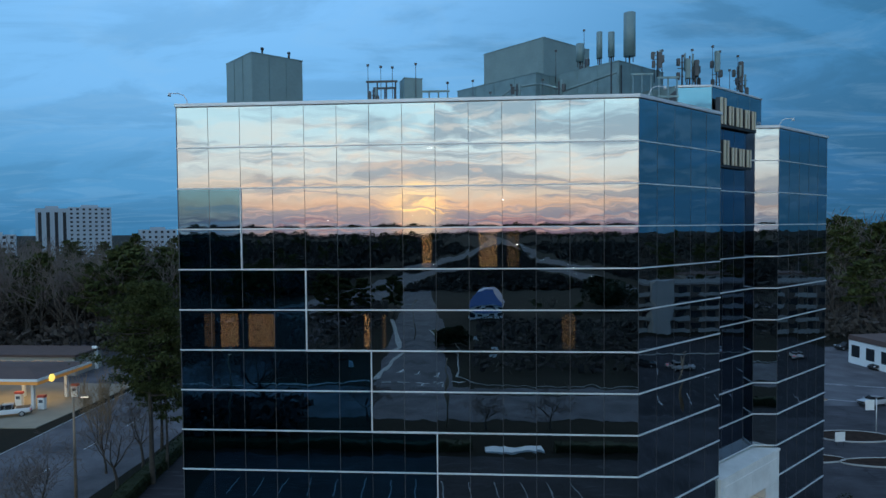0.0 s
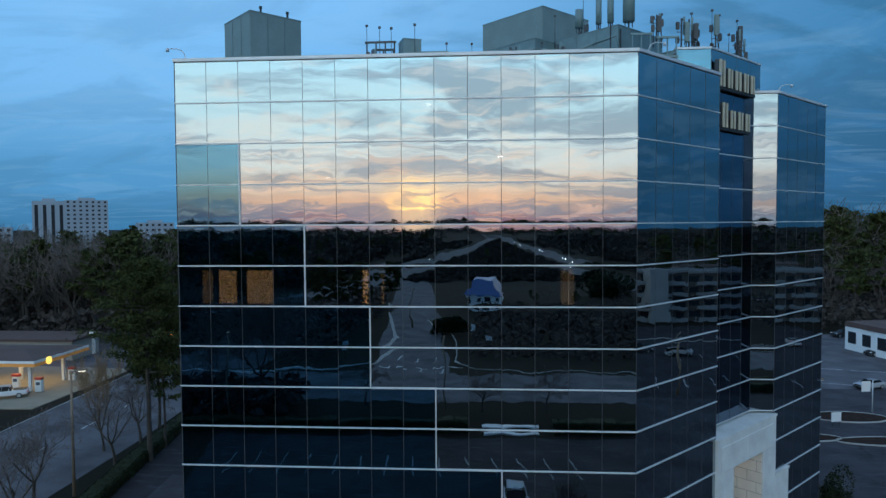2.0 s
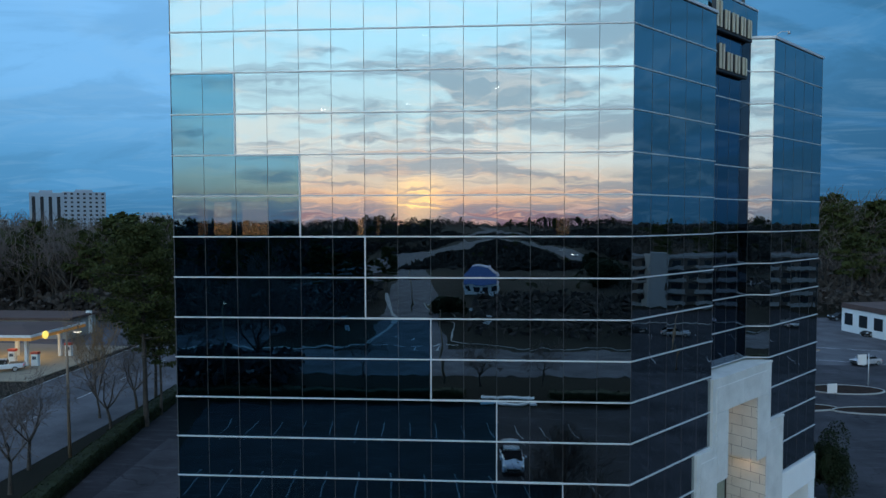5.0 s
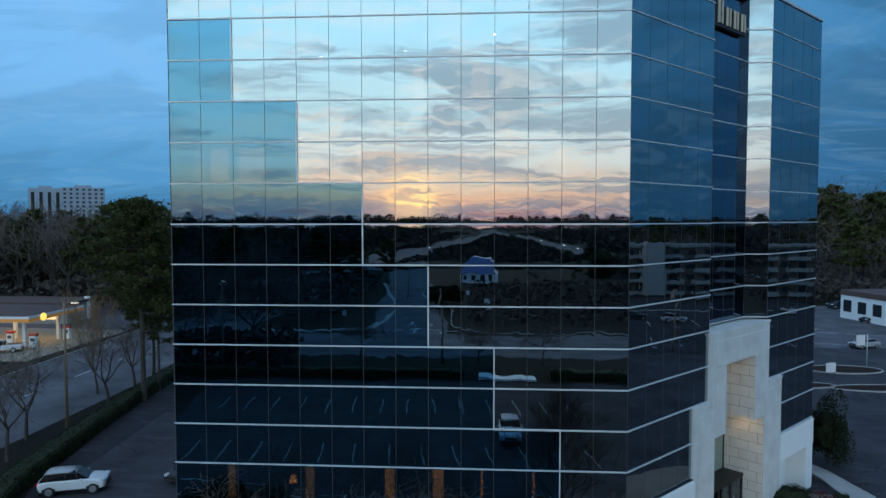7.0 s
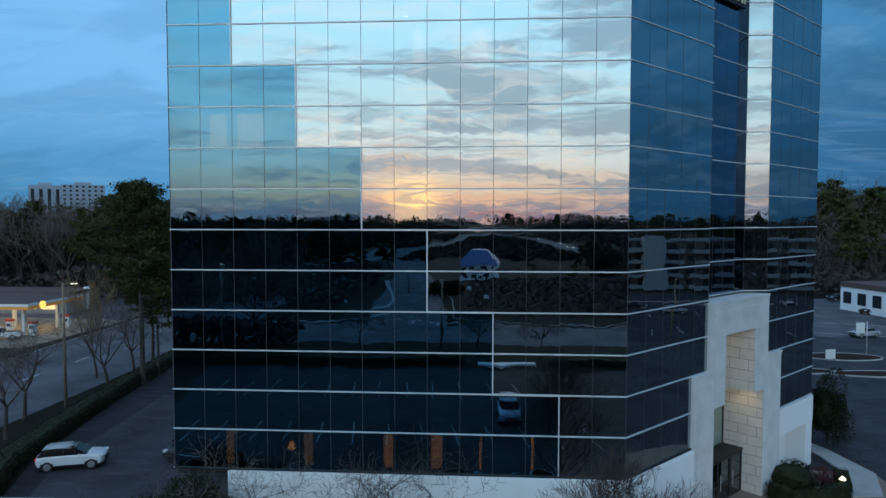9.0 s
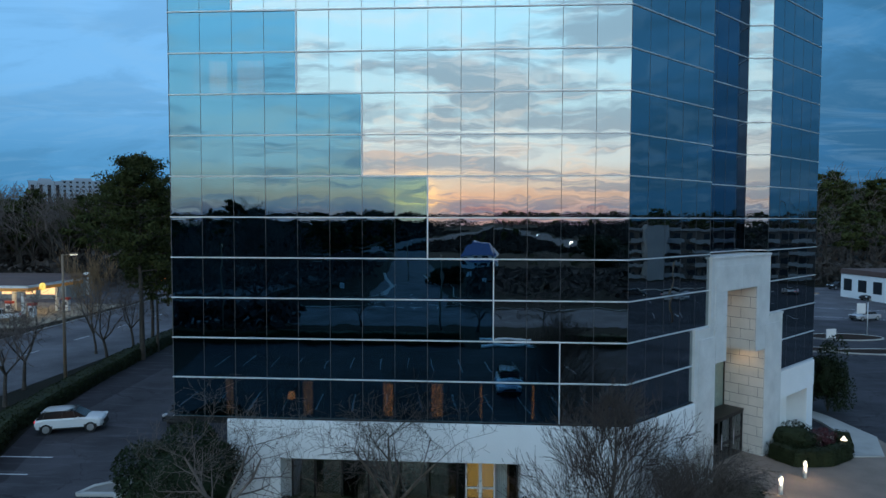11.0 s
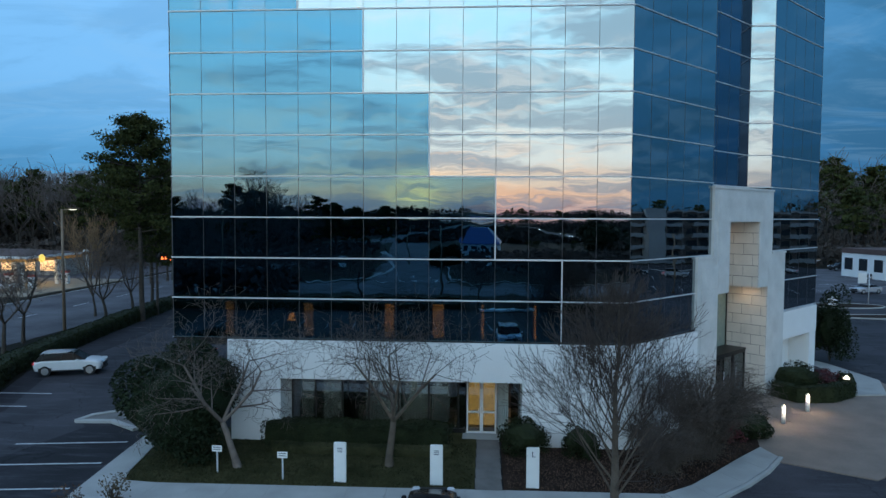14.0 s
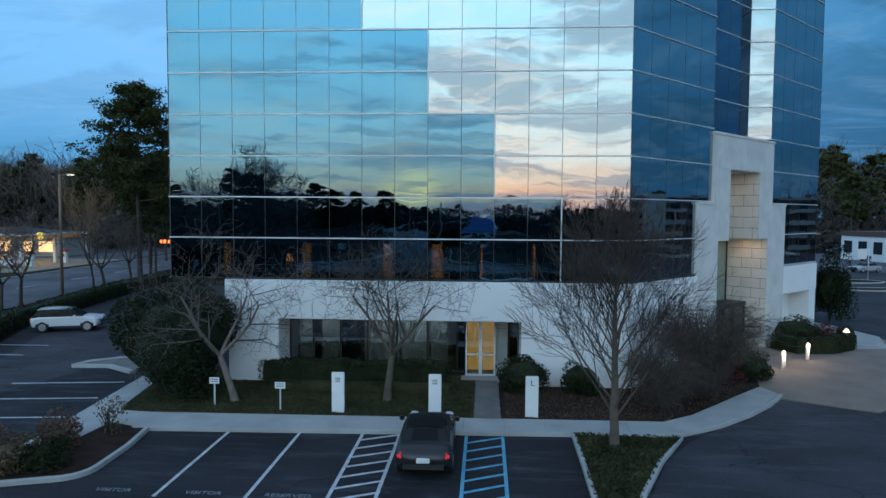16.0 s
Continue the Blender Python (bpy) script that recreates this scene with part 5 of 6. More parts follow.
davit(0.7, 1.1, 200, "thin bent lamp arm at the roof's edge")
davit(11.0, 11.6, 190, "thin bent lamp arm on the lower roof edge")

# raised glass block behind the sign, and the sign itself
SW = [(3.5, 6.8), (CH, 6.8), (CH + 4.3, 11.1), (CH + 4.3, 14.0), (3.5, 14.0)]
bm = bmesh.new()
prism(bm, [(3.6, 6.95), (CH - 0.05, 6.95), (CH + 4.15, 11.15), (CH + 4.15, 13.9), (3.6, 13.9)], TOP - 0.3, 33.3)
part("raised_block", bm, M_ROOF, tower)
curtain_wall("raised_curtain_wall", SW[0], SW[1], 1, top=33.35, rows=1, base=TOP + 0.05, material_rest=M_TEAL)
curtain_wall("raised_curtain_wall", SW[1], SW[2], 4, top=33.35, rows=1, base=TOP + 0.05)
for a, b in ((SW[0], SW[1]), (SW[1], SW[2])):
    m, length = face_frame(a, b)
    bm = bmesh.new()
    box(bm, -0.03, -0.06, 33.352, length + 0.03, 0.25, 33.46, bevel=0.01)
    part("parapet_cap", bm, M_ALU, tower).matrix_basis = m

sign = thing("wall_sign", "cream sign of raised plain shapes on dark backing", "sign")
sm, slen = face_frame(PLAN[3], PLAN[4])
for row, (z, hcap, h, widths) in enumerate(((31.35, 1.42, 1.05, (0.85, 0.72, 0.95, 0.72, 0.62)), (29.15, 1.35, 1.0, (0.8, 0.78, 0.78, 0.72)))):
    x = 0.15 if row == 0 else 0.55
    bm = bmesh.new()
    box(bm, x - 0.1, -0.3, z - 0.12, x + sum(widths) + 0.15 * len(widths), -0.08, z + 0.06)
    part("backing", bm, M_STEEL, sign).matrix_basis = sm
    for i, w in enumerate(widths):
        hh = hcap if i == 0 else h
        shape = bmesh.new()
        back = bmesh.new()
        # plain upright bars tied by a low and a high bar
        for bx in ((x + w * 0.05, x + w * 0.36), (x + w * 0.55, x + w * 0.8)):
            box(shape, bx[0], -0.42, z, bx[1], -0.36, z + hh, bevel=0.01)
            box(back, bx[0] + 0.01, -0.36, z, bx[1] + 0.03, -0.1, z + hh)
        lt = part("raised_shape", shape, M_SIGNFACE, sign)
        lt.matrix_basis = sm
        bk = part("return", back, M_STEEL, lt)
        x += w + 0.14


# ---------- vehicles ----------
def paint(name, color):
    return material(name, color, 0.22, 0.1, vary=0.05, scale=1.0)


M_TYRE = material("tyre_rubber", (0.015, 0.015, 0.016), 0.85)
M_RIM = material("alloy_rim", (0.45, 0.46, 0.47), 0.35, 0.8)
M_CARGLASS = material("car_glass", (0.008, 0.009, 0.011), 0.12, spec=0.12)
# unlit tail lenses, with a weak glow added to brighten the red
M_RED = material("brightened_red_lens", (0.55, 0.02, 0.03), 0.3, emit=(1.0, 0.06, 0.08), power=0.3)
M_HEAD = material("clear_lens", (0.6, 0.62, 0.65), 0.15)
M_BEAM = material("lit_headlight", (0.9, 0.9, 0.85), 0.3, emit=(1.0, 0.93, 0.8), power=25.0)
M_PLATE = material("blank_plate", (0.7, 0.7, 0.68), 0.5)
M_SOFT = material("black_soft_top", (0.012, 0.012, 0.013), 0.9, bump=0.2)
M_TRIM = material("black_trim", (0.02, 0.02, 0.02), 0.6)

SHAPES = {
    # side outline of the body, cabin base and cabin top (x from the rear), roof height, length, width
    "sedan": ([(0, 0.34), (-0.02, 0.62), (0.06, 0.92), (0.95, 1.0), (3.0, 0.96), (4.05, 0.83), (4.38, 0.66), (4.42, 0.34)], (0.62, 3.25), (1.2, 2.5), 1.36, 4.42, 1.72),
    "suv": ([(0.06, 0.4), (-0.02, 0.7), (0.03, 1.0), (0.5, 1.1), (3.35, 1.08), (4.1, 1.02), (4.46, 0.9), (4.58, 0.66), (4.56, 0.4)], (0.14, 3.5), (0.62, 2.55), 1.66, 4.6, 1.86),
    "pickup": ([(0, 0.5), (0, 0.95), (0.05, 1.12), (2.0, 1.14), (4.2, 1.14), (5.3, 1.08), (5.6, 0.9), (5.64, 0.5)], (1.95, 4.4), (2.15, 3.6), 1.82, 5.64, 1.95),
}


def vehicle(kind, colour, x, y, turn, label, top=None, group="", category="car", z=0.0):
    """A parked vehicle, its rear at the local origin and its front along local x."""
    body_pts, (b0, b1), (t0, t1), hz, length, width = SHAPES[kind]
    v = thing({"sedan": "car", "suv": "sport_utility_car", "pickup": "pickup_truck"}[kind], label, category, (x, y, z), turn, group)
    off = Matrix.Translation((-length / 2, 0, 0))
    hw = width / 2
    bm = bmesh.new()
    prof = body_pts
    # five sections across, so that the sides round inwards
    rings = []
    for f, pull, drop in ((-1, 0.90, 0.10), (-0.96, 0.935, 0.045), (-0.8, 0.975, 0.01), (-0.45, 0.995, 0), (0, 1.0, -0.015), (0.45, 0.995, 0), (0.8, 0.975, 0.01), (0.96, 0.935, 0.045), (1, 0.90, 0.10)):
        ring = []
        for px, pz in prof:
            cx = length / 2
            ring.append(bm.verts.new((cx + (px - cx) * pull, f * hw, pz - (drop if pz > 0.8 else drop * 0.3 if pz > 0.55 else 0))))
        rings.append(ring)
    n = len(prof)
    for r0, r1 in zip(rings, rings[1:]):
        for i in range(n):
            bm.faces.new((r0[i], r1[i], r1[(i + 1) % n], r0[(i + 1) % n])).smooth = True
    bm.faces.new(rings[0])
    bm.faces.new(rings[-1][::-1])
    bmesh.ops.transform(bm, matrix=off, verts=bm.verts)
    body = part("body", bm, colour, v)
    zb = 0.9 if kind == "sedan" else 1.03
    bi, ti = hw * 0.92, hw * (0.72 if kind == "sedan" else 0.77)

    def cab(inset, zlo, zhi, mt, nm, x0=b0, x1=b1, u0=t0, u1=t1):
        bm = bmesh.new()
        lo = [bm.verts.new((px, py, zlo)) for px, py in ((x0, -bi + inset), (x1, -bi * 0.92 + inset), (x1, bi * 0.92 - inset), (x0, bi - inset))]
        hi = [bm.verts.new((px, py, zhi)) for px, py in ((u0, -ti + inset), (u1, -ti + inset), (u1, ti - inset), (u0, ti - inset))]
        bm.faces.new(lo[::-1])
        bm.faces.new(hi)
        for i in range(4):
            bm.faces.new((lo[i], lo[(i + 1) % 4], hi[(i + 1) % 4], hi[i]))
        bmesh.ops.transform(bm, matrix=off, verts=bm.verts)
        if inset == 0:
            bmesh.ops.bevel(bm, geom=bm.edges[:], offset=0.05, segments=2, affect="EDGES", clamp_overlap=True)
        return part(nm, bm, mt, v)

    cab(0, zb, hz - 0.05, M_CARGLASS if top is None else top, "greenhouse")
    bm = bmesh.new()
    # crowned roof, thin at its rim
    rows = []
    for f, up in ((-1, -0.075), (-0.85, -0.02), (0, 0.02), (0.85, -0.02), (1, -0.075)):
        rows.append([bm.verts.new((t0 + (t1 - t0) * u, f * (ti + 0.02), hz + up + dz)) for u, dz in ((-0.07, -0.085), (0.06, -0.02), (0.4, 0.0), (0.75, -0.015), (1.06, -0.075))])
    for ra, rb in zip(rows, rows[1:]):
        for q in range(4):
            bm.faces.new((ra[q], ra[q + 1], rb[q + 1], rb[q])).smooth = True
    bmesh.ops.solidify(bm, geom=bm.faces[:], thickness=0.03)
    bmesh.ops.transform(bm, matrix=off, verts=bm.verts)
    part("roof", bm, top or colour, v)
    for px in ((b0 + t0) / 2 + 0.25, (b0 + b1) / 2, (b1 + t1) / 2 - 0.3):
        for s in (-1, 1):
            bm = bmesh.new()
            tube(bm, (px, s * (bi + 0.0), zb), (px + (0.12 if px < 2 else -0.1), s * (ti + 0.02), hz - 0.08), 0.028, n=4)
            bmesh.ops.transform(bm, matrix=off, verts=bm.verts)
            part("pillar", bm, M_TRIM if top is not None or kind != "pickup" else colour, v)
    if top is not None:
        bm = bmesh.new()
        q = [bm.verts.new(c) for c in ((b0 + 0.16, -0.42, zb + 0.1), (b0 + 0.16, 0.42, zb + 0.1), (t0 - 0.12, 0.38, hz - 0.13), (t0 - 0.12, -0.38, hz - 0.13))]
        bm.faces.new(q)
        r = bmesh.ops.extrude_face_region(bm, geom=bm.faces[:])
        bmesh.ops.translate(bm, vec=(-0.03, 0, 0.02), verts=[e for e in r["geom"] if isinstance(e, bmesh.types.BMVert)])
        bmesh.ops.transform(bm, matrix=off, verts=bm.verts)
        part("rear_window", bm, M_CARGLASS, v)
    R = 0.32 if kind == "sedan" else 0.37
    for px in (0.85 if kind != "pickup" else 1.1, length - 0.85):
        for s in (-1, 1):
            bm = bmesh.new()
            tube(bm, (px, s * (hw - 0.2), R), (px, s * (hw + 0.012), R), R, n=20)
            bmesh.ops.transform(bm, matrix=off, verts=bm.verts)
            ty = part("tyre", bm, M_TYRE, v)
            bm = bmesh.new()
            tube(bm, (px, s * (hw - 0.02), R), (px, s * (hw + 0.022), R), R * 0.64, n=5)
            tube(bm, (px, s * (hw - 0.02), R), (px, s * (hw + 0.018), R), R * 0.66, n=20)
            bmesh.ops.transform(bm, matrix=off, verts=bm.verts)
            part("rim", bm, M_RIM, ty)
    zl = 0.78 if kind == "sedan" else 0.95
    lens = M_BEAM if "far road" in label else M_HEAD
    for s in (-1, 1):
        bm = bmesh.new()
        y0, y1 = sorted((s * (hw - 0.36), s * (hw - 0.09)))
        yl = sorted((s * (hw - 0.27), s * (hw - 0.07)))
        box(bm, 0.015, yl[0], zl - 0.17, 0.36, yl[1], zl + 0.06, bevel=0.07)
        bmesh.ops.transform(bm, matrix=off, verts=bm.verts)
        part("tail_light", bm, M_RED, v)
        bm = bmesh.new()
        box(bm, length - 0.4, y0, zl - 0.14, length - 0.04, y1, zl + 0.02, bevel=0.03)
        bmesh.ops.transform(bm, matrix=off, verts=bm.verts)
        part("headlight", bm, lens, v)
        bm = bmesh.new()
        ym = sorted((s * hw, s * (hw + 0.17)))
        box(bm, t1 + 0.35, ym[0], zb + 0.02, t1 + 0.5, ym[1], zb + 0.16, bevel=0.03)
        bmesh.ops.transform(bm, matrix=off, verts=bm.verts)
        part("mirror", bm, colour, v)
    for nm, a, mt in (("bumper", (-0.06, -hw * 0.72, 0.36, 0.12, hw * 0.72, 0.52), M_TRIM), ("bumper", (length - 0.12, -hw * 0.72, 0.34, length + 0.05, hw * 0.72, 0.5), M_TRIM), ("number_plate", (-0.075, -0.2, 0.56, -0.03, 0.2, 0.72), M_PLATE),
                      ("grille", (length - 0.1, -0.5, 0.55, length + 0.03, 0.5, 0.75), M_TRIM)):
        bm = bmesh.new()
        box(bm, *a, bevel=0.02)
        bmesh.ops.transform(bm, matrix=off, verts=bm.verts)
        part(nm, bm, mt, v)
    if kind == "suv":
        for s in (-1, 1):
            for x0, x1, z1 in ((0.4, 1.3, 0.62), (1.3, 3.3, 0.46), (3.3, 4.2, 0.62)):
                bm = bmesh.new()
                ys = sorted((s * (hw - 0.05), s * (hw + 0.006)))
                box(bm, x0, ys[0], 0.36, x1, ys[1], z1, bevel=0.02)
                bmesh.ops.transform(bm, matrix=off, verts=bm.verts)
                part("side_cladding", bm, M_TRIM, v)
    if kind == "pickup":
        bm = bmesh.new()
        box(bm, 0.15, -hw * 0.8, 1.1, 1.85, hw * 0.8, 1.16)
        bmesh.ops.transform(bm, matrix=off, verts=bm.verts)
        part("bed", bm, M_TRIM, v)
    return v


P_DARK, P_WHITE, P_SILVER, P_REDC, P_BLUE = paint("car_black", (0.018, 0.018, 0.02)), paint("car_white", (0.68, 0.69, 0.70)), paint("car_silver", (0.38, 0.39, 0.41)), paint("car_red", (0.25, 0.02, 0.02)), paint("car_blue", (0.42, 0.5, 0.6))
vehicle("sedan", P_DARK, -8.32, -8.75, 91, "dark grey coupe with a black soft top, parked", M_SOFT)
white_suv = vehicle("suv", P_WHITE, -34.4, 12.0, 18, "white sport utility car in the side car park")
white_suv.scale = (0.92, 0.95, 0.95)
vehicle("sedan", P_DARK, -27.6, 15.2, -100, "dark car half hidden behind the tower's corner")
vehicle("pickup", P_WHITE, -73.6, 55.6, -150, "white pickup truck at the fuel pumps", category="truck")
vehicle("suv", P_BLUE, -4.5, -24.6, 88, "pale blue car parked in the front car park")

for kk, (kind, col, x, y, turn, lab) in enumerate((("sedan", P_DARK, 62, 90.5, 200, "dark car on the road by the white building"), ("sedan", P_SILVER, 47.5, 66.5, 200, "silver car in the far car park"), ("suv", P_DARK, 66, 109, 190, "dark car parked by the far trees"),
                             ("suv", P_SILVER, 88.6, 27, 100, "silver car in the neighbouring car park"), ("sedan", P_DARK, 92, 21, 100, "dark car in the neighbouring car park"), ("sedan", P_WHITE, 104, 40, 10, "white car in the neighbouring car park"),
                             ("sedan", P_SILVER, 100, 52, 10, "silver car in the neighbouring car park"), ("suv", P_SILVER, -60.5, -205, 80, "silver car on the road"), ("sedan", P_DARK, -54, -262, 80, "dark car on the road"), ("sedan", P_WHITE, -58, -228, 80, "white car on the far road"), ("sedan", P_SILVER, 43, -300, 95, "silver car on the far road"), ("suv", P_WHITE, 40, -330, 92, "white car on the far road"), ("sedan", P_WHITE, 41, -390, 92, "white car on the far road"), ("suv", P_WHITE, 36, -500, 100, "white car on the far road"), ("sedan", P_WHITE, 27, -640, 100, "white car on the far road"), ("suv", P_WHITE, -42, -372, 80, "white car on the far road"),
                             ("sedan", P_WHITE, 22, -730, 100, "white car on the far road"))):
    vehicle(kind, col, x, y, turn, lab)

# ---------- left: road, fuel station, lamps, trees ----------
sheet("side_road", [(-63, -400), (-46, -400), (-45.5, 40), (-50, 120), (-60, 400), (-80, 400), (-66, 120), (-63, 40)], -0.3, -0.02, M_ROAD, "grey asphalt street beside the site", "road")
kerb("kerb", [(-63.2, -40), (-63.2, 40), (-66, 120)], "pale kerb of the side street", 0.12, 0.03)
for k in range(16):
    stripe(-54.5, -20 + k * 9, -54.5, -17 + k * 9, 0.14, name="lane_line", label="painted white lane dash")
hedge("hedge", "long dark hedge between the car park and street", [(-35.5, 4.0), (-38.6, 11), (-40.2, 20), (-41.6, 30), (-43.4, 46)], 2.0, 1.2, M_HEDGE, 71, 160, 0.09, 0.0)

M_FASCIA = material("orange_canopy_band", (0.62, 0.26, 0.05), 0.5, vary=0.05, emit=(1.0, 0.42, 0.1), power=0.10)
M_FASCIAW = material("white_canopy_band", (0.7, 0.7, 0.68), 0.5, vary=0.05)
M_CANROOF = material("brown_canopy_roof", (0.085, 0.052, 0.045), 0.9, vary=0.2, scale=0.5)
M_FORE = material("forecourt_concrete", (0.24, 0.205, 0.15), 0.85, vary=0.15, scale=0.4)
M_TUBE = material("canopy_lamp", (0.9, 0.9, 0.85), 0.5, emit=(1.0, 0.80, 0.50), power=3.5)
M_EMBLEM = material("yellow_lit_emblem", (0.8, 0.6, 0.1), 0.4, emit=(1.0, 0.72, 0.15), power=1.1)
sheet("forecourt", [(-92, 50), (-66, 50.5), (-65.6, 74), (-92, 76)], -0.2, 0.05, M_FORE, "pale concrete fuel station forecourt", "forecourt")
can = thing("fuel_canopy", "fuel station canopy with orange and white edge, lit", "canopy")
CX0, CX1, CY0, CY1, CZ = -92.0, -70.6, 57.5, 70.0, 3.95
bm = bmesh.new()
box(bm, CX0, CY0, CZ + 0.1, CX1, CY1, CZ + 0.75)
part("deck", bm, M_CANROOF, can)
bm = bmesh.new()
lo = [bm.verts.new(p) for p in ((CX0, CY0, CZ + 0.76), (CX1, CY0, CZ + 0.76), (CX1, CY1, CZ + 0.76), (CX0, CY1, CZ + 0.76))]
hi = [bm.verts.new(p) for p in ((CX0 + 4, CY0 + 5, CZ + 1.5), (CX1 - 5, CY0 + 5, CZ + 1.5), (CX1 - 5, CY1 - 5, CZ + 1.5), (CX0 + 4, CY1 - 5, CZ + 1.5))]
bm.faces.new(hi)
for i in range(4):
    bm.faces.new((lo[i], lo[(i + 1) % 4], hi[(i + 1) % 4], hi[i]))
bm.faces.new(lo[::-1])
part("roof", bm, M_CANROOF, can)
for a in ((CX0, CY0 - 0.12, CX1 + 0.1, CY0), (CX1, CY0, CX1 + 0.12, CY1)):
    bm = bmesh.new()
    box(bm, a[0], a[1], CZ, a[2], a[3], CZ + 0.45)
    part("orange_band", bm, M_FASCIA, can)
    bm = bmesh.new()
    box(bm, a[0], a[1], CZ + 0.455, a[2], a[3], CZ + 0.8)
    part("white_band", bm, M_FASCIAW, can)
bm = bmesh.new()
tube(bm, (CX1 + 0.1, 60.3, CZ + 0.4), (CX1 + 0.3, 60.3, CZ + 0.4), 0.55, n=20)
part("emblem", bm, M_EMBLEM, can, "glowing yellow round emblem")
for x, y in ((-72.5, 59.2), (-72.1, 66), (-79, 59.2), (-79, 66), (-85, 59.2)):
    bm = bmesh.new()
    box(bm, x - 0.22, y - 0.22, 0.05, x + 0.22, y + 0.22, CZ + 0.1, bevel=0.02)
    part("post", bm, M_FASCIAW, can)
for x in (-74, -80, -86):
    for y in (60.5, 66.5):
        bm = bmesh.new()
        box(bm, x - 0.5, y - 0.25, CZ + 0.04, x + 0.5, y + 0.25, CZ + 0.095)
        part("canopy_lamp", bm, M_TUBE, can)
la = bpy.data.lights.new("canopy_light", "AREA")
la.shape, la.size, la.size_y, la.energy, la.color = "RECTANGLE", 14, 9, 600, (1.0, 0.76, 0.45)
lo = new("canopy_light", la)
lo.location = (-79, 63.5, CZ - 0.02)
M_PUMPRED = material("pump_red", (0.45, 0.05, 0.03), 0.5)
pump0 = thing("fuel_pump", "white fuel pump with a red head", "fuel pump", (-71.2, 59.2, 0.05), 0, "fuel pumps")
bm = bmesh.new()
box(bm, -0.5, -0.3, 0.0, 0.5, 0.3, 1.7, bevel=0.04)
part("case", bm, M_FASCIAW, pump0)
bm = bmesh.new()
box(bm, -0.55, -0.34, 1.7, 0.55, 0.34, 2.05, bevel=0.04)
part("head", bm, M_PUMPRED, pump0)
bm = bmesh.new()
box(bm, -0.3, -0.33, 0.95, 0.3, -0.3, 1.4)
part("display", bm, M_INK, pump0)
for x, y in ((-70.7, 66), (-76, 61), (-81, 59.2)):
    copy_thing(pump0, pose(x, y, 0.05))
shop = thing("fuel_shop", "low brown-roofed fuel station shop", "building", (-90, 84, 0))
bm = bmesh.new()
box(bm, -10, -4, 0, 10, 4, 3.4)
part("wall", bm, M_ROOM, shop)
bm = bmesh.new()
box(bm, -10.5, -4.5, 3.4, 10.5, 4.5, 3.8)
part("roof", bm, M_CANROOF, shop)
for i in range(5):
    bm = bmesh.new()
    box(bm, -9 + 3.6 * i, -4.05, 0.8, -6.4 + 3.6 * i, -4.0, 2.6)
    part("window", bm, M_CURTAIN_DIM, shop)
sheet("station_lot", [(-110, 76), (-66, 74), (-68, 110), (-110, 115)], -0.2, 0.01, M_ROAD, "grey asphalt beyond the fuel station", "car park")
st = thing("price_sign", "tall pale sign panel by the street", "sign", (-80, 86, 0))
bm = bmesh.new()
box(bm, -0.5, -0.2, 0, 0.5, 0.2, 4.2, bevel=0.04)
part("panel", bm, M_SIGN, st)
nb = thing("neon_sign", "glowing orange and red shop sign", "sign", (-70.3, 97, 1.5))
bm = bmesh.new()
box(bm, -1.2, -0.1, 0, 1.2, 0.1, 1.0, bevel=0.05)
part("panel", bm, M_FRAME, nb)
M_NEON = material("orange_neon", (0.8, 0.2, 0.05), 0.5, emit=(1.0, 0.22, 0.05), power=2.2)
for i in range(3):
    bm = bmesh.new()
    box(bm, -1.0 + 0.75 * i, -0.14, 0.2, -0.5 + 0.75 * i, -0.1, 0.8, bevel=0.04)
    part("glowing_bar", bm, M_NEON, nb)
bm = bmesh.new()
tube(bm, (0, 0, -1.6), (0, 0, 0), 0.12)
part("post", bm, M_STEEL, nb)


def lamp_post(x, y, h, turn, lit=False, label="tall brown street lamp post with a short arm"):
    p = thing("street_lamp", label, "street lamp", (x, y, -0.05), turn)
    bm = bmesh.new()
    tube(bm, (0, 0, 0), (0, 0, h), 0.15, 0.09, n=10)
    part("pole", bm, M_POLE, p)
    bm = bmesh.new()
    tube(bm, (0, 0, h - 0.1), (0.9, 0, h + 0.05), 0.04)
    part("arm", bm, M_POLE, p)
    bm = bmesh.new()
    box(bm, 0.6, -0.14, h - 0.02, 1.25, 0.14, h + 0.12, bevel=0.03)
    hd = part("head", bm, M_POLE, p)
    bm = bmesh.new()
    box(bm, 0.65, -0.11, h - 0.06, 1.2, 0.11, h - 0.02)
    part("lens", bm, M_GLOW if lit else M_HEAD, hd)
    return p


M_POLE = material("weathered_pole", (0.22, 0.16, 0.11), 0.7, vary=0.2, scale=1)
lamp_post(-43.4, 24.8, 11.2, 10, True, "tall brown street lamp post, its head lit")
lamp_post(-38.5, -47.5, 11.0, 60, True, "tall street lamp, lit, by the street")
lamp_post(-12.1, -52.8, 9.5, 90, False)
lamp_post(61.7, 19.4, 8.5, 30, False)
lamp_post(-24, -118, 9, 0, False)
lamp_post(30, 46, 6.0, 20, False)

t_a = bare_tree("street_tree", 51, 9.0, "leafless street tree by the hedge", 0.17, 0.85, 0.3, 4, (3, 2, 2, 2), group="street trees", bark=M_DARKBARK, twig=M_TWIG, least=0.016)
put(t_a, -43.0, 17.0, 0, 40)
S = t_a.scale[0]
for x, y, turn, s in ((-43.6, 31.5, 160, 1.05), (-45.0, 21.8, 250, 0.9), (-44.5, 38, 90, 0.95), (-44.0, 9.5, 10, 0.95)):
    copy_thing(t_a, pose(x, y, 0, 0, 0, turn))
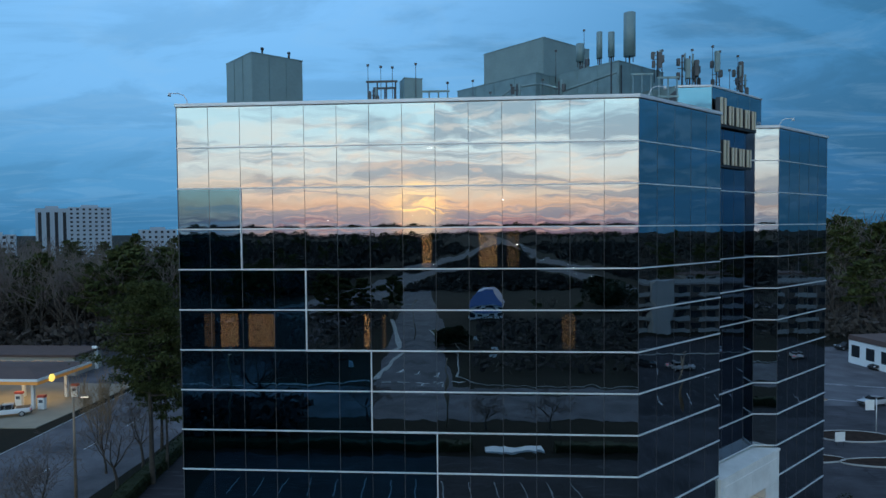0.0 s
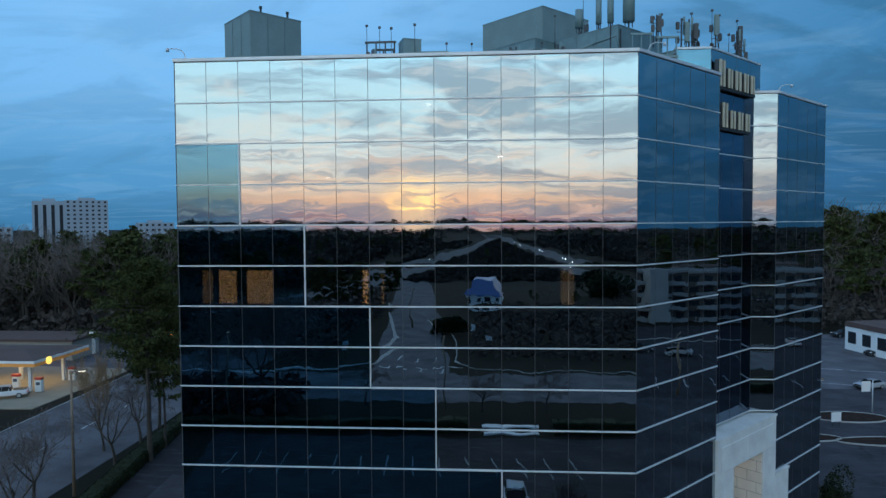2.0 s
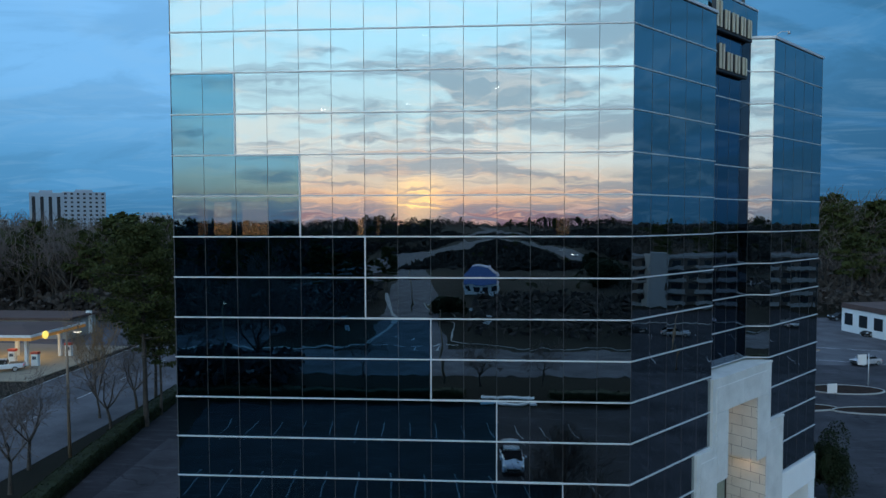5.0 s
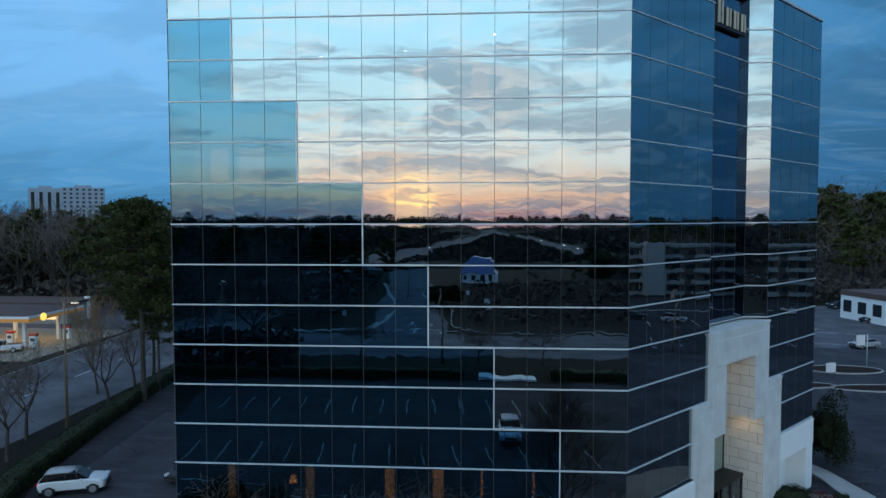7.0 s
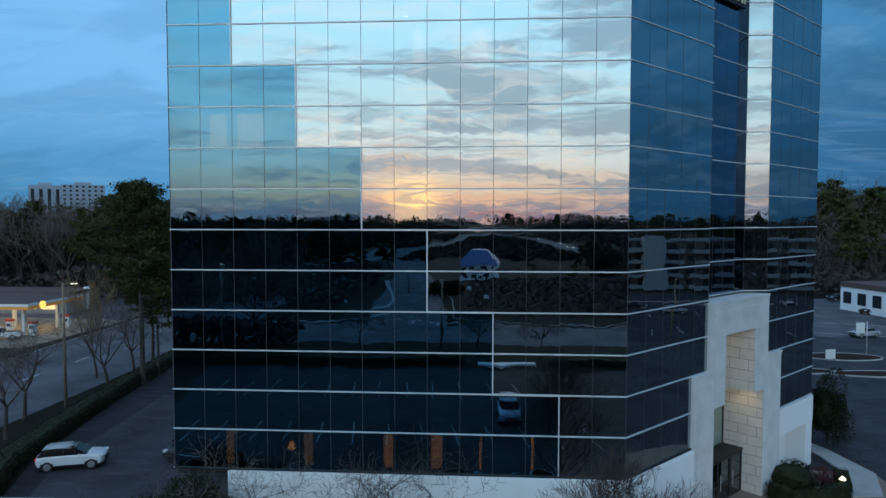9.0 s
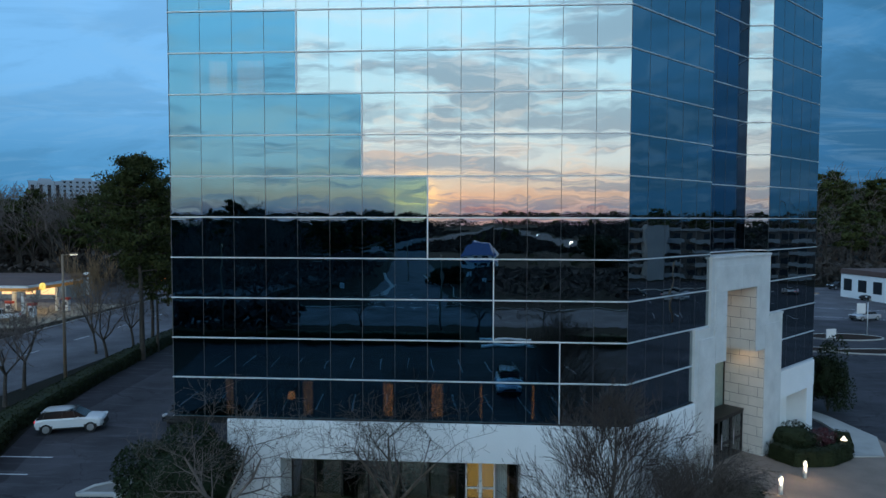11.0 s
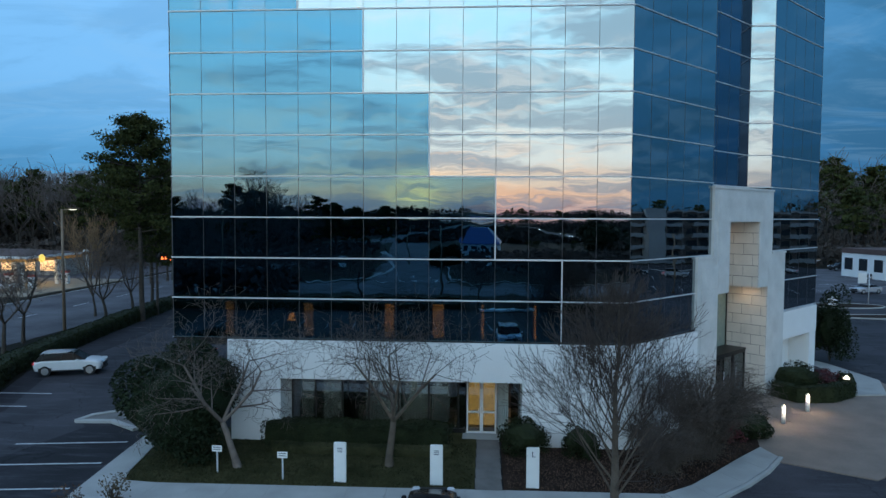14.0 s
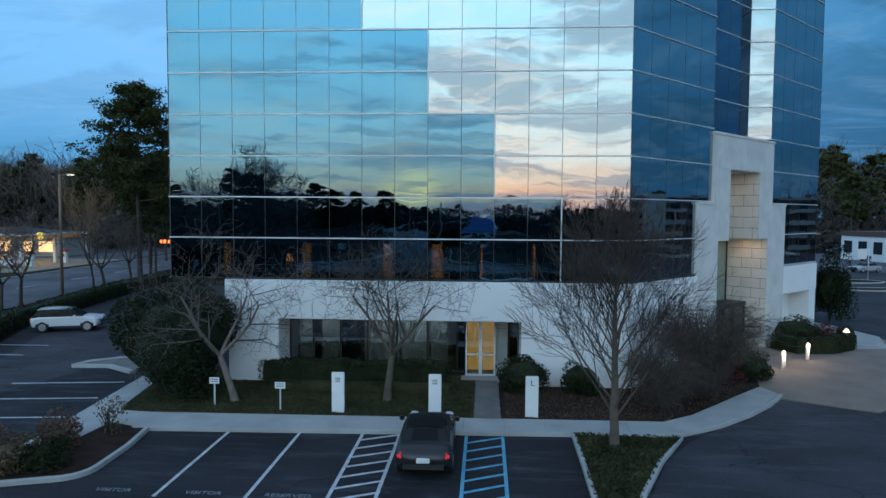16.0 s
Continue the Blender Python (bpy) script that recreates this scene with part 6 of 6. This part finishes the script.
t_b = bare_tree("street_tree", 58, 12, "leafless tan-twigged street tree", 0.15, 0.4, 0.8, 4, (3, 2, 2, 2), fork=0.2, limbs=6, bark=M_DARKBARK, twig=M_TANTWIG, group="street trees", least=0.018)
put(t_b, -47.5, 36.0)


def pine(name, seed, h, label, n_limb=26, bare_to=0.45, reach=0.26, tuft=34, size=0.16, bark=None, group=""):
    """A tall pine: bare lower trunk, tiers of limbs with clumps of needles."""
    rr = random.Random(seed)
    t = thing(name, label, "tree", group=group)
    wood, pts = [], []
    p = Vector((0, 0, -0.1))
    path = []
    d = Vector((0, 0, 1))
    for k in range(10):
        path.append(p.copy())
        p = p + (d + Vector((rr.gauss(0, 0.025), rr.gauss(0, 0.025), 0))) * h * 0.097
    path.append(p)
    for k in range(10):
        wood.append((path[k], path[k + 1], h * 0.014 * (1 - 0.085 * k), h * 0.014 * (1 - 0.085 * (k + 1))))
    for k in range(n_limb):
        u = bare_to + (1 - bare_to) * (k / n_limb) ** 0.9
        i = min(9, int(u * 10))
        q = path[i].lerp(path[i + 1], u * 10 - i)
        a = k * 2.4 + rr.uniform(-0.5, 0.5)
        wide = h * reach * (1.0 - 0.75 * max(0, (u - 0.6) / 0.4) ** 1.6) * rr.uniform(0.6, 1.1) * (0.75 if u < 0.55 else 1)
        e = q + Vector((math.cos(a) * wide, math.sin(a) * wide, wide * rr.uniform(0.05, 0.45)))
        mid = q.lerp(e, 0.5) + Vector((0, 0, -0.04 * wide))
        wood += [(q, mid, h * 0.004, h * 0.003), (mid, e, h * 0.003, h * 0.0012)]
        for s in range(5):
            c = q.lerp(e, 0.45 + 0.13 * s) + Vector((rr.gauss(0, 0.11), rr.gauss(0, 0.11), rr.gauss(0.02, 0.05))) * wide
            rad = h * 0.034 * rr.uniform(0.7, 1.3)
            for _ in range(tuft):
                v = Vector((rr.gauss(0, 1), rr.gauss(0, 1), rr.gauss(0, 0.5))) * rad * 0.62
                pts.append(c + v)
    rods("trunk", wood, bark or M_DARKBARK, t, 4, 8, 0.1)
    leaves("crown", [tuple(v) for v in pts], size, M_PINE, t, seed)
    return t


big_pine = pine("pine_tree", 61, 20.8, "tall dark pine with clumped needles by the street", 66, 0.45, 0.235, 62, 0.16)
big_pine.matrix_basis = pose(-41.0, 33.5, 0)
p2 = pine("pine_tree", 67, 14.5, "mid-height green pine by the street", 36, 0.40, 0.25, 30, 0.17)
p2.matrix_basis = pose(-44.5, 42.0, 0)
p3 = pine("pine_tree", 69, 12.0, "mid-height green pine by the street", 28, 0.45, 0.27, 26, 0.17)
p3.matrix_basis = pose(-41.5, 37.5, 0)


# ---------- woods ----------
def take(tree):
    """The meshes of a tree as arrays, and the tree away again."""
    s = tree.scale[0]
    res = []
    for o in list(tree.children):
        me = o.data
        v = np.empty(len(me.vertices) * 3, dtype=np.float32)
        me.vertices.foreach_get("co", v)
        q = np.empty(len(me.polygons) * 4, dtype=np.int32)
        me.loops.foreach_get("vertex_index", q)
        res.append((v.reshape(-1, 3) * s, q.reshape(-1, 4), me.materials[0]))
        bpy.data.objects.remove(o)
    bpy.data.objects.remove(tree)
    return res


def cheap_bare(seed, h, spread):
    return take(bare_tree("seedling", seed, h, "leafless tree", 0.22, spread, 0.5, 3, (2, 1, 2), fork=0.3, limbs=5, bark=M_DARKBARK, twig=M_WOODTWIG, least=0.035))


M_WOODTWIG = material("woodland_twigs", (0.115, 0.092, 0.080), 0.95, vary=0.35, scale=0.2, fine=2)
V_BARE = [cheap_bare(81 + k, 18, 0.5 + 0.1 * k) for k in range(3)]
V_PINE = [take(pine("seedling", 91 + k, 22, "pine", 18, 0.45, 0.22, 16, 0.6)) for k in range(2)]


def woods(name, places, label):
    """Far woods: trees past counting, joined by material."""
    by = {}
    for kind, x, y, h, turn in places:
        var = (V_BARE if kind == "b" else V_PINE)[int(abs(x * 7 + y * 3)) % (3 if kind == "b" else 2)]
        s = h / (18 if kind == "b" else 22)
        c, sn = math.cos(turn), math.sin(turn)
        rot = np.array([[c, sn, 0], [-sn, c, 0], [0, 0, 1]])
        for v, f, mt in var:
            vs, fs, n = by.setdefault(mt.name, ([], [], [0]))
            vs.append(v @ rot * np.array([s * 1.15, s * 1.15, s]) + np.array([x, y, -0.2]))
            o = n[0]
            fs.append(f + o)
            n[0] += len(v)
    root = tagged(new(name), label, "woods", kind="stuff")
    for mn, (vs, fs, n) in by.items():
        ob = new("woodland", quad_mesh("woodland", np.concatenate(vs), np.concatenate(fs), bpy.data.materials[mn]))
        ob.parent = root
        tagged(ob, kind="stuff")
    return root


def scatter(seed, boxes):
    """Places for trees in boxes: (x0, y0, x1, y1, count, share of pines, least and most height)."""
    r = random.Random(seed)
    out = []
    for x0, y0, x1, y1, n, pines, h0, h1 in boxes:
        for _ in range(n):
            k = "p" if r.random() < pines else "b"
            out.append((k, r.uniform(x0, x1), r.uniform(y0, y1), r.uniform(h0, h1), r.random() * math.tau))
    return out


woods("woods_beyond_street", scatter(1, [(-118, 104, -78, 138, 26, 0.3, 19, 24), (-135, 98, -82, 135, 46, 0.12, 18, 23.5), (-200, 120, -120, 170, 40, 0.1, 20, 25), (-190, 96, -100, 140, 70, 0.1, 13, 19), (-130, 120, -50, 190, 70, 0.25, 15, 22), (-100, 150, -30, 230, 70, 0.45, 16, 23), (-320, 140, -120, 260, 110, 0.2, 16, 24), (-160, 60, -105, 100, 30, 0.1, 10, 15), (-60, 66, -46, 120, 22, 0.4, 12, 18), (-420, 260, 0, 420, 60, 0.4, 18, 24)]), "dense leafless winter woods with some pines")
woods("woods_by_far_car_park", scatter(2, [(45, 118, 130, 150, 50, 0.15, 14, 20), (60, 150, 190, 230, 80, 0.25, 24, 31), (120, 90, 200, 150, 45, 0.15, 16, 24), (30, 210, 330, 330, 50, 0.3, 22, 30), (200, 60, 330, 200, 40, 0.3, 10, 15)]), "tall pines and leafless trees beyond the car park")
woods("woods_across_the_street", scatter(3, [(-160, -130, -66, -85, 34, 0.1, 9, 14), (-200, -260, -70, -140, 80, 0.3, 10, 16), (5, -170, 34, -92, 16, 0.15, 4, 7), (52, -150, 160, -80, 50, 0.15, 6, 10), (-18, -330, 28, -235, 10, 0.3, 4, 6), (70, -420, 260, -190, 60, 0.3, 7, 12),
                                           (-300, -520, -72, -270, 70, 0.4, 12, 17), (-14, -600, 22, -380, 14, 0.35, 5, 8), (75, -800, 380, -430, 40, 0.4, 12, 16), (-400, -1000, -70, -540, 50, 0.5, 14, 18), (-60, -1400, 400, -820, 40, 0.5, 18, 26), (-600, -1700, -100, -1050, 30, 0.5, 20, 28)]), "winter woods across the street under the sunset")
woods("woods_by_the_flats", scatter(5, [(150, 5, 260, 90, 70, 0.25, 9, 14), (110, -30, 170, 15, 26, 0.2, 7, 11), (260, -60, 460, 160, 50, 0.4, 14, 20), (160, -80, 300, 0, 40, 0.3, 8, 13), (480, -150, 800, 250, 30, 0.4, 18, 25)]), "winter trees behind the flats")


def brush(name, boxes, size, mt, label, seed, roads=()):
    """Undergrowth and far tree crowns past counting: small blades under an uneven top."""
    g2 = np.random.RandomState(seed)
    out = []
    for x0, y0, x1, y1, h, n in boxes:
        x, y = g2.uniform(x0, x1, n), g2.uniform(y0, y1, n)
        top = np.array([0.72 + 0.45 * noise.noise(Vector((a * 0.045, b * 0.045, seed))) + 0.22 * noise.noise(Vector((a * 0.16, b * 0.16, seed + 3.0))) for a, b in zip(x, y)]) * h
        z = top * np.sqrt(g2.rand(n))
        keep = np.ones(n, bool)
        for pts, w in roads:
            for (ax, ay), (bx, by) in zip(pts, pts[1:]):
                L = (bx - ax) ** 2 + (by - ay) ** 2
                u = np.clip(((x - ax) * (bx - ax) + (y - ay) * (by - ay)) / L, 0, 1)
                keep &= np.hypot(x - ax - u * (bx - ax), y - ay - u * (by - ay)) > w
        out.append(np.column_stack([x, y, z])[keep])
    return tagged(leaves(name, np.concatenate(out), size, mt, None, seed, 0.6), label, "woods", kind="stuff")


ROAD_A = [(-140, -118), (-95, -140), (-66, -165), (-60.5, -205), (-55, -245), (-52, -282), (-43, -358), (-34, -436), (-22, -650), (-3, -980), (-20, -1500)]
ROAD_B = [(130, -130), (75, -165), (50, -205), (44.6, -256), (41.9, -303), (41, -397), (36, -514), (28, -640), (16, -830), (8, -1045), (-20, -1500)]
ROAD_C = [(-19, -70), (-19.8, -85), (-22, -98), (-24, -125), (-28, -160), (-36, -222), (-45, -290)]
M_BRUSH = material("brown_undergrowth", (0.052, 0.042, 0.036), 0.95, vary=0.5, scale=0.08, fine=0.8)
M_FARWOOD = material("far_dark_woods", (0.017, 0.016, 0.012), 0.95, vary=0.5, scale=0.02, fine=0.3)
brush("undergrowth", [(-190, 92, -70, 150, 9, 9000), (-320, 140, -60, 260, 14, 12000), (-70, 100, -30, 230, 9, 5000), (45, 116, 190, 150, 5, 5000), (60, 150, 200, 230, 15, 8000)], 0.75, M_BRUSH, "brown winter undergrowth among trees", 7)
brush("undergrowth", [(-130, -57, -31, -47.5, 5.0, 7000), (-160, -140, -64, -84, 6, 6000), (-62, -175, -34, -84, 4, 2500), (-10, -150, 36, -84, 2.2, 2500), (50, -170, 160, -84, 5, 5000), (110, -30, 170, 15, 4, 2500), (150, 5, 260, 90, 7, 4000)], 0.6, M_BRUSH, "dark undergrowth across the street", 8, ((ROAD_A, 10), (ROAD_B, 10), (ROAD_C, 9)))
brush("far_woods", [(-300, -420, -75, -200, 8, 22000), (-62, -420, 36, -235, 1.6, 9000), (60, -420, 260, -200, 5, 14000), (-500, -800, -60, -420, 12, 22000), (-60, -800, 55, -420, 2.2, 8000), (55, -800, 450, -420, 10, 20000), (-900, -1600, 900, -1050, 22, 26000), (260, -200, 800, 300, 17, 14000)], 1.5, M_FARWOOD, "far dark woods up to the horizon", 9, ((ROAD_A, 13), (ROAD_B, 13), ([(-8, -180), (-8, -120)], 15)))
# single trees that stand out in the mirror glass
put(bare_tree("bare_tree", 101, 17.5, "large leafless tree across the car park", 0.3, 0.7, 0.45, 5, (3, 2, 2, 2), fork=0.25, limbs=6, bark=M_DARKBARK, twig=M_WOODTWIG, least=0.028), -37.0, -54.0)
for k, (x, y, h) in enumerate(((-7.4, -51.8, 5.5), (0.6, -52.3, 6.2), (-23.0, -55.5, 6.0), (-46, -53, 11))):
    put(bare_tree("bare_tree", 110 + k, h, "small leafless tree on the verge", 0.14, 0.9, 0.3, 4, (2, 2, 2, 2), bark=M_DARKBARK, twig=M_WOODTWIG, least=0.022), x, y)
for k, (x, y, h) in enumerate(((-47, -128, 15.5), (-44, -134, 13.5), (-40, -140, 13), (-58, -114, 17), (-62, -112, 18), (-34, -150, 13.5))):
    q = pine("pine_tree", 120 + k, h, "dark pine across the street", 26, 0.35, 0.28, 30, 0.35)
    q.matrix_basis = pose(x, y, 0)
hedge("hedge", "long low dark hedge across the car park", [(-60, -45.0), (-30, -45.2), (-9, -45.6)], 2.2, 1.1, M_HEDGE, 131, 60, 0.12, -0.03)
hedge("hedge", "long low dark hedge across the car park", [(0.8, -45.6), (20, -45.2), (50, -45)], 2.2, 1.1, M_HEDGE, 132, 60, 0.12, -0.03)
sheet("white_pad", [(-7.3, -45.6), (-0.8, -46.0), (-0.75, -44.5), (-7.2, -43.9)], -0.1, 0.2, M_SIGN, "low white slab at the car park's edge", "slab")

# ---------- across the street ----------
sheet("cross_street", [(-400, -72), (400, -74), (400, -58), (-400, -56)], -0.3, -0.015, M_ROAD, "grey asphalt street across the front", "road")


def road(name, mid, w, label, z=-0.012):
    bm = bmesh.new()
    prev = None
    for i, p in enumerate(mid):
        a, b = Vector(mid[max(0, i - 1)]), Vector(mid[min(len(mid) - 1, i + 1)])
        d = (b - a).normalized()
        n = Vector((-d.y, d.x)) * w / 2
        ring = [bm.verts.new((p[0] + s * n.x, p[1] + s * n.y, zz)) for s, zz in ((-1, z), (1, z), (1, z - 0.3), (-1, z - 0.3))]
        if prev:
            for k in range(4):
                bm.faces.new((prev[k], prev[(k + 1) % 4], ring[(k + 1) % 4], ring[k]))
        prev = ring
    return tagged(part(name, bm, M_ROAD), label, "road", kind="structure")


road("branch_road", [(-19, -70), (-19.8, -85), (-22, -98), (-24, -125), (-28, -160), (-36, -222), (-45, -290)], 13, "asphalt branch road with turn arrows", -0.008)
road("far_road", [(-140, -118), (-95, -140), (-66, -165), (-60.5, -205), (-55, -245), (-52, -282), (-43, -358), (-34, -436), (-22, -650), (-3, -980), (-20, -1500)], 15, "far asphalt road through woods", -0.005)
road("far_road", [(130, -130), (75, -165), (50, -205), (44.6, -256), (41.9, -303), (41, -397), (36, -514), (28, -640), (16, -830), (8, -1045), (-20, -1500)], 14, "far asphalt road through woods", -0.005)
kerb("kerb", [(-60, -73), (-32, -75), (-26.5, -79), (-25.4, -90), (-25.6, -104), (-34.5, -150)], "pale kerb and walk of the branch road", 0.9, 0.08)
kerb("kerb", [(60, -75), (0, -75), (-9, -77), (-12.4, -82), (-13.5, -104), (-19, -140)], "pale kerb of the branch road", 0.2, 0.06)
for x, y in ((-16, -83), (-19.5, -84), (-22.5, -85), (-14, -74), (-18, -75)):
    bm = bmesh.new()
    box(bm, -0.12, -1.6, 0, 0.12, 0.8, 0.004)
    box(bm, -0.5, 0.8, 0, 0.5, 1.0, 0.004)
    ob = tagged(part("turn_arrow", bm, M_PAINT), "painted white turn arrow", "road marking", kind="structure")
    ob.location = (x, y, 0.002)
for k in range(5):
    stripe(-25 + k * 3, -77.0, -23 + k * 3, -77.0, 0.5, name="stop_line", label="painted white stop line")
isle = [(-17.2, -113), (-15.6, -114), (-17.0, -124), (-20.5, -132), (-22.2, -132), (-19.8, -122)]
sheet("verge_island", isle, -0.1, 0.1, M_LAWN, "grassed traffic island in the branch road", "island")
kerb("kerb", isle + isle[:1], "pale kerb round the traffic island", 0.35, 0.14)
shrub("round_shrub", "dark broad evergreen bush by the branch road", -14.6, -110, 4.2, 3.0, 4.2, 2500, 0.4, M_HEDGE, 141, core=0.85)
shrub("evergreen_bush", "broad dark evergreen tree across the street", 31, -182, 8.0, 7.0, 9.5, 3500, 0.6, M_HOLLY, 142, core=0.85)
for x, y in ((-9.9, -106), (-6.5, -92), (-31, -82)):
    s = thing("road_sign", "small pale road sign on a post", "sign", (x, y, 0))
    bm = bmesh.new()
    tube(bm, (0, 0, 0), (0, 0, 2.6), 0.05)
    part("post", bm, M_STEEL, s)
    bm = bmesh.new()
    box(bm, -0.45, -0.03, 1.9, 0.45, 0.03, 2.9, bevel=0.02)
    part("plate", bm, M_SIGN, s)

M_BLUEROOF = material("blue_metal_roof", (0.06, 0.13, 0.30), 0.45, 0.3, vary=0.1)
M_BRICK = material("dull_brick_wall", (0.09, 0.075, 0.068), 0.9, vary=0.2, scale=0.5)
M_FLATS = material("pale_cladding", (0.24, 0.25, 0.26), 0.8, vary=0.12, scale=0.3)
M_WINDOW = material("dark_window", (0.02, 0.024, 0.03), 0.35, spec=0.2)


def building(name, x, y, turn, w, d, h, wall, roof, label, floors, bays, lip=0.4, roof_h=0.5, hip=0.0, windows=True, balcony=False):
    b = thing(name, label, "building", (x, y, 0), turn)
    bm = bmesh.new()
    box(bm, -w / 2, -d / 2, -0.2, w / 2, d / 2, h)
    wl = part("wall", bm, wall, b)
    bm = bmesh.new()
    lo = [bm.verts.new(p) for p in ((-w / 2 - lip, -d / 2 - lip, h), (w / 2 + lip, -d / 2 - lip, h), (w / 2 + lip, d / 2 + lip, h), (-w / 2 - lip, d / 2 + lip, h))]
    hi = [bm.verts.new(p) for p in ((-w / 2 + hip, -d / 2 + hip, h + roof_h), (w / 2 - hip, -d / 2 + hip, h + roof_h), (w / 2 - hip, d / 2 - hip, h + roof_h), (-w / 2 + hip, d / 2 - hip, h + roof_h))]
    bm.faces.new(hi)
    bm.faces.new(lo[::-1])
    for i in range(4):
        bm.faces.new((lo[i], lo[(i + 1) % 4], hi[(i + 1) % 4], hi[i]))
    part("roof", bm, roof, b)
    if windows:
        fh = h / floors
        bw = w / bays
        for f in range(floors):
            for k in range(bays):
                for side in (-1, 1):
                    bm = bmesh.new()
                    x0, x1 = -w / 2 + bw * (k + 0.22), -w / 2 + bw * (k + 0.78)
                    ya, yb = sorted((side * d / 2, side * (d / 2 + 0.04)))
                    box(bm, x0, ya, f * fh + fh * 0.3, x1, yb, f * fh + fh * 0.8)
                    part("window", bm, M_WINDOW, b)
            if balcony:
                for k in range(0, bays, 2):
                    bm = bmesh.new()
                    x0, x1 = -w / 2 + bw * (k + 0.05), -w / 2 + bw * (k + 1.5)
                    box(bm, x0, -d / 2 - 1.5, f * fh + 0.0, x1, -d / 2 - 0.05, f * fh + 0.15)
                    box(bm, x0, -d / 2 - 1.5, f * fh + 0.15, x1, -d / 2 - 1.42, f * fh + 1.0)
                    part("balcony", bm, M_FLATS, b)
    return b


building("blue_roofed_house", -8.0, -163, 4, 9.6, 14, 2.9, M_WHITE, M_BLUEROOF, "small white building with a steep blue roof", 1, 4, 0.5, 4.6, 2.6)
building("apartment_block", 137, 52, -90, 52, 12, 11.5, M_BRICK, M_ROOF, "four-storey apartment block with pale balconies", 4, 14, 0.5, 0.5, 0, True, True)
bm = bmesh.new()
box(bm, -2.2, -2.2, 0, 2.2, 2.2, 12.8, bevel=0.05)
stw = thing("stair_tower", "plain grey stair tower of the apartment block", "building", (129.5, 33.5, 0))
part("wall", bm, M_FLATS, stw)
building("low_house", 200, 20, -80, 40, 14, 6, M_FLATS, M_CANROOF, "low pale building among trees", 2, 10)
building("low_house", 230, 90, -95, 50, 14, 7, M_FLATS, M_CANROOF, "low pale building among trees", 2, 12)
building("white_building", 71, 86.5, -78, 24, 18, 4.3, M_WHITE, M_CANROOF, "low white building with a dark roof edge", 1, 7, 0.15, 0.9, 0)
sheet("neighbour_lot", [(60, -40), (118, -40), (124, 62), (60, 62)], -0.2, -0.004, M_ASPHALT, "asphalt car park by the flats", "car park")
kerb("kerb", [(104.3, 5), (104.0, 23), (102.8, 50)], "pale kerb in the neighbouring car park", 0.3)
for k in range(9):
    stripe(84, 10 + 4 * k, 90, 11 + 4 * k)
    stripe(66, 10 + 4 * k, 72, 11 + 4 * k)
sheet("far_road_right", [(20, 66), (60, 62), (140, 90), (140, 118), (60, 112), (20, 90)], -0.2, -0.006, M_ROAD, "asphalt road and lots by the white building", "road")
for k in range(5):
    stripe(28 + 7 * k, 74 - 2.2 * k, 33 + 7 * k, 72.4 - 2.2 * k, 0.14, name="lane_line", label="painted white lane dash")
    stripe(30 + 7 * k, 84 - 2.0 * k, 36 + 7 * k, 82.4 - 2.0 * k, 0.14, name="lane_line", label="painted white lane dash")
s = thing("board_sign", "small white board on short legs", "sign", (33.8, 48.6, 0), 15)
bm = bmesh.new()
box(bm, -0.65, -0.04, 0.5, 0.65, 0.04, 1.6, bevel=0.01)
part("board", bm, M_SIGN, s)
for k in (-0.5, 0.5):
    bm = bmesh.new()
    box(bm, k - 0.04, -0.04, 0, k + 0.04, 0.04, 0.5)
    part("leg", bm, M_STEEL, s)
s = thing("road_sign", "slim pale sign post by the drive", "sign", (41.2, 54.6, 0), 10)
bm = bmesh.new()
tube(bm, (0, 0, 0), (0, 0, 4.0), 0.06)
part("post", bm, M_ALU, s)
bm = bmesh.new()
box(bm, -1.5, -0.03, 2.6, -0.3, 0.03, 3.9, bevel=0.02)
part("plate", bm, M_SIGN, s)

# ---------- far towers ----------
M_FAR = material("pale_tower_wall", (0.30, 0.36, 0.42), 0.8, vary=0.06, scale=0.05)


def far_tower(x, y, w, h, bands, floors, label):
    b = thing("tower_block", label, "building", (x, y, 0), 35)
    bm = bmesh.new()
    box(bm, -w / 2, -8, 0, w / 2, 8, h)
    box(bm, -w / 5, -4, h, w / 5, 4, h + 2)
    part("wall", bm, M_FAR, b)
    for i in range(bands):
        x0 = -w / 2 + w * (i + 0.3) / bands
        x1 = x0 + w * 0.42 / bands
        if floors == 1:
            bm = bmesh.new()
            box(bm, x0, -8.15, 2, x1, -8.0, h - 3)
            part("window_band", bm, M_WINDOW, b)
        else:
            for f in range(floors):
                bm = bmesh.new()
                box(bm, x0, -8.15, h * (f + 0.3) / floors, x1, -8.0, h * (f + 0.75) / floors)
                part("window", bm, M_WINDOW, b)


far_tower(-348, 459, 22, 42, 4, 1, "pale far tower block with dark bands")
far_tower(-327, 474, 30, 43, 7, 13, "pale far tower block with rows of windows")
far_tower(-287, 505, 28, 25, 6, 6, "low pale far block above the trees")
far_tower(-238, 540, 7, 31, 2, 9, "slim pale far tower above the trees")
far_tower(-390, 450, 30, 22, 6, 5, "low pale far block above the trees")
